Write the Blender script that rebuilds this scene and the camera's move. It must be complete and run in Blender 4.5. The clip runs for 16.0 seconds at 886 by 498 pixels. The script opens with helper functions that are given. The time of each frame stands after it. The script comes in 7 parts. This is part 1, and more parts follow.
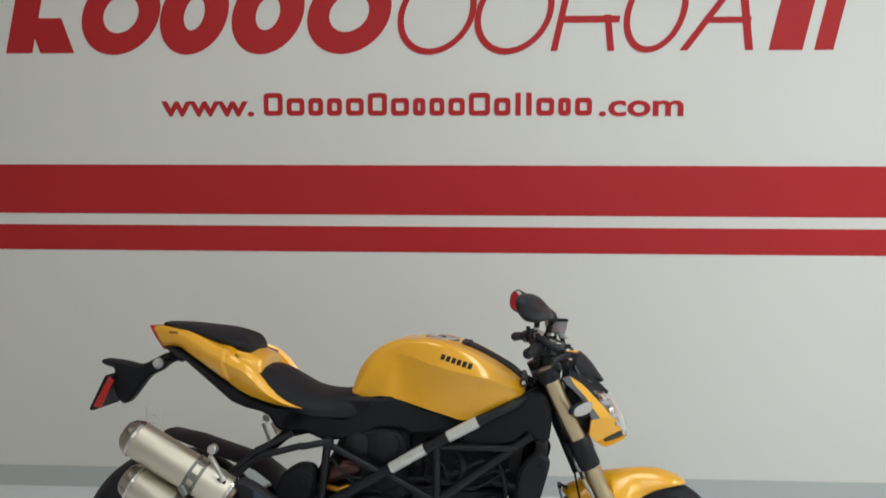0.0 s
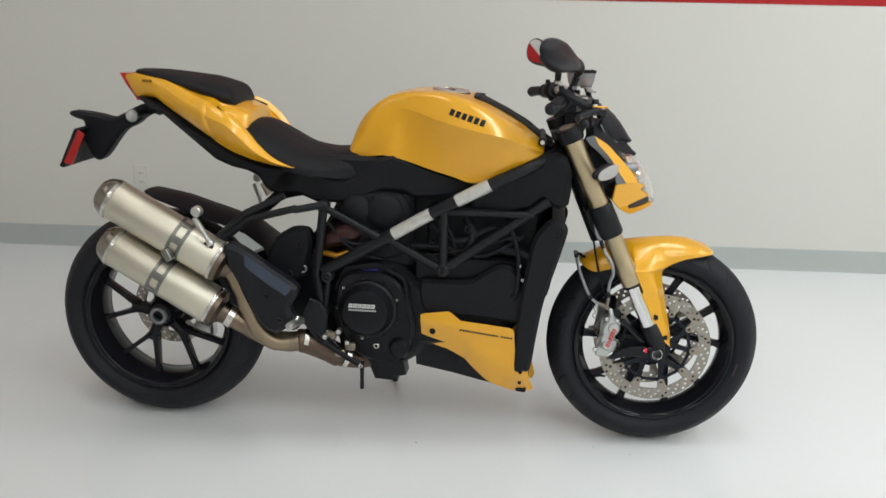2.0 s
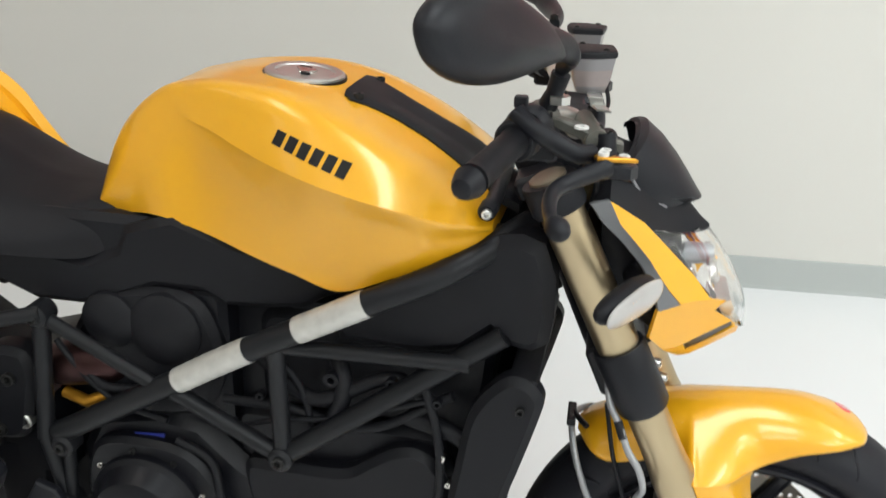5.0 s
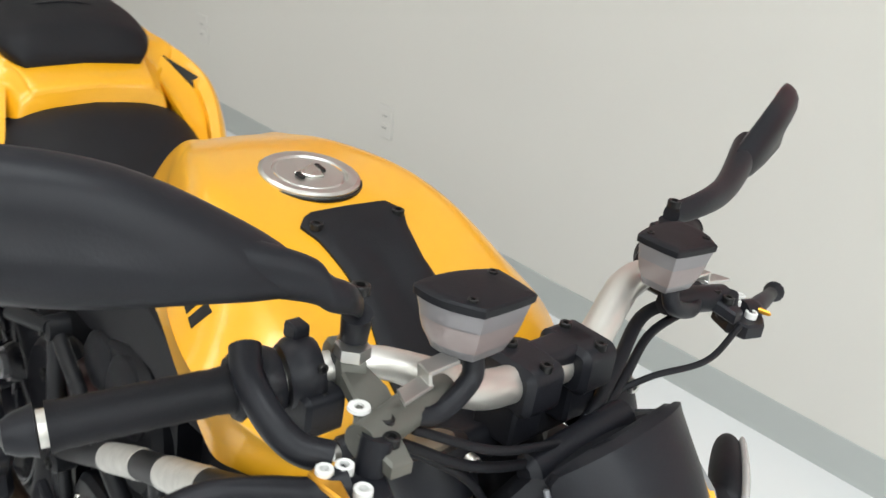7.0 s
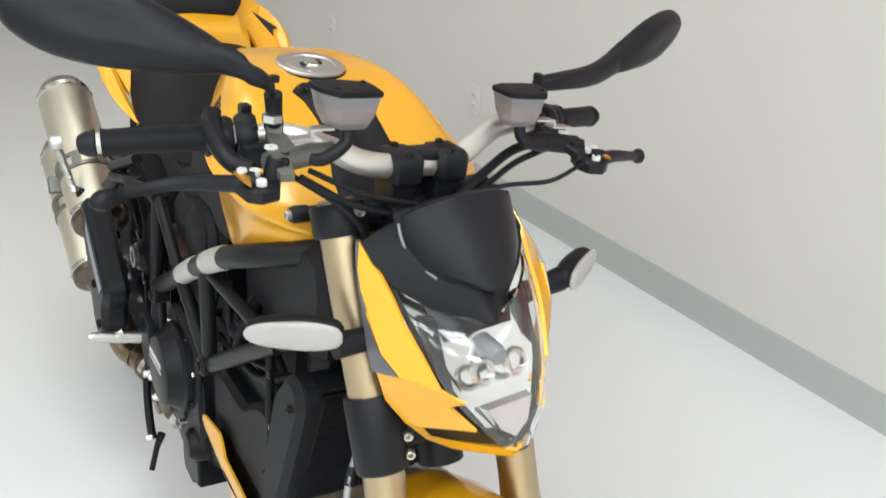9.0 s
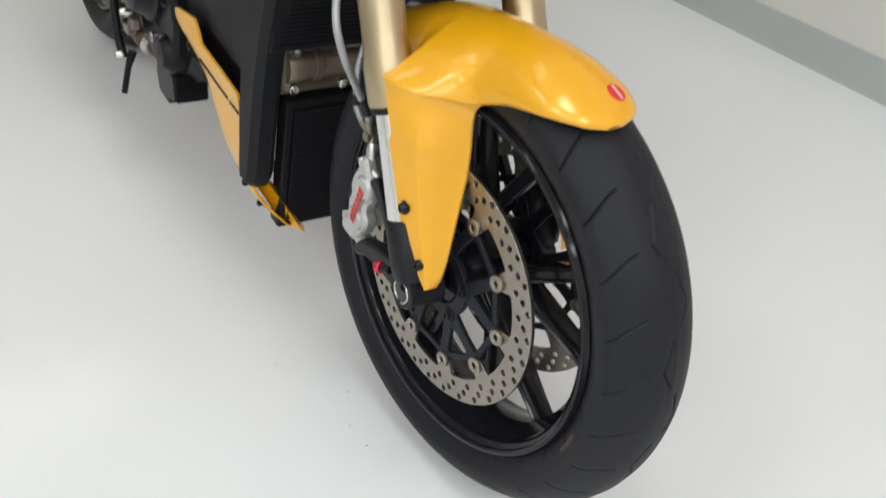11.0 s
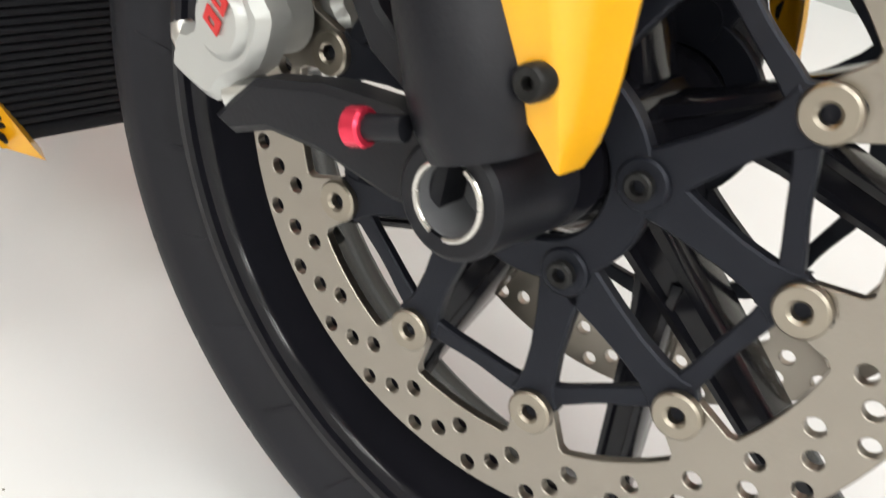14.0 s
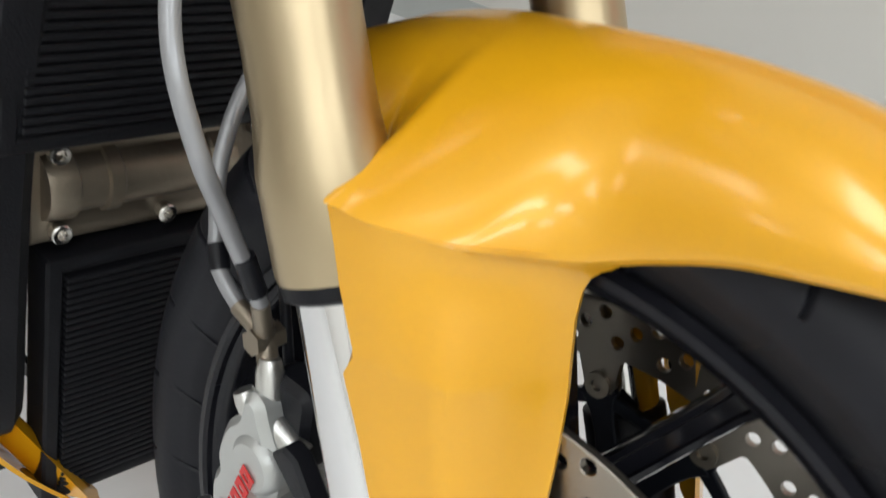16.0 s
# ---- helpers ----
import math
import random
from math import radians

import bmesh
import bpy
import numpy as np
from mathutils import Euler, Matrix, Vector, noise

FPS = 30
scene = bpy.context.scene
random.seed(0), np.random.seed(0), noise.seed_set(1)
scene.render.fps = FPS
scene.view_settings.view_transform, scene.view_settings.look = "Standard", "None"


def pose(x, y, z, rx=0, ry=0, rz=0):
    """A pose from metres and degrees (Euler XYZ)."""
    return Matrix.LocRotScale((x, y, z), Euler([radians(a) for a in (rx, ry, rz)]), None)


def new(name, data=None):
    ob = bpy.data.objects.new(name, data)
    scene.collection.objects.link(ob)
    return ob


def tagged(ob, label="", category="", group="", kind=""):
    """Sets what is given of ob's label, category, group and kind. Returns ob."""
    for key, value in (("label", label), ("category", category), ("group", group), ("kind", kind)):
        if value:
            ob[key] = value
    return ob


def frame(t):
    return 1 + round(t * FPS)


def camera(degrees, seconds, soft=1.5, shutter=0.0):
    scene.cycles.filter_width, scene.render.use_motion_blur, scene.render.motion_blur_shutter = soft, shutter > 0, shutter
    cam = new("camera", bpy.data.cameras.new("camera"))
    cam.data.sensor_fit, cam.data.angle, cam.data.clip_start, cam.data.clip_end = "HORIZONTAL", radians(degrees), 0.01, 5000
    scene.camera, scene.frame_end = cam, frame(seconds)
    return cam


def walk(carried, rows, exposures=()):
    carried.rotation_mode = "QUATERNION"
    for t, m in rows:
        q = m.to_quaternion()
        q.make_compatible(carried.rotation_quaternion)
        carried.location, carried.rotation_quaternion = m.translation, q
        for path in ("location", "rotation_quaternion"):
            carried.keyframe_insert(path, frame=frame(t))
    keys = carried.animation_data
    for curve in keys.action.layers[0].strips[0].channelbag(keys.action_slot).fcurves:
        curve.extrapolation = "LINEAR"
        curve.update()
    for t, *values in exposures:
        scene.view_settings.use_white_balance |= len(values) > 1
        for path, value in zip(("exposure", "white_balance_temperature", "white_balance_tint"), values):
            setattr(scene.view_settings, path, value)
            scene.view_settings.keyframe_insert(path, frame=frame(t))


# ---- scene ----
cam = camera(50.93, 16.0, shutter=0.3)
PATH = [
    (0, pose(0.305, -2.806, 1.561, 84.77, -0.14, 3.27)),
    (0.5, pose(0.301, -2.767, 1.542, 80.54, 0.18, 3.55)),
    (1, pose(0.271, -2.734, 1.542, 76.01, -0.14, 3.42)),
    (1.5, pose(0.267, -2.691, 1.499, 73.49, -0.29, 4.12)),
    (2, pose(0.268, -2.498, 1.477, 70.21, -0.82, 3.52)),
    (2.5, pose(0.282, -2.259, 1.447, 67.70, -0.35, 4.27)),
    (3, pose(0.255, -1.982, 1.412, 66.15, 1.06, 2.61)),
    (3.5, pose(0.284, -1.758, 1.390, 65.10, 0.91, 2.17)),
    (4, pose(0.378, -1.479, 1.384, 62.64, 0.04, 5.54)),
    (4.5, pose(0.437, -1.247, 1.368, 62.40, -0.33, 6.14)),
    (5, pose(0.482, -1.022, 1.364, 62.49, -0.41, 8.60)),
    (5.2, pose(0.511, -0.941, 1.363, 62.61, -1.00, 10.69)),
    (7.3, pose(0.919, -0.401, 1.407, 61.15, -4.58, 53.43)),
    (7.5, pose(0.982, -0.398, 1.427, 60.51, -4.02, 56.92)),
    (8, pose(1.103, -0.416, 1.441, 61.93, -3.13, 58.42)),
    (8.2, pose(1.156, -0.440, 1.440, 63.12, -3.26, 57.61)),
    (10.3, pose(1.498, -0.577, 1.188, 58.55, -1.71, 54.34)),
    (10.5, pose(1.482, -0.589, 1.142, 56.51, -2.26, 54.15)),
    (11, pose(1.430, -0.569, 1.030, 52.20, -3.32, 55.22)),
    (11.5, pose(1.330, -0.494, 0.823, 50.09, -4.66, 55.81)),
    (12, pose(1.258, -0.425, 0.618, 54.15, -5.48, 54.24)),
    (12.5, pose(1.179, -0.378, 0.541, 54.12, -5.60, 52.24)),
    (13, pose(1.085, -0.346, 0.491, 53.09, -5.85, 46.84)),
    (13.5, pose(0.979, -0.337, 0.467, 54.79, -7.02, 41.18)),
    (14, pose(0.893, -0.329, 0.481, 56.13, -7.78, 38.51)),
    (14.5, pose(0.842, -0.323, 0.501, 58.02, -8.32, 37.05)),
    (15, pose(0.830, -0.318, 0.553, 59.37, -7.71, 36.00)),
    (15.5, pose(0.856, -0.316, 0.628, 60.27, -7.62, 36.98)),
    (16, pose(0.894, -0.300, 0.730, 59.22, -6.45, 41.81)),
]
walk(cam, PATH, [(0, -0.17, 6280, 10), (0.5, -0.16, 6290, 10), (1.0, -0.12, 6370, 10), (1.5, -0.07, 6410, 10), (3.0, 0.07, 6420, 10), (3.5, 0.15, 6440, 10), (5.0, 0.34, 6450, 10), (8.0, 0.60, 6360, 10.5), (10.5, 0.18, 6420, 10.5), (11.0, 0.10, 6500, 11), (11.5, -0.02, 6530, 11.7), (12.0, 0.14, 6700, 12.5), (13, 0.43, 6830, 13.5), (14, 0.60, 6830, 13.5), (14.5, 0.60, 6800, 13.2), (15, 0.56, 6720, 13), (15.5, 0.49, 6680, 12.5), (16, 0.05, 6480, 12)])

# ---- world and lights ----
world = bpy.data.worlds.new("world")
scene.world = world
world.use_nodes = True
world.node_tree.nodes["Background"].inputs[0].default_value = (0.95, 0.97, 1.0, 1)
world.node_tree.nodes["Background"].inputs[1].default_value = 0.25
WALL_Y, CEIL = 1.482, 3.3
X0, X1, Y0 = -4.6, 5.4, -5.6


def lamp(x, y, sx, sy, watts, z=CEIL - 0.06, colour=(0.955, 1.0, 0.985)):
    data = bpy.data.lights.new("panel_lamp", "AREA")
    data.shape, data.size, data.size_y, data.energy, data.color = "RECTANGLE", sx, sy, watts, colour
    ob = new("panel_lamp", data)
    ob.matrix_world = pose(x, y, z)
    return ob


PANELS = [(x, y) for y in (-4.2, -2.2, -0.2) for x in (-2.9, -1.0, 0.9, 2.8, 4.4)]
for px, py in PANELS:
    lamp(px, py, 0.55, 1.1, 12 + 3.2 * px, colour=(1.0, 0.955, 0.885) if px < 0 else (0.95, 1.0, 0.995))


# ---- materials ----
def rgb(r, g, b):
    return (r, g, b, 1)


def mat(name, colour, rough=0.5, metal=0.0, coat=0.0, vary=0.08, scale=6.0, fine=180.0, bump=0.02, rvar=0.06, spec=0.5, flake=0.0, stretch=None):
    """A surface with variation at two scales: broad stains and fine grain."""
    m = bpy.data.materials.new(name)
    m.use_nodes = True
    n, l = m.node_tree.nodes, m.node_tree.links
    b = n["Principled BSDF"]
    tc = n.new("ShaderNodeTexCoord")
    mp = n.new("ShaderNodeMapping")
    l.new(tc.outputs["Object"], mp.inputs[0])
    if stretch:
        mp.inputs["Scale"].default_value = stretch
    big, small = n.new("ShaderNodeTexNoise"), n.new("ShaderNodeTexNoise")
    big.inputs["Scale"].default_value, small.inputs["Scale"].default_value = scale, fine
    big.inputs["Detail"].default_value, small.inputs["Detail"].default_value = 5, 3
    for t in (big, small):
        l.new(mp.outputs[0], t.inputs["Vector"])
    mix = n.new("ShaderNodeMix")
    mix.data_type = "RGBA"
    mix.inputs["A"].default_value = rgb(*[c * (1 - vary) for c in colour])
    mix.inputs["B"].default_value = rgb(*[min(1, c * (1 + vary)) for c in colour])
    l.new(big.outputs["Fac"], mix.inputs["Factor"])
    l.new(mix.outputs["Result"], b.inputs["Base Color"])
    rr = n.new("ShaderNodeMapRange")
    rr.inputs["To Min"].default_value, rr.inputs["To Max"].default_value = max(0.02, rough - rvar), min(1, rough + rvar)
    l.new(big.outputs["Fac"], rr.inputs["Value"])
    l.new(rr.outputs[0], b.inputs["Roughness"])
    b.inputs["Metallic"].default_value = metal
    b.inputs["Coat Weight"].default_value = coat
    b.inputs["Coat Roughness"].default_value = 0.15
    b.inputs["Specular IOR Level"].default_value = spec if max(colour) > 0.05 or coat else 0.24
    if bump:
        bp = n.new("ShaderNodeBump")
        bp.inputs["Strength"].default_value, bp.inputs["Distance"].default_value = min(1, bump * 5), 0.0006
        l.new(small.outputs["Fac"], bp.inputs["Height"])
        l.new(bp.outputs[0], b.inputs["Normal"])
    return m


def glass(name, colour=(1, 1, 1), rough=0.02):
    m = bpy.data.materials.new(name)
    m.use_nodes = True
    b = m.node_tree.nodes["Principled BSDF"]
    b.inputs["Base Color"].default_value = rgb(*colour)
    b.inputs["Roughness"].default_value = rough
    b.inputs["Transmission Weight"].default_value = 1.0
    b.inputs["IOR"].default_value = 1.45
    return m


YELLOW = mat("pearl_yellow_paint", (0.83, 0.405, 0.007), 0.34, 0.12, 0.75, 0.04, 3.0, 900.0, 0.006)
BLACK = mat("satin_black_plastic", (0.0108, 0.0114, 0.0150), 0.42, 0, 0, 0.25, 9.0, 420.0, 0.05)
MATT = mat("matt_black_plastic", (0.0072, 0.0076, 0.0102), 0.54, 0, 0, 0.25, 9.0, 600.0, 0.08)
FRAME = mat("dark_grey_frame_paint", (0.012, 0.0127, 0.0150), 0.38, 0.1, 0.0, 0.15, 8.0, 300.0, 0.02)
RIMB = mat("gloss_black_rim", (0.0110, 0.0112, 0.0150), 0.13, 0.0, 0.0, 0.2, 8.0, 200.0, 0.006, 0.03, 0.5)
RUBBER = mat("tyre_rubber", (0.0125, 0.0130, 0.0172), 0.55, 0, 0, 0.3, 14.0, 260.0, 0.06)
SEAT = mat("seat_vinyl", (0.0066, 0.0068, 0.0090), 0.55, 0, 0, 0.2, 7.0, 700.0, 0.12)
ENGINE = mat("engine_black", (0.0068, 0.0072, 0.0098), 0.36, 0.1, 0, 0.35, 12.0, 250.0, 0.06)
CARRIER = mat("anodised_dark_carrier", (0.0145, 0.0165, 0.0235), 0.42, 0.4, 0, 0.15, 12.0, 500.0, 0.03)
GOLD = mat("gold_anodised_fork", (0.50, 0.405, 0.262), 0.34, 1.0, 0, 0.05, 5.0, 300.0, 0.01, stretch=(1, 1, 0.1))
CHROME = mat("polished_chrome", (0.80, 0.80, 0.81), 0.07, 1.0, 0, 0.02, 6.0, 200.0, 0.0, 0.02)
TITAN = mat("brushed_titanium", (0.66, 0.62, 0.52), 0.46, 1.0, 0, 0.06, 5.0, 60.0, 0.03, stretch=(1, 6, 1))
STEEL = mat("bright_steel", (0.62, 0.60, 0.57), 0.25, 1.0, 0, 0.12, 20.0, 300.0, 0.02)
DISC = mat("ground_disc_steel", (0.33, 0.30, 0.262), 0.33, 1.0, 0, 0.08, 30.0, 500.0, 0.05)
BOBBIN = mat("bobbin_steel", (0.33, 0.295, 0.245), 0.35, 1.0, 0, 0.15, 90.0, 600.0, 0.03)
HEADER = mat("heat_tinted_header_steel", (0.24, 0.185, 0.135), 0.36, 1.0, 0, 0.35, 16.0, 200.0, 0.03)
BRONZE = mat("bare_engine_metal", (0.30, 0.255, 0.20), 0.45, 0.85, 0, 0.3, 25.0, 300.0, 0.08)
CALIPER = mat("silver_caliper_paint", (0.50, 0.51, 0.50), 0.36, 0.45, 0.1, 0.08, 25.0, 400.0, 0.03)
ALU = mat("satin_aluminium", (0.66, 0.66, 0.64), 0.36, 1.0, 0, 0.08, 20.0, 300.0, 0.02)
BAR = mat("handlebar_aluminium", (0.70, 0.68, 0.64), 0.42, 0.85, 0, 0.05, 12.0, 300.0, 0.02)
TAPE = mat("silver_tape", (0.58, 0.57, 0.54), 0.48, 0.55, 0, 0.22, 60.0, 240.0, 0.15)
RED = mat("red_marking", (0.62, 0.03, 0.03), 0.4, 0, 0, 0.08, 30.0, 400.0, 0.01)
REDANO = mat("red_anodised_ring", (0.85, 0.05, 0.10), 0.25, 0.7, 0, 0.05, 50.0, 400.0, 0.0)
WHITE = mat("white_marking", (0.72, 0.72, 0.70), 0.45, 0, 0, 0.05, 40.0, 400.0, 0.01)
INK = mat("black_marking", (0.012, 0.012, 0.012), 0.35, 0, 0, 0.1, 40.0, 400.0, 0.0)
GREY = mat("grey_fairing_paint", (0.20, 0.205, 0.22), 0.4, 0.3, 0.2, 0.06, 10.0, 400.0, 0.01)
REDLENS = mat("red_reflector", (0.40, 0.013, 0.011), 0.16, 0, 0.5, 0.1, 30.0, 300.0, 0.02)
CASTGREY = mat("cast_grey_aluminium", (0.13, 0.13, 0.114), 0.46, 0.35, 0, 0.12, 30.0, 300.0, 0.04)
CLOUDY = mat("milky_reservoir_plastic", (0.20, 0.190, 0.200), 0.3, 0, 0.2, 0.12, 30.0, 200.0, 0.01)
FLUID = mat("brake_fluid_tint", (0.25, 0.205, 0.20), 0.3, 0, 0.2, 0.2, 40.0, 200.0, 0.01)
SIGNAL = mat("frosted_signal_lens", (0.40, 0.385, 0.375), 0.16, 0, 0.6, 0.06, 60.0, 160.0, 0.15)
ORANGE = mat("gold_adjuster", (0.62, 0.30, 0.03), 0.3, 0.7, 0, 0.1, 60.0, 300.0, 0.0)
BLUE = mat("blue_sticker", (0.02, 0.03, 0.22), 0.35, 0, 0, 0.1, 60.0, 300.0, 0.0)
AMBER = mat("amber_bulb", (0.52, 0.34, 0.27), 0.3, 0, 0, 0.1, 60.0, 300.0, 0.0)
LENS = glass("clear_lens")
MIRROR = mat("mirror_glass", (0.86, 0.87, 0.88), 0.02, 1.0, 0, 0.0, 5, 100, 0.0, 0.0)
FLOOR = mat("glossy_white_floor", (0.79, 0.80, 0.81), 0.14, 0, 0.0, 0.03, 1.6, 25.0, 0.012, 0.05, 0.5)
PAINT = mat("off_white_wall_paint", (0.70, 0.685, 0.645), 0.55, 0, 0, 0.02, 1.2, 160.0, 0.04)
WALLRED = mat("red_wall_paint", (0.43, 0.019, 0.022), 0.45, 0, 0, 0.05, 2.0, 120.0, 0.02, 0.06, 0.25)
SKIRT = mat("grey_cove_base", (0.44, 0.465, 0.455), 0.45, 0, 0, 0.04, 3.0, 120.0, 0.02)
PLATEW = mat("ivory_outlet_plastic", (0.69, 0.675, 0.64), 0.4, 0, 0, 0.03, 20.0, 200.0, 0.01)
CEILM = mat("white_ceiling", (0.72, 0.72, 0.70), 0.8, 0, 0, 0.03, 2.0, 90.0, 0.05)


# ---- mesh helpers ----
def crv(pts, n, closed=False):
    """A smooth curve of n points through pts."""
    p = np.array(pts, float)
    k = len(p)
    seg = k if closed else k - 1
    out = []
    for i in range(n):
        u = i / (n if closed else n - 1) * seg
        j = min(int(u), seg - 1)
        f = u - j
        g = (lambda q: p[q % k]) if closed else (lambda q: p[min(max(q, 0), k - 1)])
        a, b, c, d = g(j - 1), g(j), g(j + 1), g(j + 2)
        if not closed and j == 0:
            a = 2 * b - c
        if not closed and j == k - 2:
            d = 2 * c - b
        out.append(0.5 * (2 * b + (c - a) * f + (2 * a - 5 * b + 4 * c - d) * f * f + (3 * b - a - 3 * c + d) * f ** 3))
    return np.array(out)


def loft(rings, closed=True, caps=True):
    """Skin over rings that all have the same number of points."""
    n = len(rings[0])
    v = [tuple(p) for r in rings for p in r]
    f = []
    for i in range(len(rings) - 1):
        for j in range(n if closed else n - 1):
            a, b = i * n + j, i * n + (j + 1) % n
            f.append((a, b, b + n, a + n))
    if caps and closed:
        f.append(tuple(range(n))[::-1])
        f.append(tuple(range(len(v) - n, len(v))))
    return v, f


def join(*gs):
    v, f = [], []
    for gv, gf in gs:
        k = len(v)
        v += list(gv)
        f += [tuple(i + k for i in q) for q in gf]
    return v, f


def xf(g, m):
    return [tuple(m @ Vector(p)) for p in g[0]], g[1]


def flip(g, y=0.0):
    return [(p[0], 2 * y - p[1], p[2]) for p in g[0]], [q[::-1] for q in g[1]]


def tube(pts, r, seg=12, caps=True):
    p = [Vector(q) for q in pts]
    rs = [float(k) for k in r] if isinstance(r, (list, tuple)) else [float(r)] * len(p)
    rings, up = [], None
    for i, q in enumerate(p):
        t = (p[min(i + 1, len(p) - 1)] - p[max(i - 1, 0)]).normalized()
        if up is None:
            up = t.orthogonal().normalized()
        up = (up - t * up.dot(t)).normalized()
        side = t.cross(up)
        rings.append([q + rs[i] * (math.cos(a) * up + math.sin(a) * side) for a in [2 * math.pi * k / seg for k in range(seg)]])
    return loft(rings, True, caps)


def lathe(prof, seg=48, closed=False):
    """Turn a profile of (radius, height) round the y axis."""
    rings = [[(r * math.cos(a), h, r * math.sin(a)) for r, h in prof] for a in [2 * math.pi * k / seg for k in range(seg)]]
    n = len(prof)
    v = [p for r in rings for p in r]
    f = []
    for i in range(seg):
        for j in range(n if closed else n - 1):
            a, b = i * n + j, i * n + (j + 1) % n
            c, d = ((i + 1) % seg) * n + (j + 1) % n, ((i + 1) % seg) * n + j
            f.append((a, d, c, b))
    return v, f


def offset(loop, d):
    """A closed loop moved inwards by d (counter-clockwise loops)."""
    p = np.array(loop, float)
    a = np.roll(p, 1, 0)
    b = np.roll(p, -1, 0)
    e1, e2 = p - a, b - p
    n1 = np.stack([-e1[:, 1], e1[:, 0]], 1) / (np.linalg.norm(e1, axis=1, keepdims=True) + 1e-9)
    n2 = np.stack([-e2[:, 1], e2[:, 0]], 1) / (np.linalg.norm(e2, axis=1, keepdims=True) + 1e-9)
    m = n1 + n2
    m = m / np.maximum((m * m).sum(1, keepdims=True), 0.5) * 2
    return p + m * d


def area(loop):
    p = np.array(loop, float)
    q = np.roll(p, -1, 0)
    return 0.5 * float((p[:, 0] * q[:, 1] - q[:, 0] * p[:, 1]).sum())


def plate(loops, y0, y1, bevel=0.0):
    """An outline in x and z, with holes, made thick from y0 to y1, its edges bevelled."""
    from mathutils.geometry import tessellate_polygon
    loops = [list(map(tuple, l)) for l in loops]
    loops = [l if (area(l) > 0) == (i == 0) else l[::-1] for i, l in enumerate(loops)]
    levels = [(y0, bevel), (y0 + bevel, 0), (y1 - bevel, 0), (y1, bevel)] if bevel else [(y0, 0), (y1, 0)]
    v, f, ends = [], [], []
    flat = []
    for k, (y, d) in enumerate(levels):
        row = []
        for l in loops:
            q = offset(l, d) if d else np.array(l)
            row.append([(float(x), y, float(z)) for x, z in q])
        flat.append(row)
    n = sum(len(l) for l in loops)
    for row in flat:
        for l in row:
            v += l
    for k in range(len(levels) - 1):
        base = k * n
        for l in loops:
            m = len(l)
            for j in range(m):
                a, b = base + j, base + (j + 1) % m
                f.append((a, b, b + n, a + n))
            base += m
    for k in (0, len(levels) - 1):
        tris = tessellate_polygon([[Vector((p[0], p[2], 0)) for p in l] for l in flat[k]])
        for t in tris:
            q = tuple(i + k * n for i in t)
            f.append(q if k else q[::-1])
    return v, f


def rounded(w, h, r, n=5, cx=0.0, cz=0.0):
    out = []
    for sx, sz, a0 in ((1, 1, 0), (-1, 1, 90), (-1, -1, 180), (1, -1, 270)):
        for k in range(n):
            a = radians(a0 + 90 * k / (n - 1))
            out.append((cx + sx * (w / 2 - r) + r * math.cos(a), cz + sz * (h / 2 - r) + r * math.sin(a)))
    return out


def ring(r, n=24, cx=0.0, cz=0.0, a0=0.0):
    return [(cx + r * math.cos(a0 + 2 * math.pi * k / n), cz + r * math.sin(a0 + 2 * math.pi * k / n)) for k in range(n)]


def block(x, y, z, sx, sy, sz, r=0.004):
    """A box with rounded edges about a centre."""
    g = plate([rounded(sx, sz, min(r, sx / 2.1, sz / 2.1))], -sy / 2, sy / 2, min(r * 0.5, sy / 4))
    return [(p[0] + x, p[1] + y, p[2] + z) for p in g[0]], g[1]


def make(name, g, material, sharp=38):
    me = bpy.data.meshes.new(name)
    me.from_pydata([tuple(map(float, p)) for p in g[0]], [], [tuple(q) for q in g[1]])
    bm = bmesh.new()
    bm.from_mesh(me)
    bmesh.ops.remove_doubles(bm, verts=bm.verts, dist=0.00002)
    bmesh.ops.recalc_face_normals(bm, faces=bm.faces)
    bm.to_mesh(me)
    bm.free()
    me.materials.append(material)
    me.shade_smooth()
    me.set_sharp_from_angle(angle=radians(sharp))
    return me


def part(name, g, material, parent, label="", sharp=38, m=None):
    """One mesh object under a thing or under a part."""
    me = g if isinstance(g, bpy.types.Mesh) else make(name, g, material, sharp)
    ob = new(name, me)
    ob.parent = parent
    if m is not None:
        ob.matrix_local = m
    return tagged(ob, label)


def at(x, y, z):
    return Matrix.Translation((x, y, z))


def along(p, q):
    """A turn that brings the y axis onto the way from p to q, at p."""
    d = (Vector(q) - Vector(p)).normalized()
    return Matrix.Translation(p) @ Vector((0, 1, 0)).rotation_difference(d).to_matrix().to_4x4()


def bolt(r=0.006, h=0.005):
    """A socket-head bolt along the y axis, head towards minus y."""
    return lathe([(0, 0.3 * h), (r * 0.5, 0.3 * h), (r * 0.52, -0.9 * h), (r * 0.85, -h), (r, -h * 0.8), (r, 0.6 * h), (0, 0.6 * h)], 16)


# ---- the room ----
def wall(name, x0, x1, y0, y1, z0, z1, m, label):
    g = block((x0 + x1) / 2, (y0 + y1) / 2, (z0 + z1) / 2, x1 - x0, y1 - y0, z1 - z0, 0.003)
    ob = new(name, make(name, g, m))
    return tagged(ob, label, "wall", kind="structure")


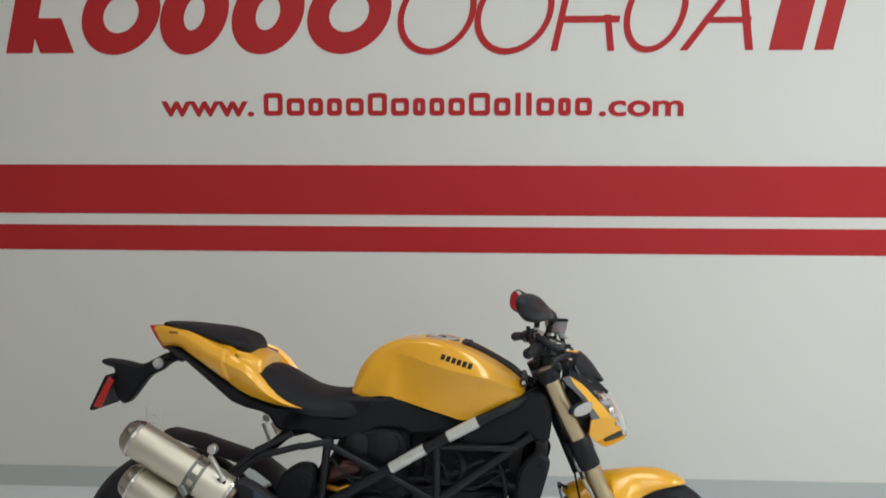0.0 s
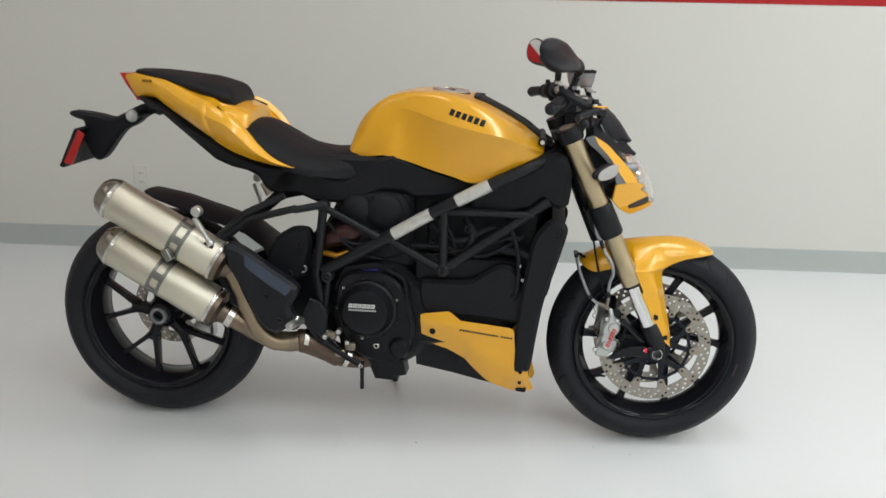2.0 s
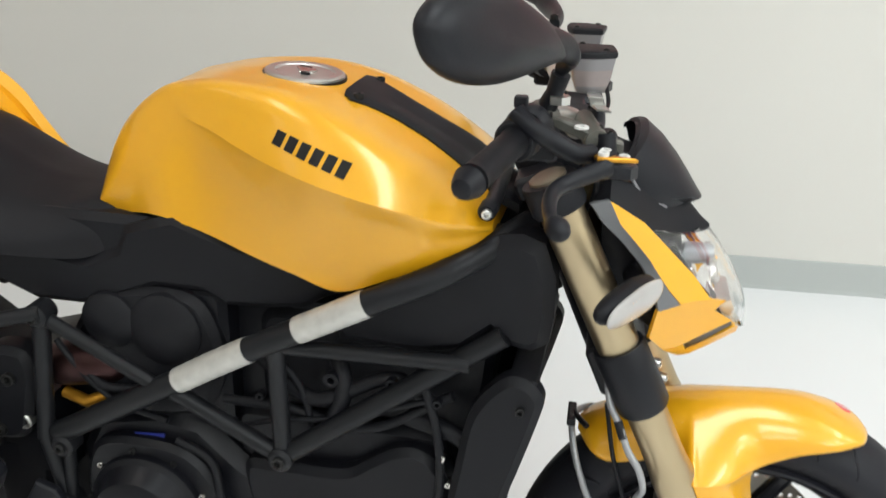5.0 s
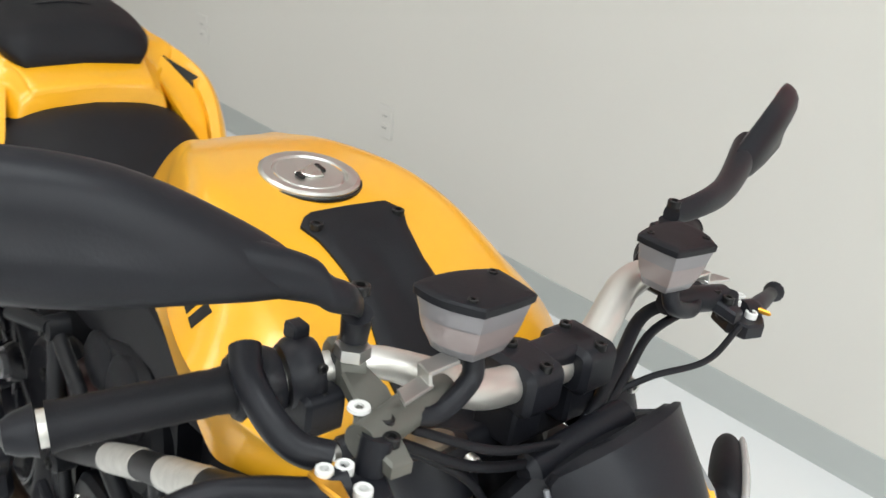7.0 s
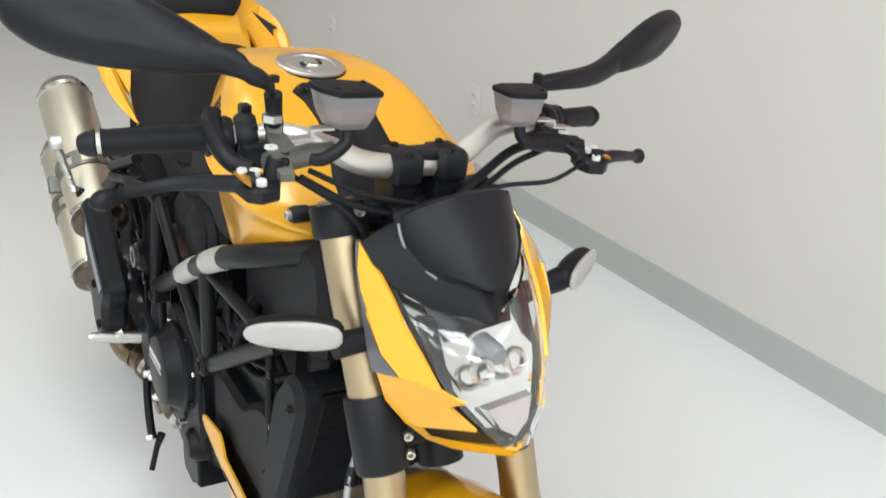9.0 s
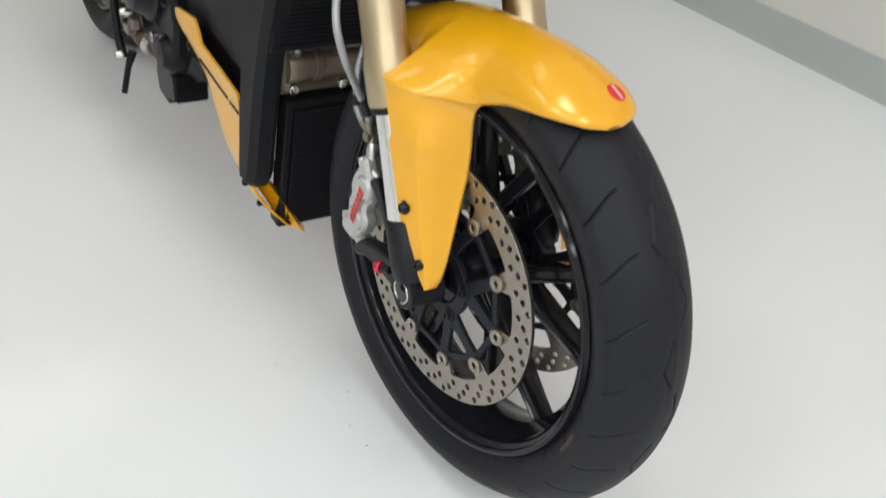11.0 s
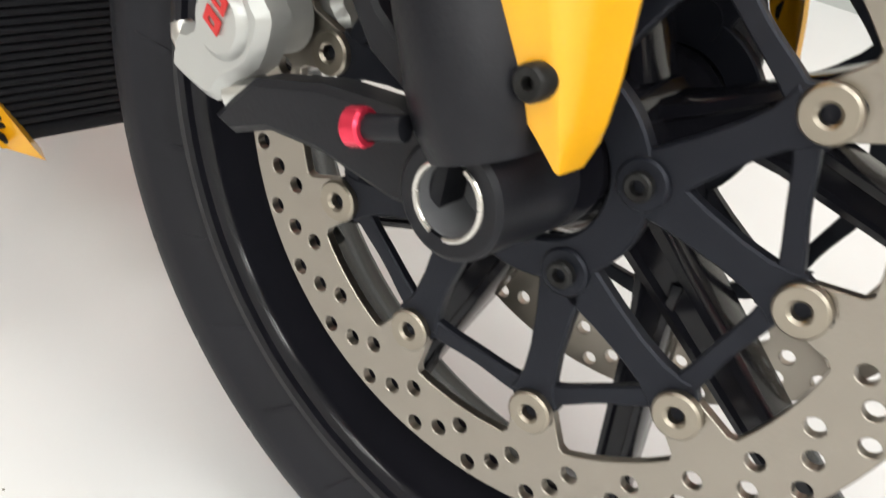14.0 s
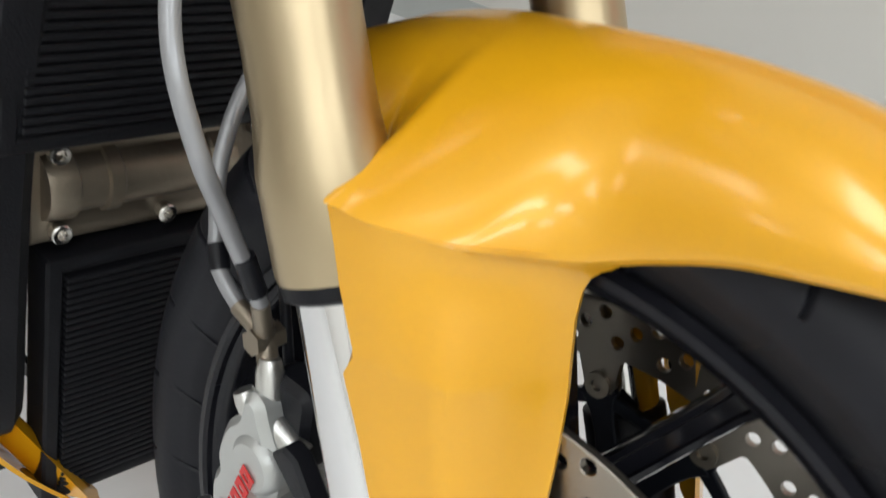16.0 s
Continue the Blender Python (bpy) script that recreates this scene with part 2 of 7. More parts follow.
wall("wall_north", X0 - 0.15, X1 + 0.15, WALL_Y, WALL_Y + 0.15, 0, CEIL, PAINT, "smooth off-white painted gallery wall with red stripes")
wall("wall_south", X0 - 0.15, X1 + 0.15, Y0 - 0.15, Y0, 0, CEIL, PAINT, "plain off-white painted gallery wall")
wall("wall_west", X0 - 0.15, X0, Y0, WALL_Y, 0, CEIL, PAINT, "plain off-white painted side wall")
wall("wall_east", X1, X1 + 0.15, Y0, WALL_Y, 0, CEIL, PAINT, "plain off-white painted side wall")
floor = new("floor", make("floor", block((X0 + X1) / 2, (Y0 + WALL_Y) / 2, -0.05, X1 - X0 + 0.3, WALL_Y - Y0 + 0.3, 0.1, 0.002), FLOOR))
tagged(floor, "glossy seamless white epoxy showroom floor", "floor", kind="structure")
ceiling = new("ceiling", make("ceiling", block((X0 + X1) / 2, (Y0 + WALL_Y) / 2, CEIL + 0.05, X1 - X0 + 0.3, WALL_Y - Y0 + 0.3, 0.1, 0.002), CEILM))
tagged(ceiling, "flat white painted ceiling", "ceiling", kind="structure")


def stripe(z0, z1):
    g = block((X0 + X1) / 2, WALL_Y - 0.001, (z0 + z1) / 2, X1 - X0 - 0.01, 0.004, z1 - z0, 0.001)
    ob = new("wall_stripe", make("wall_stripe", g, WALLRED))
    tagged(ob, "broad red painted stripe along the white wall" if z1 - z0 > 0.2 else "narrow red painted stripe along the white wall", "wall stripe", "red wall stripes", "structure")


stripe(1.325, 1.554)
stripe(1.152, 1.271)
skirt_prof = [(0, 0), (-0.012, 0), (-0.010, 0.006), (-0.006, 0.014), (-0.005, 0.092), (-0.003, 0.098), (0, 0.099)]
base = new("baseboard", make("baseboard", loft([[(x, WALL_Y + a, b) for a, b in skirt_prof] for x in (X0, X1)]), SKIRT))
tagged(base, "grey rubber cove base where wall meets floor", "baseboard", kind="structure")


def sign(name, shapes, label):
    """Flat red painted shapes on the wall, outlines in x and z."""
    root = tagged(new(name), label, "wall lettering", kind="structure")
    for k, loops in enumerate(shapes):
        part("painted_shape", plate(loops, WALL_Y - 0.0024 - 0.0005 * (k % 4), WALL_Y - 0.0002), WALLRED, root)
    return root


def slanted(x0, x1, z0, z1, lean=0.22):
    d = lean * (z1 - z0)
    return [(x0, z0), (x1, z0), (x1 + d, z1), (x0 + d, z1)]


def slant_oval(x0, x1, z0, z1, t, lean=0.22):
    cx, cz, a, b = (x0 + x1) / 2, (z0 + z1) / 2, (x1 - x0) / 2, (z1 - z0) / 2
    sh = lambda l: [(x + lean * (z - z0), z) for x, z in l]
    el = lambda k: [(cx + (a - k) * math.cos(w), cz + (b - k) * math.sin(w)) for w in [2 * math.pi * i / 40 for i in range(40)]]
    return [sh(el(0)), sh(el(t))]


LZ0, LZ1 = 2.070, 2.43
logo = [[slanted(-1.985, -1.86, LZ0, LZ1)], [slanted(-1.82, -1.66, LZ0, LZ1 - 0.2, -0.35)], slant_oval(-1.655, -1.29, LZ0 - 0.01, LZ1, 0.10),
        slant_oval(-1.285, -0.97, LZ0 - 0.01, LZ1, 0.11), slant_oval(-0.95, -0.62, LZ0 - 0.01, LZ1, 0.11), slant_oval(-0.60, -0.22, LZ0 - 0.01, LZ1, 0.10),
        slant_oval(-0.185, 0.165, LZ0 - 0.015, LZ1, 0.028), slant_oval(0.165, 0.515, LZ0 - 0.015, LZ1, 0.028), [slanted(0.545, 0.575, LZ0, LZ1)],
        [slanted(0.80, 0.83, LZ0, LZ1 - 0.2, -0.1)], [slanted(0.60, 0.85, LZ1 - 0.235, LZ1 - 0.205, 0.2)], slant_oval(0.835, 1.11, LZ0 - 0.01, LZ1, 0.028),
        [slanted(1.12, 1.155, LZ0, LZ1, 0.75)], [slanted(1.41, 1.445, LZ0, LZ1, -0.12)], [slanted(1.22, 1.43, LZ0 + 0.12, LZ0 + 0.147, 0.2)],
        [slanted(1.513, 1.66, LZ0, LZ1)], [slanted(1.712, 1.795, LZ0, LZ1)]]
sign("wall_logo", logo, "large slanted red painted logo shapes on the white wall")


def words(text, x0, x1, z, m, name, label):
    data = bpy.data.curves.new(name, "FONT")
    data.body, data.size, data.extrude, data.offset = text, 0.14, 0.001, 0.003
    ob = new(name, data)
    bpy.context.view_layer.update()
    me = bpy.data.meshes.new_from_object(ob)
    bpy.data.objects.remove(ob)
    me.materials.clear()
    me.materials.append(m)
    xs = [v.co.x for v in me.vertices]
    k = (x1 - x0) / (max(xs) - min(xs))
    me.transform(Matrix.Translation((x0 - min(xs) * k, WALL_Y - 0.002, z)) @ Matrix.Rotation(math.pi / 2, 4, "X") @ Matrix.Diagonal((k, 1, 1, 1)))
    return tagged(new(name, me), label, "wall lettering", kind="structure")


words("www.", -1.253, -0.815, 1.781, WALLRED, "address_prefix", "red painted web address start on the wall")
words(".com", 0.768, 1.145, 1.781, WALLRED, "address_ending", "red painted web address ending on the wall")
bars, x = [], -0.770
for w, tall in ((0.088, 1), (0.082, 0), (0.068, 0), (0.068, 0), (0.082, 0), (0.088, 1), (0.082, 0), (0.056, 0), (0.068, 0), (0.074, 0), (0.096, 1), (0.074, 0), (0.03, 1), (0.03, 1), (0.080, 0), (0.056, 0), (0.076, 0)):
    h = 0.103 if tall else 0.08
    if w > 0.05:
        bars.append([rounded(w, h, 0.018, 5, x + w / 2, 1.781 + h / 2), rounded(w - 0.044, h - 0.044, 0.006, 4, x + w / 2, 1.781 + h / 2)])
    else:
        bars.append([rounded(w * 0.8, h, 0.002, 3, x + w / 2, 1.781 + h / 2)])
    x += w + 0.0192
sign("address_bars", bars, "row of red painted letter-sized shapes on the wall")


def outlet(x, z):
    root = tagged(new("wall_outlet"), "ivory plastic double wall outlet above the cove base", "wall outlet", "outlets on the wall", "structure")
    g = plate([rounded(0.070, 0.114, 0.004)], -0.006, 0.0, 0.002)
    part("cover_plate", g, PLATEW, root)
    for dz in (-0.02, 0.02):
        part("socket", xf(plate([rounded(0.034, 0.028, 0.010)], -0.009, -0.003, 0.001), at(0, 0, dz)), PLATEW, root, "recessed ivory socket")
        for dx in (-0.006, 0.006):
            part("slot", xf(plate([rounded(0.002, 0.008, 0.0005, 3)], -0.0095, -0.008), at(dx, 0, dz)), INK, root)
    root.matrix_world = pose(x, WALL_Y, z)


outlet(-2.453, 0.37)
outlet(-1.325, 0.34)
for px, py in PANELS:
    root = tagged(new("ceiling_light"), "white recessed rectangular ceiling light panel", "ceiling light", "ceiling lights")
    part("frame", plate([rounded(0.62, 1.22, 0.01), rounded(0.57, 1.17, 0.005)], -0.02, 0.0, 0.003), WHITE, root)
    root.matrix_world = pose(px, py, CEIL - 0.03, 90)

SPECKS = [(0.479, -0.150), (0.585, -0.084), (0.062, -0.103), (0.645, -0.115), (0.689, -0.113)]
grains = random.Random(4)
speck = []
for x, y in SPECKS:
    for k in range(3):
        r = 0.0004 + 0.0005 * grains.random()
        speck.append(xf(lathe([(0, 0.0008), (r, 0.0004), (r * 0.9, 0.0), (0, 0.0)], 7), at(x + grains.uniform(-0.002, 0.002), y + grains.uniform(-0.002, 0.002), 0) @ Matrix.Rotation(radians(90), 4, "X")))
tagged(new("floor_speck", make("floor_speck", join(*speck), mat("dust_grain", (0.16, 0.15, 0.11), 0.8))), "tiny dark dust grains on the white floor", "dust", kind="stuff")


# ---- the motorcycle ----
bike = tagged(new("motorcycle"), "yellow naked sports motorcycle with black frame on its side stand", "motorcycle")
bike.matrix_world = pose(0, 0.0035, -0.003, -5.0, 0, -1.5)


def bars_on(n, w, h, gap, depth=0.0008):
    """Plain letter-sized slanted bars in a row, about the origin, in x and z, facing minus y."""
    gs, x = [], -(n * w + (n - 1) * gap) / 2
    for i in range(n):
        g = plate([[(x, -h / 2), (x + w, -h / 2), (x + w + 0.2 * h, h / 2), (x + 0.2 * h, h / 2)], [(x + 0.32 * w, -h * 0.22), (x + 0.68 * w, -h * 0.22), (x + 0.68 * w + 0.08 * h, h * 0.22), (x + 0.32 * w + 0.08 * h, h * 0.22)]], -depth, 0)
        gs.append(g)
        x += w + gap
    return join(*gs)


# -- front wheel --
FW = Vector((0.741, 0.006, 0.306))


def tyre(R, half, bead, grooves, seg, fineness=44):
    """A tyre with grooves cut into its tread, turned round the y axis."""
    prof = crv([(bead - 0.004, -half * 0.68), (bead + 0.004, -half * 0.73), (bead + 0.011, -half * 0.80), (bead + 0.019, -half * 0.90), (R - (R - bead) * 0.60, -half), (R - (R - bead) * 0.38, -half * 0.93), (R - (R - bead) * 0.14, -half * 0.60), (R - (R - bead) * 0.032, -half * 0.30), (R, 0)], fineness)
    prof = np.concatenate([prof, prof[-2::-1] * [1, -1]])
    n = len(prof)
    rad, hh = prof[:, 0], prof[:, 1]
    ang = np.arange(seg) * 2 * math.pi / seg
    A, H = np.meshgrid(ang, hh, indexing="ij")
    Rr = np.repeat(rad[None], seg, 0)
    u = (A * R)
    cut = np.zeros_like(A)
    for step, y0, y1, slope, bow, width, off in grooves:
        period = 2 * math.pi * R / step
        for side in (-1, 1):
            yy = H * side
            k = np.clip((yy - y0) / (y1 - y0), 0, 1)
            centre = off + slope * k * 0.1 + bow * np.sin(k * math.pi) + (period / 2 if side > 0 else 0)
            d = np.abs((u - centre + period / 2) % period - period / 2)
            inside = (yy > y0) & (yy < y1)
            steep = math.hypot(1, slope * 0.1 / (y1 - y0))
            cut = np.maximum(cut, np.clip((width * steep - d) / (0.0010 * steep), 0, 1) * inside)
    Rr = Rr - 0.0035 * cut
    H = H * (1 - 0.022 * cut * (np.abs(H) > 0.78 * half))
    v = np.stack([Rr * np.cos(A), H, Rr * np.sin(A)], -1).reshape(-1, 3)
    i = np.arange(seg)[:, None] * n + np.arange(n - 1)[None]
    j = ((np.arange(seg)[:, None] + 1) % seg) * n + np.arange(n - 1)[None]
    f = np.stack([i, j, j + 1, i + 1], -1).reshape(-1, 4)
    return v.tolist(), f.tolist()


def rim(R, half):
    """A cast rim's ring: flanges, bead seats and the drop centre."""
    outer = [(R, -half), (R + 0.0025, -half + 0.003), (R - 0.003, -half + 0.007), (R - 0.010, -half + 0.011), (R - 0.012, -half + 0.022), (R - 0.024, -half + 0.034), (R - 0.025, 0)]
    inner = [(R - 0.001, -half - 0.0018), (R - 0.005, -half - 0.0022), (R - 0.0075, -half - 0.0005), (R - 0.0085, -half + 0.003), (R - 0.0115, -half + 0.0045), (R - 0.0140, -half + 0.0065), (R - 0.0150, -half + 0.010), (R - 0.0175, -half + 0.022), (R - 0.029, -half + 0.036), (R - 0.031, 0)]
    right = outer + [(r, -h) for r, h in outer[-2::-1]]
    left = inner + [(r, -h) for r, h in inner[-2::-1]]
    return lathe(right + left[::-1], 128, True)


def spoke(r0, r1, w0, w1, d0, d1, bend=0.0):
    """A tapered cast spoke along x, with a shallow channel down its face."""
    rings = []
    for k in range(9):
        t = k / 8
        flare = 0.35 * max(0, (t - 0.78) / 0.22) ** 2 + 0.3 * max(0, (0.15 - t) / 0.15)
        w, d = (w0 + (w1 - w0) * t) * (1 + flare) / 2, (d0 + (d1 - d0) * t) / 2
        x, z = r0 + (r1 - r0) * t, bend * t * t
        half = [(-0.55, -1), (-0.86, -0.94), (-1, -0.7), (-1, 0.7), (-0.86, 0.94), (-0.55, 1)]
        o = [(a, b) for a, b in half] + [(-0.4, 0.8), (0.4, 0.8)] + [(-a, b) for a, b in half[::-1]] + [(0.4, -0.8), (-0.4, -0.8)]
        rings.append([(x, b * d, z + a * w) for a, b in o])
    return loft(rings)


def turn_y(a):
    return Matrix.Rotation(-radians(a), 4, "Y")


front_wheel = part("front_wheel", xf(rim(0.2295, 0.052), at(*FW)), RIMB, bike, "gloss black cast ten-spoke wheel")
T = tyre(0.3055, 0.0605, 0.2240, [(28, 0.031, 0.0600, -0.24, 0.003, 0.0013, 0.020), (14, 0.004, 0.016, 0.22, 0.0, 0.0012, 0.072), (14, 0.006, 0.016, -0.34, 0.0, 0.0012, 0.128)], 1500, 92)
part("tyre", xf(T, at(*FW)), RUBBER, front_wheel, "black sports tyre with curved tread grooves", 60)
part("hub", xf(lathe([(0.012, -0.062), (0.026, -0.062), (0.032, -0.05), (0.030, -0.03), (0.034, 0), (0.030, 0.03), (0.032, 0.05), (0.026, 0.062), (0.012, 0.062)], 40, True), at(*FW)), RIMB, front_wheel)
def ray_to(r, a):
    return Vector((r * math.cos(radians(a)), 0, r * math.sin(radians(a))))


# each of five stems forks into a straight and a branching spoke
for (r0, a0), (r1, a1), w0, w1 in (((0.026, 24.5), (0.203, 35.8), 0.026, 0.0165), ((0.066, 30.0), (0.203, 2.6), 0.020, 0.0165)):
    p, q = ray_to(r0, a0), ray_to(r1, a1)
    sp = make("spoke", xf(spoke(0, (q - p).length, w0, w1, 0.038 if r0 < 0.05 else 0.032, 0.022), Matrix.Translation(p) @ Matrix.Rotation(-math.atan2(q.z - p.z, q.x - p.x), 4, "Y")), RIMB)
    for k in range(5):
        part("spoke", sp, RIMB, front_wheel, m=at(*FW) @ turn_y(72 * k))
FADED = mat("faded_red_print", (0.12, 0.062, 0.060), 0.6)
for k in range(5):
    part("sidewall_mark", xf(plate([rounded(0.0058, 0.0064, 0.0010, 3), rounded(0.0034, 0.0040, 0.0005, 3)], -0.0003, 0), at(*FW) @ turn_y(-13.9 + 1.75 * k) @ at(0.2480, -0.0580, 0) @ Matrix.Rotation(radians(90), 4, "Y")), FADED, front_wheel, "faded red printed sidewall mark")
part("valve_stem", xf(tube([(0.200, 0.0, 0), (0.180, -0.010, 0.006), (0.170, -0.016, 0.014)], [0.0045, 0.004, 0.003], 10), at(*FW) @ turn_y(222)), INK, front_wheel)


def polar(fn, n):
    return [(fn(a) * math.cos(a), fn(a) * math.sin(a)) for a in [2 * math.pi * k / n for k in range(n)]]


def brake_disc(outer, inner, tabs, tab_in, rows, thick, a0, tab=6.4):
    """A drilled disc with inward tabs, about the origin, across the y axis."""
    def edge(a):
        d = abs(((math.degrees(a) - a0) + 180 / tabs) % (360 / tabs) - 180 / tabs)
        k = min(max((tab - d) / 2.2, 0), 1)
        return inner + (tab_in - inner) * k * k * (3 - 2 * k)
    loops = [ring(outer, 180), polar(edge, 360)]
    for r, count, off, hole in rows:
        for k in range(count):
            a = 2 * math.pi * k / count + radians(off)
            loops.append(ring(hole, 12, r * math.cos(a), r * math.sin(a)))
    return plate(loops, -thick / 2, thick / 2, 0.0004)


DROWS = [(0.1540, 30, 0, 0.0040), (0.1465, 30, 4.6, 0.0040), (0.1375, 30, 8.6, 0.0040)]
disc_mesh = make("front_brake_disc", brake_disc(0.160, 0.1275, 10, 0.1005, DROWS, 0.005, 1), DISC)


def carrier_arm(root, r0, tip):
    """A waisted arm from the hub at one angle to the rim of the carrier at another."""
    a, b = radians(root), radians(tip)
    p, q = Vector((r0 * math.cos(a), 0, r0 * math.sin(a))), Vector((0.104 * math.cos(b), 0, 0.104 * math.sin(b)))
    L = (q - p).length
    g = plate([[(0, -0.0110), (L * 0.15, -0.0095), (L * 0.35, -0.0080), (L * 0.6, -0.0070), (L * 0.8, -0.0076), (L * 0.92, -0.0096), (L, -0.0120), (L, 0.0120), (L * 0.92, 0.0096), (L * 0.8, 0.0076), (L * 0.6, 0.0070), (L * 0.35, 0.0080), (L * 0.15, 0.0095), (0, 0.0110)]], -0.0035, 0.0030, 0.001)
    return xf(g, Matrix.Translation(p) @ Matrix.Rotation(-math.atan2(q.z - p.z, q.x - p.x), 4, "Y"))


def carrier_band(a):
    d = abs(((math.degrees(a) - 1) + 18) % 36 - 18)
    return 0.1035 + 0.0022 * math.cos(math.radians(d * 10)) + 0.0150 * max(0, 1 - (d / 5.8) ** 2)


def carrier_inner(a):
    d = abs(((math.degrees(a) - 1) + 18) % 36 - 18)
    return 0.0948 + 0.0012 * math.cos(math.radians(d * 10))


arm_up = make("carrier_arm", carrier_arm(2.5, 0.045, 18), CARRIER)
arm_down = make("carrier_arm", carrier_arm(-2.5, 0.045, -18), CARRIER)
carrier_mesh = make("disc_carrier", plate([polar(carrier_band, 300), polar(carrier_inner, 180)], -0.0028, 0.0024, 0.0008), CARRIER)
carrier_hub = make("carrier_hub", plate([ring(0.047, 60), ring(0.030, 40)], -0.0042, 0.0036, 0.001), CARRIER)
carrier_boss = make("carrier_boss", lathe([(0, -0.006), (0.0095, -0.006), (0.0105, -0.005), (0.0105, 0.005), (0, 0.005)], 20), CARRIER)
bob_mesh = make("bobbin", lathe([(0.0035, -0.0062), (0.0048, -0.0074), (0.0092, -0.0074), (0.0102, -0.0064), (0.0102, -0.0030), (0.0078, -0.0030), (0.0078, 0.0050), (0.0035, 0.0050)], 24, True), BOBBIN)
hub_bolt = make("bolt", bolt(0.0058, 0.004), INK)
for y, s in ((-0.0555, 1), (0.0675, -1)):
    M = at(FW.x, y, FW.z) @ Matrix.Diagonal((1, s, 1, 1))
    disc = part("front_brake_disc", disc_mesh, DISC, front_wheel, "drilled floating steel brake disc", m=M)
    part("disc_carrier", carrier_mesh, CARRIER, front_wheel, "dark anodised disc carrier", m=M)
    part("carrier_hub", carrier_hub, CARRIER, front_wheel, m=M)
    for k in range(5):
        W = M @ turn_y(-53 + 72 * k)
        part("carrier_arm", arm_up, CARRIER, front_wheel, m=W)
        part("carrier_arm", arm_down, CARRIER, front_wheel, m=W)
        part("carrier_boss", carrier_boss, CARRIER, front_wheel, m=W @ at(0.0435, 0, 0))
    for k in range(10):
        a = radians(1 + 36 * k)
        part("bobbin", bob_mesh, BOBBIN, front_wheel, "worn steel disc bobbin", m=M @ at(0.1095 * math.cos(a), 0, 0.1095 * math.sin(a)))
    for k in range(5):
        a = radians(-53 + 72 * k)
        part("bolt", hub_bolt, INK, front_wheel, m=M @ at(0.0435 * math.cos(a), -0.006, 0.0435 * math.sin(a)))

# -- fork --
FYR, FYL = -0.1000, 0.0960


def fork_at(z, y=FYR):
    # the lower legs lean a little with the turned steering
    lean = 0.020 * max(0, min(z, 0.64) - 0.36) - 0.055 * max(0, z - 0.64)
    return Vector((0.6625 - 0.4720 * (z - 0.510), y + lean, z))


fork = part("front_fork", join(*[tube([fork_at(0.938, y), fork_at(0.66, y)], 0.0268, 32) for y in (FYR, FYL)]), GOLD, bike, "upside-down fork with gold anodised tubes", 60)
for y in (FYR, FYL):
    low = [(0.655, 0.0262), (0.60, 0.0258), (0.575, 0.0262), (0.554, 0.0288), (0.517, 0.0280), (0.5135, 0.0268)]
    part("outer_tube", tube([fork_at(z, y) for z, r in low], [r for z, r in low], 36), GOLD, fork, "gold anodised lower fork tube", 60)
    part("dust_seal", tube([fork_at(z, y) for z in (0.5145, 0.5135, 0.5075, 0.506)], [0.0258, 0.0266, 0.0258, 0.0230], 32), MATT, fork, "black rubber dust seal")
    part("inner_tube", tube([fork_at(0.512, y), fork_at(0.38, y)], 0.0212, 40), CHROME, fork, "mirror-polished chrome fork tube", 60)
    foot = [(0.397, 0.0228), (0.3955, 0.0245), (0.352, 0.0245), (0.340, 0.0235), (0.330, 0.020)]
    part("fork_foot", tube([fork_at(z, y) for z, r in foot], [r for z, r in foot], 36), BLACK, fork, "black cast fork foot", 50)
    s = 1 if y < 0 else -1
    M = at(FW.x + 0.003, y, FW.z + 0.0075) @ Matrix.Diagonal((1, s, 1, 1))
    part("axle_clamp", xf(lathe([(0.0150, -0.0120), (0.0205, -0.0125), (0.0225, -0.0108), (0.0232, 0.016), (0.0245, 0.022), (0.0245, 0.034), (0.0150, 0.036)], 48, True), M), BLACK, fork, "round black axle clamp", 30)
    for b in (100, 278):
        part("axle_ring", xf(tube([(0.0142 * math.cos(w), -0.0126, 0.0142 * math.sin(w)) for w in [radians(b + k * 9) for k in range(18)]], 0.0012, 8), M), STEEL, fork, "bright split axle circlip")
    part("axle_bore", xf(lathe([(0.0138, -0.0115), (0.0134, -0.0105), (0.0130, 0.012), (0, 0.012)], 40), M), GREY, fork, "hollow grey axle end")
    part("top_cap", tube([fork_at(z, y) for z in (0.936, 0.946, 0.948)], [0.0225, 0.0225, 0.019], 28), BRONZE, fork, "grey fork top cap")
    part("clamp_bolt", xf(bolt(0.0065, 0.005), at(0.4945 if y < 0 else 0.4914, y, 0.9470) @ Matrix.Rotation(radians(90), 4, "Z")), ALU, fork, "bright clamp bolt")

# upper and lower yokes
def yoke(z0, z1, r, name, label):
    zm = (z0 + z1) / 2
    gs = [tube([fork_at(z0, y), fork_at(z0 + 0.004, y), fork_at(z1 - 0.004, y), fork_at(z1, y)], [r - 0.002, r, r, r - 0.002], 36) for y in (FYR, FYL)]
    c = fork_at(zm, 0)
    bridge = xf(block(0, 0, 0, 0.062, 0.17, (z1 - z0) * 0.82, 0.008), at(c.x - 0.018, 0, zm) @ Matrix.Rotation(radians(-24), 4, "Y"))
    return part(name, join(*gs, bridge), BLACK, fork, label)


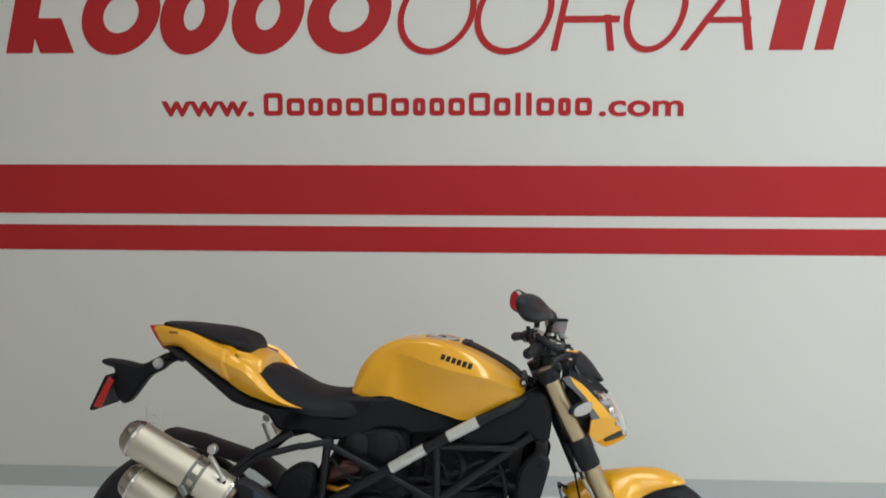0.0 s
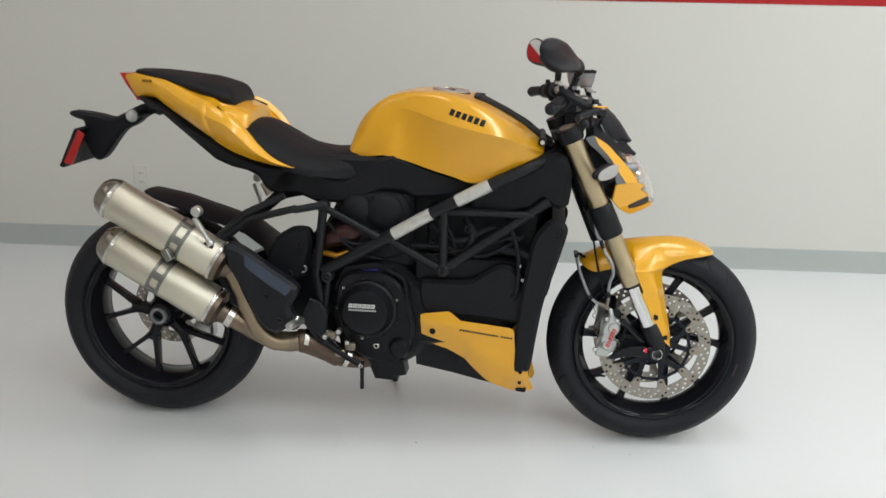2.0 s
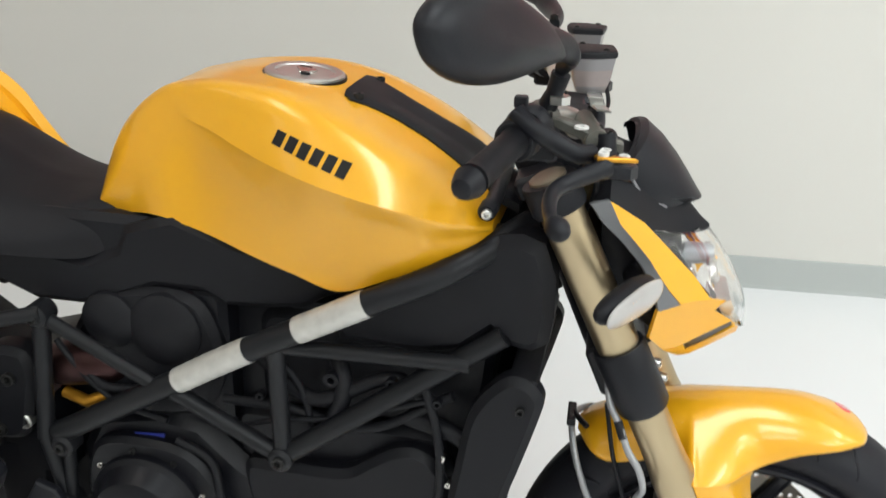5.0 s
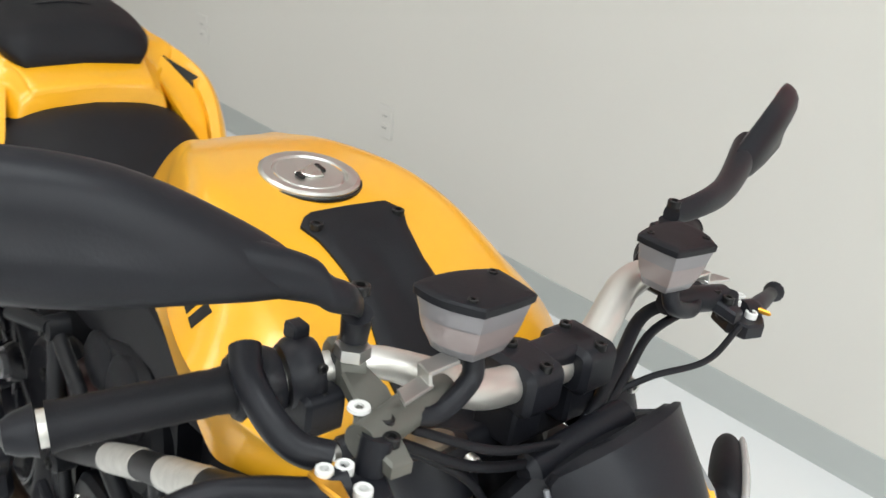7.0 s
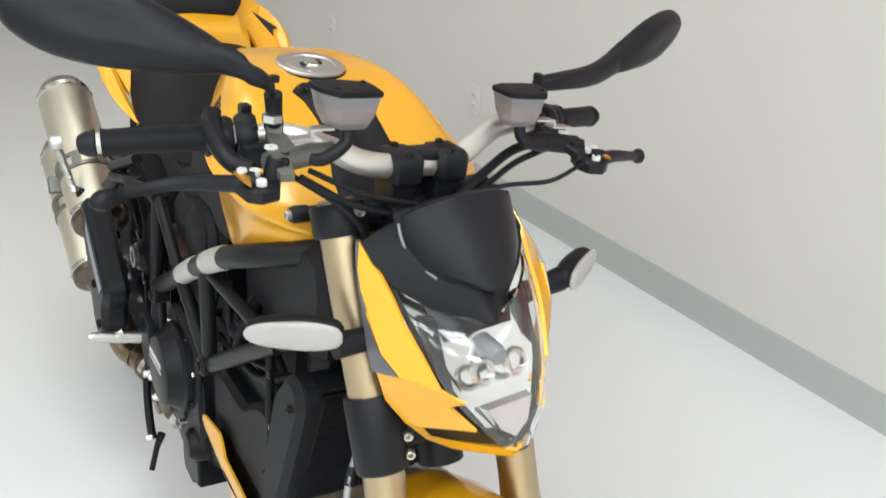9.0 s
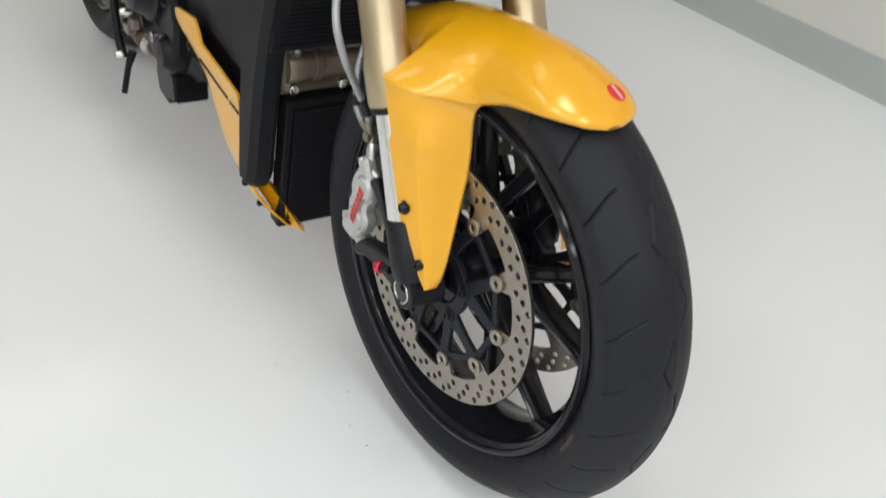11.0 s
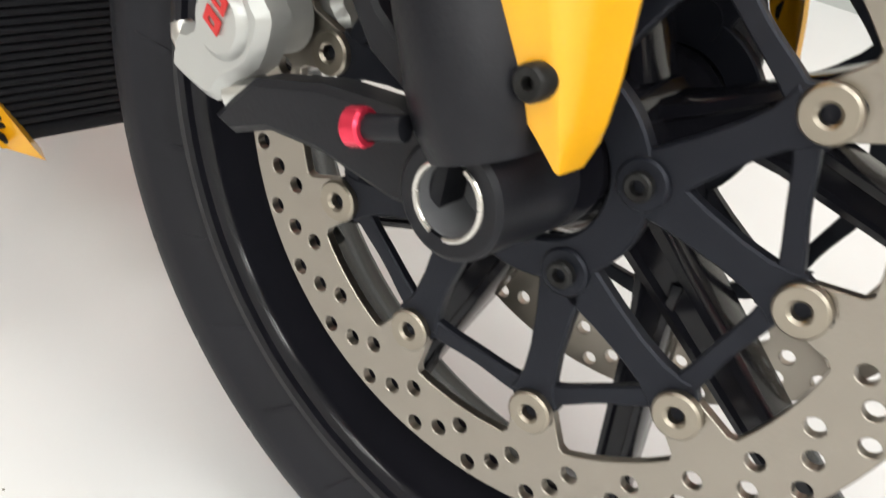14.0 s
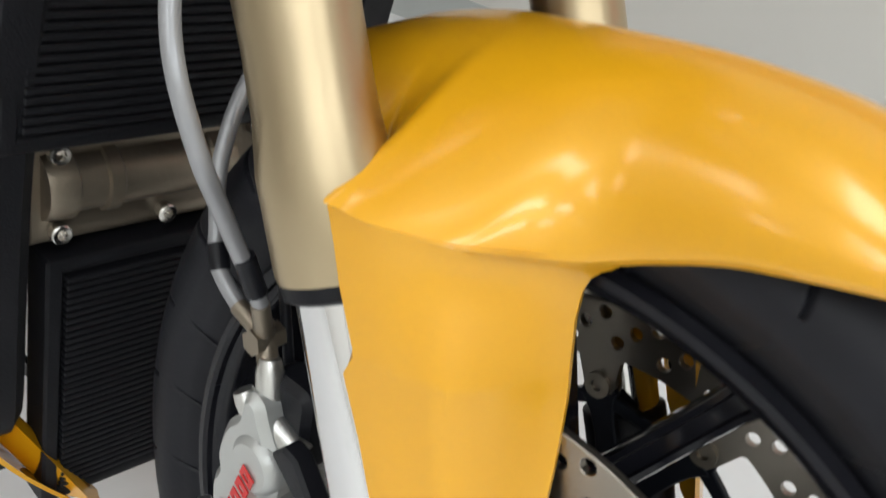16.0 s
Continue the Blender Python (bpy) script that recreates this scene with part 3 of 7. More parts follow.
yoke(0.908, 0.943, 0.0335, "upper_yoke", "black upper triple clamp")
yoke(0.650, 0.735, 0.0335, "lower_yoke", "black lower triple clamp")
for z in (0.700, 0.680):
    part("clamp_bolt", xf(bolt(0.0062, 0.006), at(fork_at(z).x + 0.034, FYR + 0.028, z) @ Matrix.Rotation(radians(68), 4, "Z")), ALU, fork, "bright clamp bolt")
part("steering_stem", tube([fork_at(0.96, 0) + Vector((-0.02, 0, 0)), fork_at(0.62, 0) + Vector((-0.035, 0, 0))], 0.03, 24), BLACK, fork)

# -- front fender --
def fender_geo():
    kx = [0.500, 0.522, 0.551, 0.593, 0.630, 0.642, 0.654, 0.664, 0.674, 0.686, 0.700, 0.718, 0.734, 0.748, 0.762, 0.778, 0.800, 0.820, 0.840, 0.862, 0.886, 0.900, 0.909]
    top = [(0.5, 0.558), (0.522, 0.5718), (0.551, 0.5829), (0.593, 0.5973), (0.644, 0.6122), (0.68, 0.6195), (0.713, 0.6253), (0.75, 0.6294), (0.783, 0.6299), (0.815, 0.6274), (0.84, 0.622), (0.862, 0.6156), (0.886, 0.6058), (0.9, 0.5988), (0.909, 0.591)]
    tc = crv(top, 160)
    rims = [0.552, 0.540, 0.533, 0.541, 0.551, 0.552, 0.5535, 0.5545, 0.5542, 0.5535, 0.553, 0.5525, 0.5520, 0.553, 0.559, 0.5670, 0.5765, 0.5815, 0.5855, 0.589, 0.591, 0.590, 0.588]
    wid = [0.014, 0.046, 0.059, 0.064, 0.065, 0.066, 0.086, 0.1215, 0.1228, 0.1205, 0.1140, 0.1015, 0.0820, 0.0695, 0.0645, 0.0630, 0.0620, 0.0610, 0.0595, 0.0560, 0.045, 0.032, 0.010]
    inner_w = [0.014, 0.046, 0.059, 0.064, 0.065, 0.066, 0.066, 0.066, 0.066, 0.066, 0.066, 0.0655, 0.0650, 0.0645, 0.0640, 0.0630, 0.0620, 0.0610, 0.0595, 0.0560, 0.045, 0.032, 0.010]
    rim_z, wide, base_w = crv(list(zip(kx, rims)), 120), crv(list(zip(kx, wid)), 120), crv(list(zip(kx, inner_w)), 120)
    rings = []
    for (x, ze), (_, w), (_, w0) in zip(rim_z, wide, base_w):
        zc = float(np.interp(x, tc[:, 0], tc[:, 1])) + 0.004 * math.exp(-((x - 0.63) / 0.06) ** 2)
        d, f = zc - ze, w - w0
        half = [(0, zc), (0.30 * w0, zc - 0.06 * d), (0.60 * w0 + 0.05 * f, zc - 0.21 * d), (0.83 * w0 + 0.20 * f, zc - 0.45 * d), (0.965 * w0 + 0.52 * f, zc - 0.73 * d), (w0 + 0.88 * f, ze + 0.07 * d), (w, ze)]
        e = crv(half, 22)
        x = 0.60 + (x - 0.60) * 0.82 if x < 0.60 else (0.80 + (x - 0.80) * 0.87 if x > 0.80 else x)
        outer = [(x, FW.y - a, b) for a, b in e[::-1]] + [(x, FW.y + a, b) for a, b in e[1:]]
        inner = [(p[0], FW.y + (p[1] - FW.y) * 0.965, p[2] - 0.0028) for p in outer]
        rings.append(outer + inner[::-1])
    sides = [loft(rings)]
    # legs below the shoulders
    zz = [0.5538, 0.548, 0.543, 0.536, 0.523, 0.500, 0.4965, 0.4865, 0.462, 0.439, 0.415, 0.398, 0.386, 0.366, 0.352, 0.345, 0.337]
    xl = [0.6660, 0.6688, 0.671, 0.674, 0.679, 0.6910, 0.6920, 0.6880, 0.7020, 0.713, 0.723, 0.732, 0.7415, 0.752, 0.760, 0.768, 0.7765]
    xr = [0.7610, 0.7540, 0.7500, 0.7480, 0.7485, 0.7530, 0.7538, 0.7560, 0.7605, 0.765, 0.770, 0.7735, 0.7755, 0.779, 0.7805, 0.7805, 0.7790]
    yr = [0.0590, 0.0580, 0.0575, 0.0575, 0.0580, 0.059, 0.059, 0.060, 0.064, 0.070, 0.076, 0.080, 0.083, 0.088, 0.092, 0.094, 0.097]
    ts = np.array([0, 0.03, 0.10, 0.20, 0.32, 0.44, 0.54, 0.64, 0.74, 0.83, 0.91, 0.97, 1])
    for s in (-1, 1):
        leg = []
        for z, a, b, ye in zip(zz, xl, xr, yr):
            lo = min(1, (z - 0.337) / 0.08)
            prof = np.interp(ts, [0, 0.12, 0.36, 0.52, 0.66, 0.80, 0.92, 1], [0.1222, 0.1208, 0.1165, 0.1138, 0.1085, 0.1085 * 0.62 + ye * 0.38, 0.1085 * 0.2 + ye * 0.8, ye])
            top = np.interp(ts, [0, 0.12, 0.36, 0.52, 0.66, 0.80, 0.92, 1], [0.1222, 0.1208, 0.1158, 0.1050, 0.0890, 0.0730, 0.0640, ye])
            hi = min(1, max(0, (z - 0.50) / 0.045))
            prof = prof * (1 - hi) + top * hi
            flat = np.interp(ts, [0, 0.7, 1], [0.1105, 0.1105, ye])
            # a soft fold runs down the leg
            fold = -0.0016 * np.exp(-((ts - 0.45) / 0.07) ** 2) * lo
            ys = prof * lo + flat * (1 - lo) + fold
            row = [(a + (b - a) * t, FW.y + s * y, z) for t, y in zip(ts, ys)]
            leg.append(row + [(p[0] - 0.001, p[1] - s * 0.0035, p[2]) for p in row[::-1]])
        sides.append(loft(leg))
    return join(*sides)


fender = part("front_fender", fender_geo(), YELLOW, bike, "yellow painted front fender with two side legs", 32)
for s in (-1, 1):
    for x, z in ((0.7305, 0.423), (0.763, 0.3635)):
        part("fender_bolt", xf(lathe([(0, 0.0), (0.0022, 0.0), (0.0024, -0.0045), (0.0052, -0.0050), (0.0064, -0.0035), (0.0066, 0.004), (0, 0.004)], 20), at(x, FW.y + s * (0.1200 if z > 0.4 else 0.1135), z) @ Matrix.Diagonal((1, -s, 1, 1))), INK, fender, "black socket bolt")
        # a flush black disc paints the shade of the bolt recess; nothing is sunk
        if z > 0.4:
            part("recess_shade", xf(lathe([(0, 0.0), (0.0083, 0.0), (0.0083, 0.002), (0, 0.002)], 28), at(x - 0.001, FW.y + s * 0.1204, z) @ Matrix.Rotation(radians(s * 4), 4, "Z") @ Matrix.Diagonal((1, -s, 1, 1))), INK, fender)
bdg = at(0.8661, 0.0265, 0.6072) @ Matrix.Rotation(radians(24), 4, "Y") @ Matrix.Rotation(radians(-9), 4, "X") @ Matrix.Rotation(radians(-90), 4, "X")
part("badge", xf(lathe([(0, -0.0012), (0.0105, -0.0012), (0.0118, 0.0), (0, 0.001)], 28), bdg), RED, fender, "small red shield badge")
part("badge_line", xf(plate([[(-0.009, -0.0012), (0.009, 0.0010), (0.009, 0.0030), (-0.009, 0.0012)]], -0.0016, -0.0008), bdg), WHITE, fender, "thin white stripe on the badge")

# -- front brake calipers --
def caliper_geo():
    outer = [(-0.062, -0.020), (-0.058, -0.032), (-0.040, -0.031), (-0.034, -0.020), (-0.018, -0.022), (-0.006, -0.024), (0.004, -0.020), (0.014, -0.024), (0.030, -0.022), (0.039, -0.018), (0.048, -0.011), (0.060, -0.010), (0.066, -0.004), (0.064, 0.006), (0.055, 0.013), (0.046, 0.022), (0.038, 0.030), (0.018, 0.031), (0.006, 0.022), (-0.006, 0.022), (-0.014, 0.031), (-0.036, 0.028), (-0.050, 0.012), (-0.062, 0.004)]
    # u runs up along the caliper, v across it
    o = [(v * 0.86 - 0.002, u) for u, v in crv(outer, 72, True)]
    body = plate([o], -0.016, 0.004, 0.0045)
    pods = []
    for u, v in ((0.029, 0.0085), (-0.024, 0.001)):
        pods.append(xf(lathe([(0, -0.0195), (0.013, -0.0195), (0.0165, -0.0165), (0.0175, -0.012), (0.0175, 0.02), (0, 0.02)], 32), at(v, 0, u)))
    inner = plate([[(v * 0.92 + 0.004, u * 0.74 - 0.008) for v, u in o]], 0.030, 0.052, 0.004)
    bridge = block(-0.012, 0.018, 0, 0.022, 0.034, 0.085, 0.006)
    return join(body, *pods, inner, bridge)


for s in (1, -1):
    y = -0.0830 if s == 1 else 0.0950
    M = at(0.6080, y, 0.3530) @ Matrix.Diagonal((1, s, 1, 1)) @ Matrix.Rotation(radians(6.5), 4, "Y")
    P = at(0.6128, y, 0.3520) @ Matrix.Diagonal((1, s, 1, 1)) @ Matrix.Rotation(radians(18), 4, "Y")
    cal = part("front_caliper", xf(caliper_geo(), M), CALIPER, bike, "silver four-piston radial brake caliper")
    for k in range(6):
        part("caliper_mark", xf(bars_on(1, 0.0068, 0.0105, 0.0), P @ at(0.000, -0.0201, (k - 2.5) * 0.0098) @ Matrix.Rotation(radians(-90), 4, "Y")), RED, cal, "red printed letter-sized bar")
    part("mount_bolt", xf(tube([(0.006, -0.004, 0.049), (0.026, -0.002, 0.044)], [0.008, 0.0075], 16), M), ALU, cal, "bright caliper bolt")
    part("mount_bolt", xf(tube([(0.004, -0.006, -0.058), (0.020, -0.002, -0.050)], [0.008, 0.0075], 16), M), ALU, cal, "bright caliper bolt")
    part("bleed_nipple", xf(tube([(-0.026, -0.006, -0.050), (-0.032, -0.007, -0.046), (-0.035, -0.007, -0.042)], [0.0075, 0.0065, 0.005], 14), M), ALU, cal, "bleed nipple")
    part("bleed_nipple", xf(tube([(-0.006, -0.006, 0.044), (-0.0145, -0.007, 0.0515), (-0.0180, -0.008, 0.0560)], [0.0072, 0.0066, 0.0055], 14), M), ALU, cal, "bleed nipple")
    part("banjo", xf(tube([(-0.003, -0.003, 0.060), (-0.0075, -0.002, 0.074), (-0.0100, -0.001, 0.080)], [0.0075, 0.0075, 0.0055], 14), M), ALU, cal, "bright banjo fitting")
    part("pad_spring", xf(tube(crv([(-0.028, 0.012, 0.03), (-0.034, 0.014, 0.02), (-0.027, 0.016, 0.012), (-0.034, 0.014, 0.0), (-0.027, 0.012, -0.01)], 24), 0.0012, 8), M), BRONZE, cal)
    yy = FYR if s == 1 else FYL
    B = at(0, yy, 0) @ Matrix.Diagonal((1, s, 1, 1))
    arm_lo = [(0.612, 0.290), (0.621, 0.301), (0.634, 0.315), (0.671, 0.327), (0.708, 0.332), (0.735, 0.328), (0.735, 0.300), (0.714, 0.297), (0.675, 0.300), (0.646, 0.297), (0.625, 0.287)]
    arm_hi = [(0.633, 0.399), (0.641, 0.408), (0.651, 0.406), (0.664, 0.391), (0.690, 0.362), (0.706, 0.352), (0.712, 0.335), (0.688, 0.346), (0.660, 0.379)]
    part("caliper_lug", xf(block(0.622, 0.026, 0.402, 0.034, 0.022, 0.052, 0.008), B), BLACK, fork, "black cast lug behind the caliper")
    part("caliper_bracket", xf(plate([arm_lo], -0.006, 0.014, 0.003), B), BLACK, fork, "black cast caliper bracket")
    part("bracket_arm", xf(plate([arm_hi], -0.001, 0.012, 0.002), B), BLACK, fork, "slim black bracket arm")
    part("adjuster_ring", xf(lathe([(0.004, -0.004), (0.0065, -0.004), (0.0074, -0.003), (0.0074, 0.003), (0.0065, 0.004), (0.004, 0.004)], 24, True), B @ along((0.7085, -0.0225, 0.3285), (0.72, -0.0215, 0.3325))), REDANO, fork, "red anodised adjuster ring")
    part("adjuster_screw", xf(tube([(0.7025, -0.0228, 0.3265), (0.7075, -0.0225, 0.3282)], 0.0038, 14), B), STEEL, fork, "bright adjuster screw")
    part("adjuster_stem", xf(tube([(0.711, -0.0222, 0.3295), (0.726, -0.0195, 0.3345)], 0.0048, 14), B), BLACK, fork)

# brake lines and sensor lead down to the caliper
GREYHOSE = mat("grey_braided_hose", (0.34, 0.345, 0.36), 0.38, 0.35, 0.1, 0.06, 20.0, 500.0, 0.05)
for pts, r, m in (([(0.598, -0.082, 0.443), (0.600, -0.089, 0.466), (0.5970, -0.099, 0.490), (0.599, -0.117, 0.525), (0.604, -0.131, 0.550), (0.5955, -0.138, 0.583), (0.580, -0.132, 0.606), (0.568, -0.122, 0.633), (0.554, -0.106, 0.655), (0.548, -0.090, 0.690), (0.545, -0.07, 0.730)], 0.0046, GREYHOSE),
                  ([(0.5975, -0.079, 0.438), (0.575, -0.079, 0.444), (0.5545, -0.080, 0.4595), (0.543, -0.074, 0.475), (0.5285, -0.064, 0.505), (0.515, -0.042, 0.538), (0.509, -0.014, 0.564), (0.516, 0.02, 0.562), (0.548, 0.060, 0.545), (0.600, 0.088, 0.480)], 0.0046, GREYHOSE),
                  ([(0.604, -0.068, 0.42), (0.596, -0.068, 0.452), (0.580, -0.066, 0.505), (0.566, -0.060, 0.55), (0.552, -0.05, 0.62)], 0.003, BLACK)):
    part("brake_line", tube(crv(pts, 48), r, 12), m, fork, "grey braided brake line" if m == GREYHOSE else "black sensor lead", 60)
for p, q, m in (((0.5995, -0.0905, 0.470), (0.5972, -0.0985, 0.4915), BLACK), ((0.556, -0.0798, 0.458), (0.5475, -0.0768, 0.469), BLACK), ((0.5735, -0.1275, 0.6185), (0.5650, -0.1192, 0.6385), BLACK), ((0.5985, -0.0825, 0.444), (0.6002, -0.0885, 0.464), BRONZE), ((0.5965, -0.079, 0.438), (0.5745, -0.081, 0.4465), BRONZE)):
    part("hose_ferrule", tube([p, q], 0.0056 if m == BLACK else 0.0050, 14), m, fork, "black hose sleeve" if m == BLACK else "bright hose ferrule")
part("line_clip", join(tube([(0.507, 0.02, 0.5665), (0.516, -0.01, 0.5705), (0.530, -0.03, 0.568)], 0.004, 10), block(0.508, 0.0, 0.567, 0.012, 0.05, 0.010, 0.003)), BLACK, fork, "black hose clip behind the fender")
part("banjo_fitting", join(tube(crv([(0.598, -0.083, 0.449), (0.5965, -0.080, 0.440), (0.600, -0.081, 0.434), (0.6045, -0.083, 0.429)], 14), 0.0058, 14), tube([(0.5965, -0.0890, 0.4385), (0.5965, -0.0710, 0.4385)], 0.0072, 6)), BRONZE, fork, "brass-toned twin hose fitting")

# -- fuel tank --
TX = [-0.150, -0.138, -0.115, -0.080, -0.030, 0.035, 0.106, 0.160, 0.222, 0.290, 0.350, 0.385, 0.402]
TANK = {"top": [0.838, 0.876, 0.928, 0.971, 1.006, 1.023, 1.026, 1.021, 1.004, 0.972, 0.938, 0.911, 0.890],
        "yu": [0.035, 0.038, 0.042, 0.050, 0.058, 0.080, 0.105, 0.122, 0.132, 0.130, 0.112, 0.085, 0.060],
        "zu": [0.837, 0.873, 0.925, 0.968, 1.003, 1.019, 1.021, 1.014, 0.996, 0.966, 0.932, 0.906, 0.887],
        "yc": [0.055, 0.062, 0.068, 0.074, 0.080, 0.104, 0.140, 0.164, 0.185, 0.193, 0.172, 0.138, 0.104],
        "zc": [0.834, 0.852, 0.892, 0.938, 0.972, 0.974, 0.958, 0.946, 0.935, 0.924, 0.905, 0.891, 0.880],
        "yb": [0.058, 0.064, 0.069, 0.080, 0.102, 0.110, 0.124, 0.134, 0.144, 0.150, 0.142, 0.122, 0.096],
        "zb": [0.829, 0.829, 0.831, 0.840, 0.848, 0.835, 0.816, 0.803, 0.790, 0.818, 0.843, 0.858, 0.866]}
TXS = crv([(x, 0) for x in TX], 100)[:, 0]
TK = {k: crv([(x, v) for x, v in zip(TX, vals)], 100)[:, 1] for k, vals in TANK.items()}


def tank_at(x):
    return {k: float(np.interp(x, TXS, v)) for k, v in TK.items()}


def tank_half(x):
    """Half of the tank's cross-section, from the middle of its top to its lower edge."""
    s = tank_at(x)
    up = crv([(0, s["top"]), (s["yu"] * 0.55, s["top"] - 0.25 * (s["top"] - s["zu"])), (s["yu"], s["zu"]), (s["yu"] * 0.45 + s["yc"] * 0.55, s["zu"] * 0.42 + s["zc"] * 0.58 + 0.006), (s["yc"], s["zc"])], 18)
    mid = 0.5 * (s["yc"] + s["yb"]) - 0.004
    low = crv([(s["yc"], s["zc"]), (s["yc"] - 0.002, s["zc"] - 0.006), (mid, 0.5 * (s["zc"] + s["zb"])), (s["yb"], s["zb"])], 16)
    # the flank dips towards a slanted crease and flares out again ahead of it
    for q in low[1:]:
        d = x - (0.207 + (q[1] - 0.786) / 0.144 * 0.086)
        k = min(1, (s["zc"] - q[1]) / 0.03) * min(1, max(0, (q[1] - s["zb"]) / 0.02 + 0.35))
        q[0] -= k * 0.0085 * (math.exp(-(d / 0.06) ** 2) if d < 0 else max(0, 1 - d / 0.07))
    # behind the start of the crease the flank is one soft curve
    soft = crv([(0, s["top"]), (s["yu"] * 0.55, s["top"] - 0.25 * (s["top"] - s["zu"])), (s["yu"], s["zu"]), (s["yc"] * 0.97, s["zc"] - 0.004), (s["yb"] * 0.5 + s["yc"] * 0.5 + 0.004, 0.5 * (s["zc"] + s["zb"])), (s["yb"], s["zb"])], 33)
    k = min(max((0.030 - x) / 0.055, 0), 1)
    k = k * k * (3 - 2 * k)
    up, low = up * (1 - k) + soft[:18] * k, low * (1 - k) + soft[17:] * k
    return np.concatenate([up, low[1:], [(s["yb"] - 0.012, s["zb"] - 0.004), (s["yb"] - 0.03, s["zb"] - 0.003)]])


def tank_z(x, y):
    h = tank_half(x)[:18]
    return float(np.interp(abs(y), h[:, 0], h[:, 1]))


rings = []
for x in TXS:
    h = tank_half(x)
    rings.append([(x, -a, b) for a, b in h[::-1]] + [(x, a, b) for a, b in h[1:]])
tank = part("fuel_tank", loft(rings), YELLOW, bike, "pearl yellow sculpted fuel tank", 24)


def tank_side(x, s_z):
    """A point on the tank's right flank above the crease."""
    h = tank_half(x)[:18]
    y = float(np.interp(-s_z, -h[:, 1], h[:, 0]))
    return y


# six plain bars where the maker's name stands
for s in (-1, 1):
    for k in range(6):
        t = (k + 0.5) / 6
        x, z = 0.149 + 0.101 * t, 0.980 - 0.027 * t
        w, hgt = 0.0118, 0.0150
        quad = []
        for du, dv in ((-0.5, -0.5), (0.5, -0.5), (0.5, 0.5), (-0.5, 0.5)):
            xx, zz = x + du * w + dv * 0.006, z + dv * hgt - du * 0.0032
            yy = tank_side(xx, zz) + 0.0012
            quad.append((xx, s * yy, zz))
        back = [(p[0], p[1] - s * 0.004, p[2]) for p in quad]
        part("name_bar", loft([quad, back]), INK, tank, "black slanted printed bar")

capz = 1.0215
M = at(0.137, -0.002, capz) @ Matrix.Rotation(radians(5), 4, "Y") @ Matrix.Rotation(radians(-90), 4, "X")
capm = part("filler_cap", xf(lathe([(0, -0.0035), (0.034, -0.0035), (0.0355, -0.0022), (0.0375, -0.0022), (0.0385, -0.0045), (0.0475, -0.0050), (0.0510, -0.0030), (0.0515, 0.004), (0, 0.004)], 64), M), ALU, tank, "round satin aluminium filler cap", 30)
part("cap_gasket", xf(lathe([(0.0510, -0.0005), (0.0535, -0.0005), (0.0540, 0.004), (0.0510, 0.004)], 64, True), M), INK, capm, "thin dark gasket ring")
part("key_flap", xf(plate([[(-0.015, 0.010), (-0.004, 0.013), (0.014, 0.008), (0.012, -0.006), (-0.002, -0.017), (-0.006, -0.004)]], -0.0062, -0.003, 0.0008), M), STEEL, capm)
for x, z, w in ((-0.004, 0.014, 0.016), (0.006, -0.015, 0.012)):
    part("cap_slot", xf(plate([rounded(w, 0.006, 0.002, 4, x, z)], -0.0066, -0.0035, 0.0004), M), INK, capm)

# black panel in front of the filler
prow = []
for x, w in zip(np.linspace(0.205, 0.425, 24), np.interp(np.linspace(0.205, 0.425, 24), [0.205, 0.213, 0.235, 0.27, 0.31, 0.36, 0.425], [0.050, 0.060, 0.050, 0.044, 0.046, 0.058, 0.050])):
    zt = (lambda q: tank_z(min(x, 0.385), q) - max(0, x - 0.385) * 0.55)
    top = [(x, w * u, zt(w * abs(u)) + 0.007 - 0.004 * max(0, abs(u) - 0.85) / 0.15 - 0.0045 * max(0, 1 - abs(u) * 1.8) * (1 if x > 0.25 else 0)) for u in np.linspace(-1, 1, 15)]
    prow.append(top + [(p[0], p[1], p[2] - 0.012) for p in top[::-1]])
panel = part("tank_panel", loft(prow), MATT, tank, "matt black plastic tank panel", 40)
for y in (-0.047, 0.047):
    part("panel_bolt", xf(bolt(0.0065, 0.004), at(0.222, y, tank_z(0.222, y) + 0.006) @ Matrix.Rotation(radians(-90), 4, "X")), INK, panel)

# -- rider seat, pillion pad, tail --
def hull(stations, n=24):
    """A body of sections: (x, [(y, z), ...]) half sections from the middle of the top down."""
    rings = []
    for x, half in stations:
        h = crv(half, n)
        rings.append([(x, -a, b) for a, b in h[::-1]] + [(x, a, b) for a, b in h[1:]])
    return rings


def smooth_hull(stations, n=24, k=30):
    xs = crv([(s[0], 0) for s in stations], k)[:, 0]
    m = len(stations[0][1])
    cols = []
    for j in range(m):
        cols.append((crv([(s[0], s[1][j][0]) for s in stations], k)[:, 1], crv([(s[0], s[1][j][1]) for s in stations], k)[:, 1]))
    return loft(hull([(xs[i], [(cols[j][0][i], cols[j][1][i]) for j in range(m)]) for i in range(k)], n))


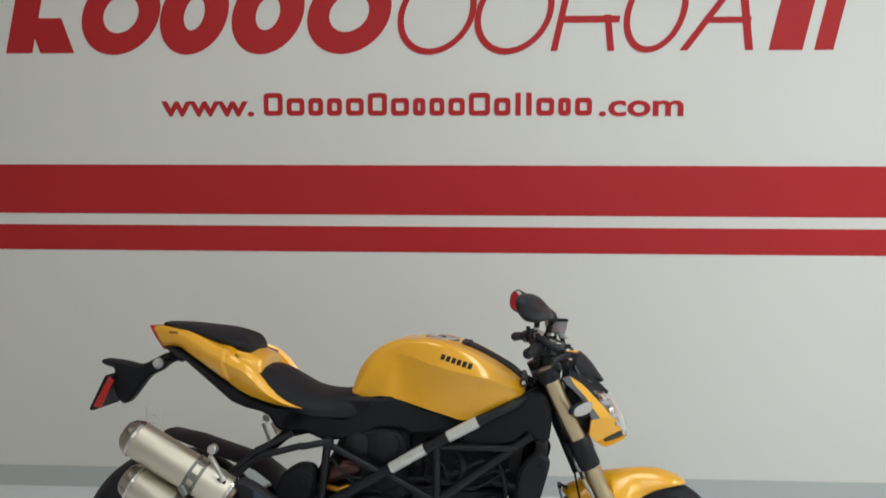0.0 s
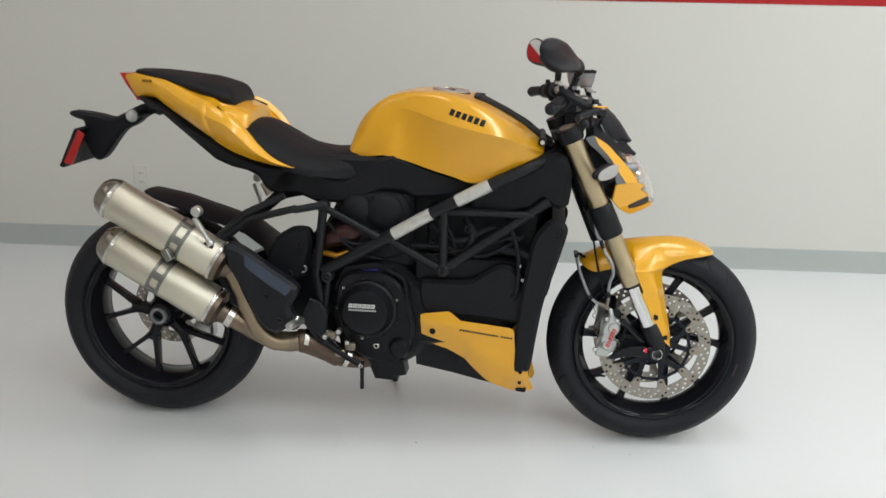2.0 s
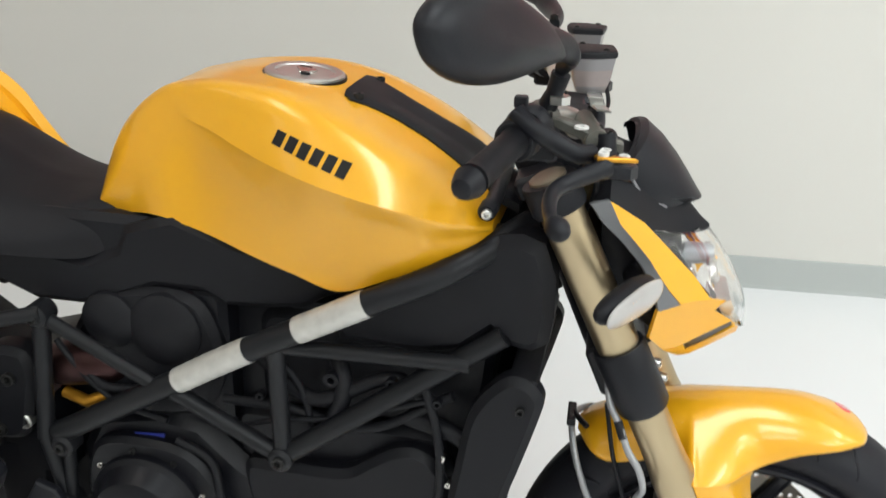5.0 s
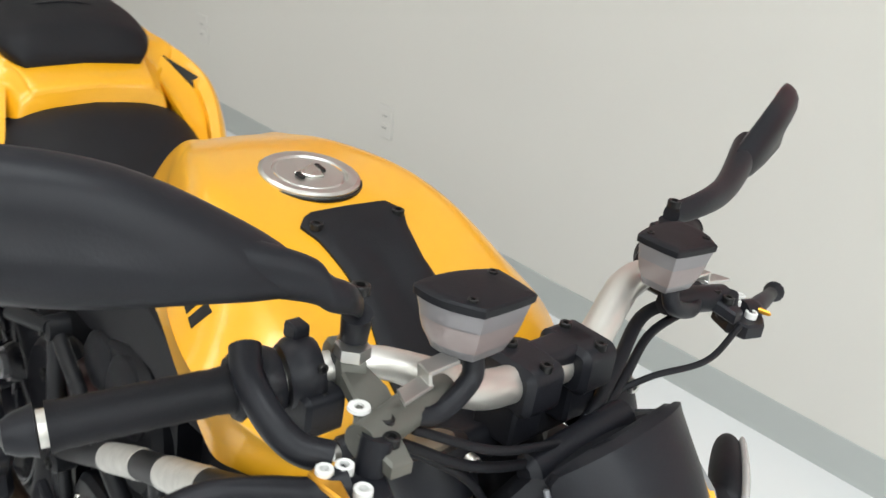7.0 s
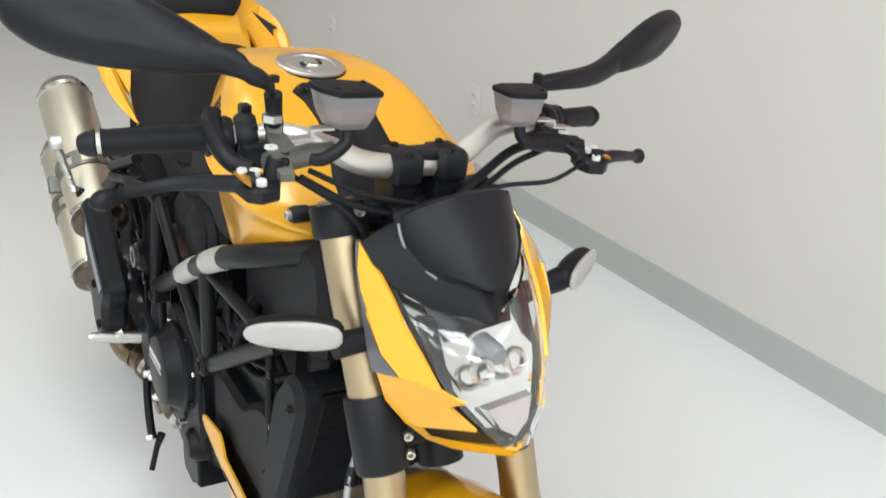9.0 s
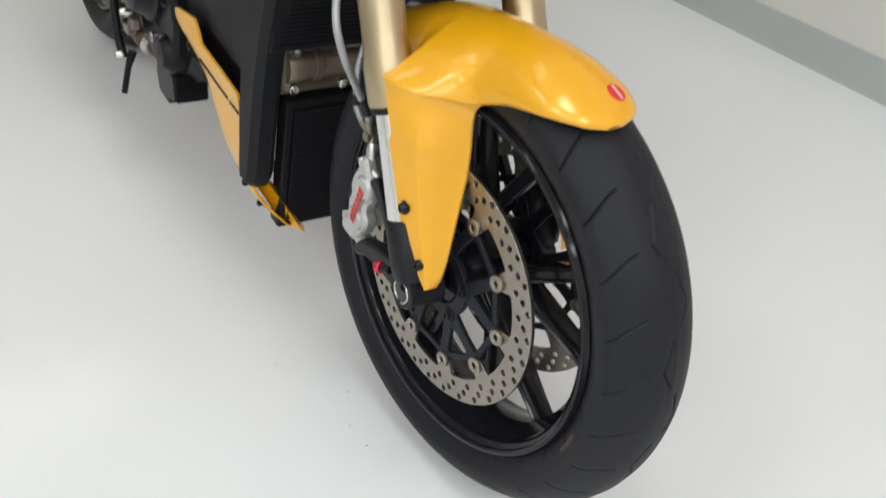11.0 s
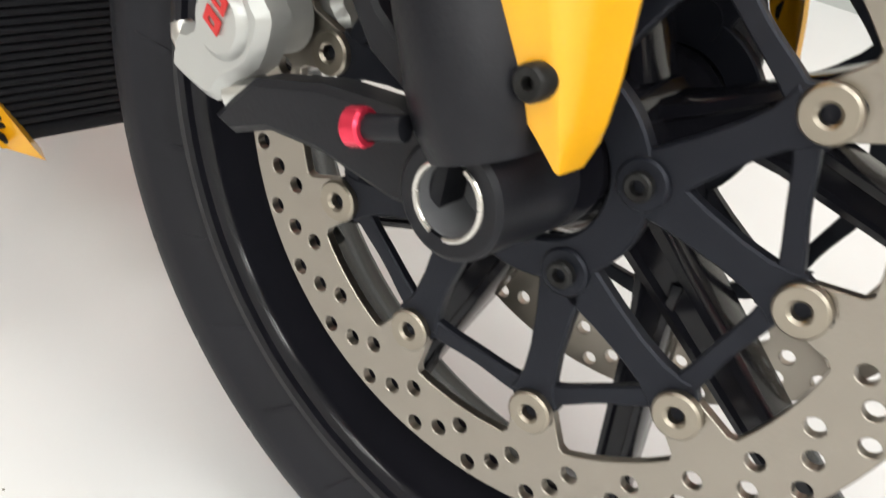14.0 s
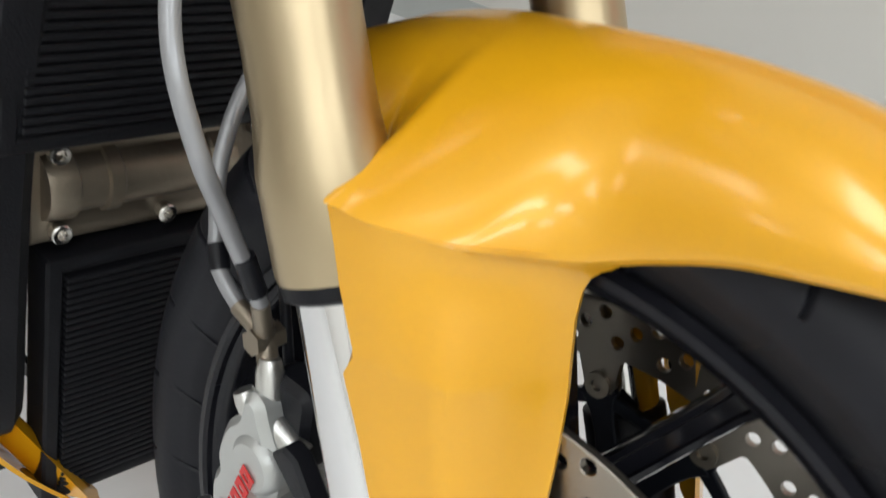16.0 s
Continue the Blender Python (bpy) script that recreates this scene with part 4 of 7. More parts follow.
seat = part("rider_seat", smooth_hull([
    (-0.452, [(0, 0.916), (0.060, 0.916), (0.100, 0.910), (0.110, 0.900), (0.100, 0.885)]),
    (-0.435, [(0, 0.926), (0.070, 0.921), (0.112, 0.908), (0.128, 0.892), (0.122, 0.870)]),
    (-0.390, [(0, 0.923), (0.075, 0.915), (0.122, 0.897), (0.142, 0.872), (0.138, 0.848)]),
    (-0.330, [(0, 0.896), (0.075, 0.886), (0.124, 0.866), (0.148, 0.838), (0.148, 0.816)]),
    (-0.270, [(0, 0.865), (0.070, 0.857), (0.118, 0.842), (0.148, 0.816), (0.150, 0.793)]),
    (-0.200, [(0, 0.852), (0.055, 0.848), (0.096, 0.836), (0.126, 0.810), (0.134, 0.784)]),
    (-0.140, [(0, 0.852), (0.045, 0.852), (0.078, 0.845), (0.104, 0.816), (0.110, 0.780)]),
    (-0.100, [(0, 0.850), (0.038, 0.848), (0.065, 0.840), (0.088, 0.818), (0.094, 0.797)]),
    (-0.088, [(0, 0.840), (0.032, 0.838), (0.056, 0.830), (0.074, 0.814), (0.080, 0.802)])], 22, 40), SEAT, bike, "black vinyl rider seat", 60)
pad = part("pillion_pad", smooth_hull([
    (-0.768, [(0, 1.055), (0.025, 1.055), (0.038, 1.052), (0.040, 1.047), (0.034, 1.042)]),
    (-0.700, [(0, 1.055), (0.043, 1.053), (0.064, 1.048), (0.072, 1.040), (0.066, 1.032)]),
    (-0.620, [(0, 1.048), (0.056, 1.045), (0.084, 1.038), (0.097, 1.026), (0.092, 1.012)]),
    (-0.560, [(0, 1.043), (0.062, 1.038), (0.096, 1.028), (0.112, 1.012), (0.106, 0.996)]),
    (-0.510, [(0, 1.032), (0.062, 1.027), (0.098, 1.016), (0.114, 0.998), (0.106, 0.980)]),
    (-0.478, [(0, 1.013), (0.062, 1.013), (0.092, 1.004), (0.102, 0.988), (0.094, 0.970)]),
    (-0.462, [(0, 0.985), (0.055, 0.985), (0.080, 0.982), (0.086, 0.977), (0.082, 0.966)])], 22, 34), SEAT, bike, "black padded pillion seat pad", 60)
seam = [(x, y, z) for x, y, z in zip([-0.545] * 9, np.linspace(-0.106, 0.106, 9), [1.000, 1.021, 1.0335, 1.0395, 1.0412, 1.0395, 1.0335, 1.021, 1.000])]
part("seam", tube(crv(seam, 40), 0.0016, 8), MATT, pad, "raised stitched seam")
TAIL = [
    (-0.806, [(0, 1.040), (0.018, 1.040), (0.021, 1.040), (0.024, 1.039), (0.026, 1.038), (0.029, 1.033), (0.026, 1.028), (0, 1.027)]),
    (-0.765, [(0, 1.045), (0.036, 1.045), (0.041, 1.044), (0.046, 1.042), (0.050, 1.040), (0.056, 1.015), (0.048, 0.980), (0, 0.974)]),
    (-0.700, [(0, 1.040), (0.055, 1.040), (0.064, 1.039), (0.072, 1.037), (0.080, 1.034), (0.092, 1.012), (0.080, 0.982), (0, 0.974)]),
    (-0.654, [(0, 1.030), (0.062, 1.032), (0.074, 1.031), (0.085, 1.030), (0.096, 1.028), (0.114, 0.998), (0.096, 0.958), (0, 0.952)]),
    (-0.558, [(0, 1.000), (0.084, 1.003), (0.102, 1.000), (0.120, 0.997), (0.136, 0.994), (0.164, 0.960), (0.130, 0.908), (0, 0.905)]),
    (-0.515, [(0, 0.986), (0.094, 0.993), (0.115, 0.989), (0.136, 0.985), (0.156, 0.980), (0.183, 0.947), (0.141, 0.885), (0, 0.882)]),
    (-0.492, [(0, 0.981), (0.090, 0.978), (0.108, 0.970), (0.124, 0.964), (0.140, 0.960), (0.152, 0.935), (0.138, 0.872), (0, 0.870)]),
    (-0.462, [(0, 0.972), (0.084, 0.967), (0.095, 0.961), (0.106, 0.953), (0.114, 0.944), (0.122, 0.915), (0.118, 0.860), (0, 0.860)]),
    (-0.425, [(0, 0.958), (0.080, 0.952), (0.090, 0.945), (0.098, 0.937), (0.106, 0.926), (0.114, 0.890), (0.110, 0.840), (0, 0.840)]),
    (-0.418, [(0, 0.946), (0.078, 0.941), (0.087, 0.934), (0.095, 0.926), (0.102, 0.916), (0.108, 0.880), (0.106, 0.840), (0, 0.840)])]
tail_skin = smooth_hull(TAIL, 44, 44)
WING = [(-0.540, (0.133, 0.900), (0.168, 0.954), (0.142, 0.985), (0.128, 0.980)), (-0.512, (0.142, 0.884), (0.1845, 0.948), (0.1575, 0.9805), (0.141, 0.968)), (-0.490, (0.148, 0.870), (0.193, 0.941), (0.168, 0.973), (0.152, 0.958)),
        (-0.450, (0.154, 0.850), (0.201, 0.926), (0.180, 0.955), (0.167, 0.938)), (-0.415, (0.158, 0.838), (0.199, 0.896), (0.184, 0.926), (0.170, 0.908)), (-0.390, (0.156, 0.829), (0.194, 0.870), (0.180, 0.898), (0.166, 0.882)),
        (-0.366, (0.152, 0.822), (0.188, 0.851), (0.174, 0.872), (0.160, 0.858)), (-0.335, (0.150, 0.815), (0.177, 0.831), (0.165, 0.843), (0.153, 0.834)), (-0.310, (0.149, 0.812), (0.167, 0.820), (0.158, 0.826), (0.150, 0.821)),
        (-0.285, (0.149, 0.810), (0.158, 0.8125), (0.154, 0.8145), (0.150, 0.8125)), (-0.274, (0.150, 0.810), (0.153, 0.8108), (0.152, 0.8112), (0.1505, 0.8108))]


def wing_skin(s, k=40):
    cols = [np.column_stack([crv([(w[0], w[j][0], w[j][1]) for w in WING], k)]) for j in (1, 2, 3, 4)]
    rings = []
    for i in range(k):
        x = cols[0][i][0]
        low, out, crest, inn = [c[i][1:] for c in cols]
        bow = (out + crest) / 2 + np.array([0.0016, 0.0010]) * min(1, (crest[1] - low[1]) / 0.08)
        face = (out + low) / 2 + np.array([0.0050, 0.0]) * min(1, (crest[1] - low[1]) / 0.08)
        soft = crest * 0.9 + inn * 0.1 + np.array([0, 0.0004])
        rings.append([(x, s * y, z) for y, z in (low, face, out * 0.97 + low * 0.03, out * 0.97 + crest * 0.03, bow, crest * 0.93 + out * 0.07, soft, inn, (inn[0] - 0.003, low[1] * 0.6 + inn[1] * 0.4), (low[0] - 0.004, low[1] + 0.002))])
    return loft(rings)


tail = part("tail_fairing", join(tail_skin, wing_skin(-1), wing_skin(1)), YELLOW, bike, "yellow tail fairing with swept side wings", 34)


for s in (-1, 1):
    A3, B3, C3 = Vector((-0.494, s * 0.132, 0.972)), Vector((-0.446, s * 0.177, 0.944)), Vector((-0.438, s * 0.175, 0.918))
    patch = []
    for t in np.linspace(0.02, 1, 7):
        up = [A3 + (B3 - A3) * t + (C3 - B3) * (t * q) for q in np.linspace(0, 1, 5)]
        patch.append(up + [p + Vector((-0.006, 0, -0.008)) for p in up[::-1]])
    P3, Q3 = Vector((-0.470, s * 0.106, 0.956)), Vector((-0.350, s * 0.150, 0.846))
    floor_rows = []
    for t in np.linspace(0, 1, 12):
        a, b = A3 + (C3 - A3) * t * 1.02 + Vector((0.0, 0, -0.001)), P3 + (Q3 - P3) * t
        up = [a + (b - a) * q + Vector((0, 0, -0.006 * math.sin(q * math.pi))) for q in np.linspace(0, 1, 9)]
        floor_rows.append(up + [p + Vector((-0.004, 0, -0.008)) for p in up[::-1]])
    part("tail_channel", loft(floor_rows), YELLOW, tail, "yellow channel below the air vent", 50)
    part("tail_vent", loft(patch), INK, tail, "dark triangular air vent", 60)
    part("tail_mark", xf(bars_on(3, 0.008, 0.007, 0.003), at(-0.715, s * 0.0885, 1.028) @ Matrix.Rotation(radians(12 * s), 4, "Z") @ (Matrix.Identity(4) if s < 0 else Matrix.Rotation(radians(180), 4, "Z"))), INK, tail, "small dark printed bars")
part("tail_light", loft([[(x + d, s * w, z) for s in (-1, 1) for x, w, z in (((-0.824, 0.026, 1.043), (-0.800, 0.036, 1.010), (-0.768, 0.040, 0.968)) if s < 0 else ((-0.768, 0.040, 0.968), (-0.800, 0.036, 1.010), (-0.824, 0.026, 1.043)))] for d in (0, 0.010, 0.030)]), REDLENS, tail, "red tail light lens")

# black under-tail, side panels
under = [(-0.740, 0.985), (-0.705, 0.955), (-0.669, 0.940), (-0.584, 0.871), (-0.516, 0.816), (-0.470, 0.798), (-0.422, 0.788), (-0.395, 0.775), (-0.372, 0.740), (-0.340, 0.725), (-0.290, 0.735), (-0.260, 0.780), (-0.270, 0.806), (-0.37, 0.812), (-0.45, 0.835), (-0.55, 0.895), (-0.65, 0.955)]
part("under_tail", join(plate([under], -0.112, 0.112, 0.012)), MATT, bike, "matt black plastic under-tail")
side = [(-0.290, 0.812), (-0.200, 0.786), (-0.140, 0.778), (-0.093, 0.798), (-0.080, 0.830), (-0.009, 0.852), (0.063, 0.828), (0.146, 0.806), (0.222, 0.787), (0.250, 0.800), (0.216, 0.778), (0.167, 0.744), (0.110, 0.736), (0.058, 0.733), (0.022, 0.750), (-0.040, 0.749), (-0.103, 0.723), (-0.154, 0.709), (-0.224, 0.708), (-0.279, 0.730), (-0.330, 0.726), (-0.365, 0.740), (-0.340, 0.790)]
for s in (-1, 1):
    g = plate([side], 0.050, 0.112, 0.010)
    g = g if s > 0 else flip(g)
    part("side_panel", g, MATT, bike, "matt black side panel under the seat")
    duct = [(0.200, 0.752), (0.262, 0.778), (0.300, 0.800), (0.395, 0.868), (0.440, 0.874), (0.466, 0.864), (0.481, 0.822), (0.482, 0.772), (0.477, 0.735), (0.456, 0.721), (0.430, 0.726), (0.408, 0.742), (0.375, 0.714), (0.319, 0.702), (0.210, 0.706)]
    g = plate([duct], 0.05, 0.118, 0.014)
    part("air_duct", g if s > 0 else flip(g), MATT, bike, "matt black air intake duct")
part("seat_base", block(-0.10, 0, 0.79, 0.30, 0.20, 0.10, 0.02), MATT, bike)

# -- number plate hanger --
arm = [(-0.690, 0.972), (-0.766, 0.954), (-0.812, 0.932), (-0.858, 0.912), (-0.905, 0.920), (-0.945, 0.925), (-0.984, 0.927), (-0.992, 0.917), (-0.975, 0.907), (-0.948, 0.896), (-0.950, 0.850), (-0.940, 0.815), (-0.925, 0.790), (-0.904, 0.785), (-0.880, 0.808), (-0.852, 0.845), (-0.825, 0.875), (-0.787, 0.895), (-0.758, 0.918), (-0.700, 0.942)]
hanger = part("plate_hanger", plate([crv(arm, 70, True)], -0.026, 0.026, 0.009), MATT, bike, "black plastic plate hanger")
part("plate_holder", loft([[(x, y, z) for y, z, x in ((-0.09, 0.885, -0.942), (0.09, 0.885, -0.942), (0.09, 0.775, -0.996), (-0.09, 0.775, -0.996))], [(x, y, z) for y, z, x in ((-0.09, 0.880, -0.930), (0.09, 0.880, -0.930), (0.09, 0.770, -0.984), (-0.09, 0.770, -0.984))]]), MATT, hanger, "black plate backing")
for s in (-1, 1):
    part("side_reflector", plate([[(-0.928, 0.882), (-0.910, 0.870), (-0.955, 0.780), (-0.980, 0.786)]], s * 0.093 - 0.003, s * 0.093 + 0.003, 0.001), REDLENS, hanger, "red side reflector")
    part("rear_signal_stalk", tube([(-0.752, s * 0.02, 0.930), (-0.760, s * 0.07, 0.930)], 0.009, 12), MATT, hanger)
    part("rear_signal", xf(lathe([(0, -0.026), (0.008, -0.024), (0.014, -0.014), (0.016, 0.0), (0.012, 0.014), (0, 0.017)], 20), at(-0.762, s * 0.092, 0.929) @ Matrix.Diagonal((1.0, -s, 1.15, 1))), SIGNAL, hanger, "clear rear turn signal")
    part("signal_cap", xf(lathe([(0.0145, -0.001), (0.0168, 0.0), (0.0130, 0.015), (0, 0.019)], 20), at(-0.762, s * 0.092, 0.929) @ Matrix.Diagonal((1.0, -s, 1.15, 1))), MATT, hanger)

# -- frame --
def weld(a, b, r, y0, y1):
    return tube([(a[0], y0, a[1]), (b[0], y1, b[1])], r, 14)


frame_root = tagged(new("trellis_frame"), "dark grey tubular trellis frame")
frame_root.parent = bike
for s in (-1, 1):
    Y = lambda y: s * y
    main = crv([(0.440, Y(0.050), 0.868), (0.400, Y(0.105), 0.852), (0.350, Y(0.150), 0.830), (0.257, Y(0.166), 0.786), (0.099, Y(0.156), 0.697), (-0.007, Y(0.148), 0.632), (-0.165, Y(0.138), 0.536), (-0.200, Y(0.135), 0.516)], 40)
    part("main_tube", tube(main, 0.0165, 18), FRAME, frame_root, "dark grey main frame tube", 60)
    for a, b, r, y0, y1 in (((0.425, 0.745), (0.145, 0.544), 0.0140, 0.118, 0.145), ((0.1425, 0.716), (0.1425, 0.548), 0.0120, 0.155, 0.146), ((0.142, 0.709), (0.385, 0.706), 0.0105, 0.150, 0.130),
                            ((-0.190, 0.699), (-0.036, 0.624), 0.0100, 0.140, 0.146), ((-0.012, 0.622), (0.132, 0.545), 0.0115, 0.148, 0.146), ((-0.197, 0.706), (-0.219, 0.506), 0.0125, 0.138, 0.138),
                            ((-0.219, 0.510), (-0.205, 0.398), 0.0110, 0.138, 0.130), ((-0.184, 0.506), (-0.199, 0.398), 0.0090, 0.138, 0.130)):
        part("brace_tube", weld(a, b, r, Y(y0), Y(y1)), FRAME, frame_root, sharp=60)
    for x, z, y in ((0.1425, 0.543, 0.146), (-0.197, 0.706, 0.139), (-0.203, 0.394, 0.130), (-0.187, 0.503, 0.138)):
        part("frame_boss", xf(lathe([(0, -0.018), (0.012, -0.018), (0.017, -0.014), (0.017, 0.014), (0, 0.014)], 20), at(x, Y(y), z)), FRAME, frame_root)
        part("frame_bolt", xf(bolt(0.008, 0.005), at(x, Y(y) - 0.018 * (1 if s < 0 else -1), z) @ Matrix.Diagonal((1, 1 if s < 0 else -1, 1, 1))), INK, frame_root)
    for x0, x1 in ((0.003, 0.108), (0.178, 0.266)):
        xs = np.linspace(x1, x0, 26)
        way = [(x, float(np.interp(-x, -main[:, 0], main[:, 1])), float(np.interp(-x, -main[:, 0], main[:, 2]))) for x in xs]
        part("tape_band", tube(way, [0.0174 + 0.0005 * ((k * 7) % 3) / 2 for k in range(26)], 22), TAPE, frame_root, "silver tape wrapped round the frame tube", 25)
    # rear bracket that carries the silencers and the pillion peg
    for a, b in (((-0.305, 0.732), (-0.412, 0.680)), ((-0.412, 0.680), (-0.512, 0.592)), ((-0.188, 0.712), (-0.272, 0.697)), ((-0.272, 0.697), (-0.408, 0.662)), ((-0.408, 0.662), (-0.500, 0.584))):
        part("rear_bracket", weld(a, b, 0.0105, Y(0.150), Y(0.172)), FRAME, frame_root, sharp=60)
    part("bracket_end", plate([rounded(0.034, 0.026, 0.011, 5, -0.505, 0.592)], *sorted((Y(0.165), Y(0.228))), 0.003), FRAME, frame_root)
    pa, pb = Vector((-0.490, Y(0.232), 0.602)), Vector((-0.527, Y(0.252), 0.680))
    peg = part("pillion_peg", tube([pa + (pb - pa) * (k / 40) for k in range(41)], [0.0105 if k < 5 else (0.0088 if k % 2 else 0.0070) for k in range(41)], 14), ALU, frame_root, "folded bright pillion footpeg")
    part("peg_knob", xf(lathe([(0, -0.012), (0.012, -0.012), (0.015, -0.008), (0.015, 0.008), (0, 0.012)], 20), at(-0.516, Y(0.258), 0.700)), ALU, frame_root, "round bright peg end")

# -- engine --
case = [(-0.182, 0.378), (-0.190, 0.470), (-0.156, 0.540), (-0.06, 0.560), (0.010, 0.548), (0.060, 0.500), (0.100, 0.470), (0.200, 0.470), (0.300, 0.465), (0.330, 0.400), (0.300, 0.330), (0.200, 0.300), (0.090, 0.300), (0.072, 0.270), (0.005, 0.225), (-0.056, 0.205), (-0.090, 0.255), (-0.161, 0.283)]
engine = part("engine", plate([case], -0.112, 0.112, 0.018), ENGINE, bike, "matt black twin-cylinder engine")
part("clutch_cover", xf(lathe([(0, -0.046), (0.056, -0.046), (0.063, -0.043), (0.077, -0.018), (0.084, -0.013), (0.086, 0.0), (0.086, 0.02)], 64), at(-0.072, -0.130, 0.412)), ENGINE, engine, "round black clutch cover", 25)
part("cover_bars", xf(join(bars_on(6, 0.0100, 0.0115, 0.0028), xf(bars_on(12, 0.0042, 0.0045, 0.0024), at(0.002, 0, -0.0125))), at(-0.082, -0.1762, 0.432)), WHITE, engine, "white printed bars on the clutch cover")
for k in range(9):
    a = radians(20 + 40 * k)
    part("cover_bolt", xf(bolt(0.0048, 0.005), at(-0.072 + 0.0905 * math.cos(a), -0.133, 0.412 + 0.0905 * math.sin(a))), STEEL if k % 3 == 0 else INK, engine)
part("case_cover", plate([crv([(-0.168, 0.400), (-0.150, 0.500), (-0.075, 0.520), (0.000, 0.505), (0.045, 0.440), (0.062, 0.350), (0.030, 0.265), (-0.045, 0.250), (-0.125, 0.290)], 60, True)], -0.134, -0.090, 0.008), ENGINE, engine, "black engine side cover")
part("water_pump", xf(lathe([(0, -0.035), (0.022, -0.033), (0.032, -0.02), (0.034, 0.0), (0.034, 0.02)], 32), at(0.020, -0.115, 0.300)), ENGINE, engine)
part("sump_guard", plate([[(-0.060, 0.268), (0.030, 0.262), (0.040, 0.215), (0.004, 0.205), (-0.002, 0.195), (-0.052, 0.197), (-0.066, 0.232)]], -0.130, -0.070, 0.004), ENGINE, engine)
part("belt_cover", plate([crv([(0.070, 0.492), (0.116, 0.503), (0.210, 0.506), (0.250, 0.530), (0.285, 0.552), (0.318, 0.556), (0.348, 0.535), (0.366, 0.490), (0.370, 0.430), (0.358, 0.390), (0.300, 0.392), (0.190, 0.398), (0.090, 0.405)], 60, True)], -0.118, -0.060, 0.010), MATT, engine, "matt black belt cover")
part("rear_belt_cover", join(plate([crv([(-0.130, 0.560), (-0.145, 0.660), (-0.110, 0.735), (0.000, 0.745), (0.040, 0.700), (0.045, 0.620), (0.000, 0.560)], 50, True)], -0.115, -0.050, 0.010),
     xf(lathe([(0, -0.012), (0.040, -0.010), (0.052, -0.002), (0.054, 0.01)], 40), at(-0.030, -0.116, 0.690)), xf(lathe([(0, -0.012), (0.030, -0.010), (0.040, -0.002), (0.042, 0.01)], 40), at(-0.110, -0.116, 0.695))), MATT, engine, "matt black rear cylinder belt cover")
part("engine_core", plate([[(-0.275, 0.330), (-0.285, 0.520), (-0.235, 0.600), (-0.200, 0.660), (-0.170, 0.725), (0.100, 0.745), (0.410, 0.725), (0.402, 0.640), (0.390, 0.560), (0.378, 0.480), (0.375, 0.400), (0.300, 0.300), (-0.050, 0.250), (-0.180, 0.290)]], -0.058, 0.060, 0.012), ENGINE, engine, "black mass of the engine inside the frame")
part("cylinder_block", block(-0.03, 0, 0.64, 0.16, 0.20, 0.22, 0.02), ENGINE, engine)
part("cylinder_block", block(0.20, 0, 0.50, 0.30, 0.18, 0.14, 0.02), ENGINE, engine)
part("airbox", block(0.20, 0, 0.64, 0.24, 0.14, 0.16, 0.03), MATT, engine, "matt black airbox between the frame tubes")
head = part("cylinder_head", join(block(0.352, 0.0, 0.432, 0.080, 0.19, 0.075, 0.008), block(0.386, 0.0, 0.432, 0.012, 0.16, 0.060, 0.004), xf(lathe([(0, -0.085), (0.0235, -0.085), (0.0250, -0.080), (0.0250, -0.066), (0.0215, -0.064), (0.0215, -0.046), (0.0245, -0.045), (0.0245, -0.036), (0.0215, -0.034), (0.0215, 0.03), (0.024, 0.032), (0.024, 0.05), (0, 0.052)], 36), at(0.384, 0.0, 0.436))), BRONZE, engine, "bare metal cylinder head")
for y, z in ((-0.075, 0.405), (-0.075, 0.460), (0.0, 0.405), (0.07, 0.46)):
    part("head_bolt", xf(bolt(0.007, 0.005), at(0.396, y, z) @ Matrix.Rotation(radians(90), 4, "Z")), STEEL, engine, "bright cover bolt")
part("side_bolt", xf(bolt(0.007, 0.005), at(0.337, -0.120, 0.467)), INK, engine)
part("bright_bolt", xf(bolt(0.009, 0.007), at(-0.046, -0.136, 0.303)), STEEL, engine, "bright drain bolt")
part("cable_clamp", block(0.029, -0.122, 0.424, 0.014, 0.012, 0.016, 0.004), STEEL, engine, "bright cable clamp")
part("blue_sticker", loft([[(x, -0.1165 - d, z) for x, z in ((-0.092, 0.506), (-0.046, 0.512), (-0.046, 0.526), (-0.092, 0.521))] for d in (0, 0.0015)]), BLUE, engine, "small blue sticker")
part("sticker_spot", loft([[(x, -0.1183 - d, z) for x, z in ((-0.089, 0.511), (-0.080, 0.512), (-0.080, 0.519), (-0.089, 0.518))] for d in (0, 0.001)]), ORANGE, engine)
for k, (pts, r) in enumerate((([(0.10, -0.10, 0.66), (0.18, -0.12, 0.62), (0.28, -0.11, 0.66), (0.34, -0.10, 0.62)], 0.010), ([(0.05, -0.12, 0.60), (0.14, -0.12, 0.60), (0.25, -0.11, 0.58), (0.36, -0.10, 0.64)], 0.007),
                              ([(-0.02, -0.13, 0.53), (0.03, -0.13, 0.50), (0.04, -0.13, 0.43), (0.055, -0.13, 0.37)], 0.006), ([(0.20, -0.09, 0.68), (0.22, -0.12, 0.64), (0.20, -0.12, 0.58)], 0.012),
                              ([(0.30, -0.10, 0.60), (0.38, -0.11, 0.58), (0.40, -0.10, 0.50)], 0.012), ([(-0.16, -0.12, 0.63), (-0.12, -0.13, 0.60), (-0.05, -0.12, 0.60)], 0.006))):
    part("hose", tube(crv(pts, 24), r, 12), MATT, engine, "black rubber hose", 60)
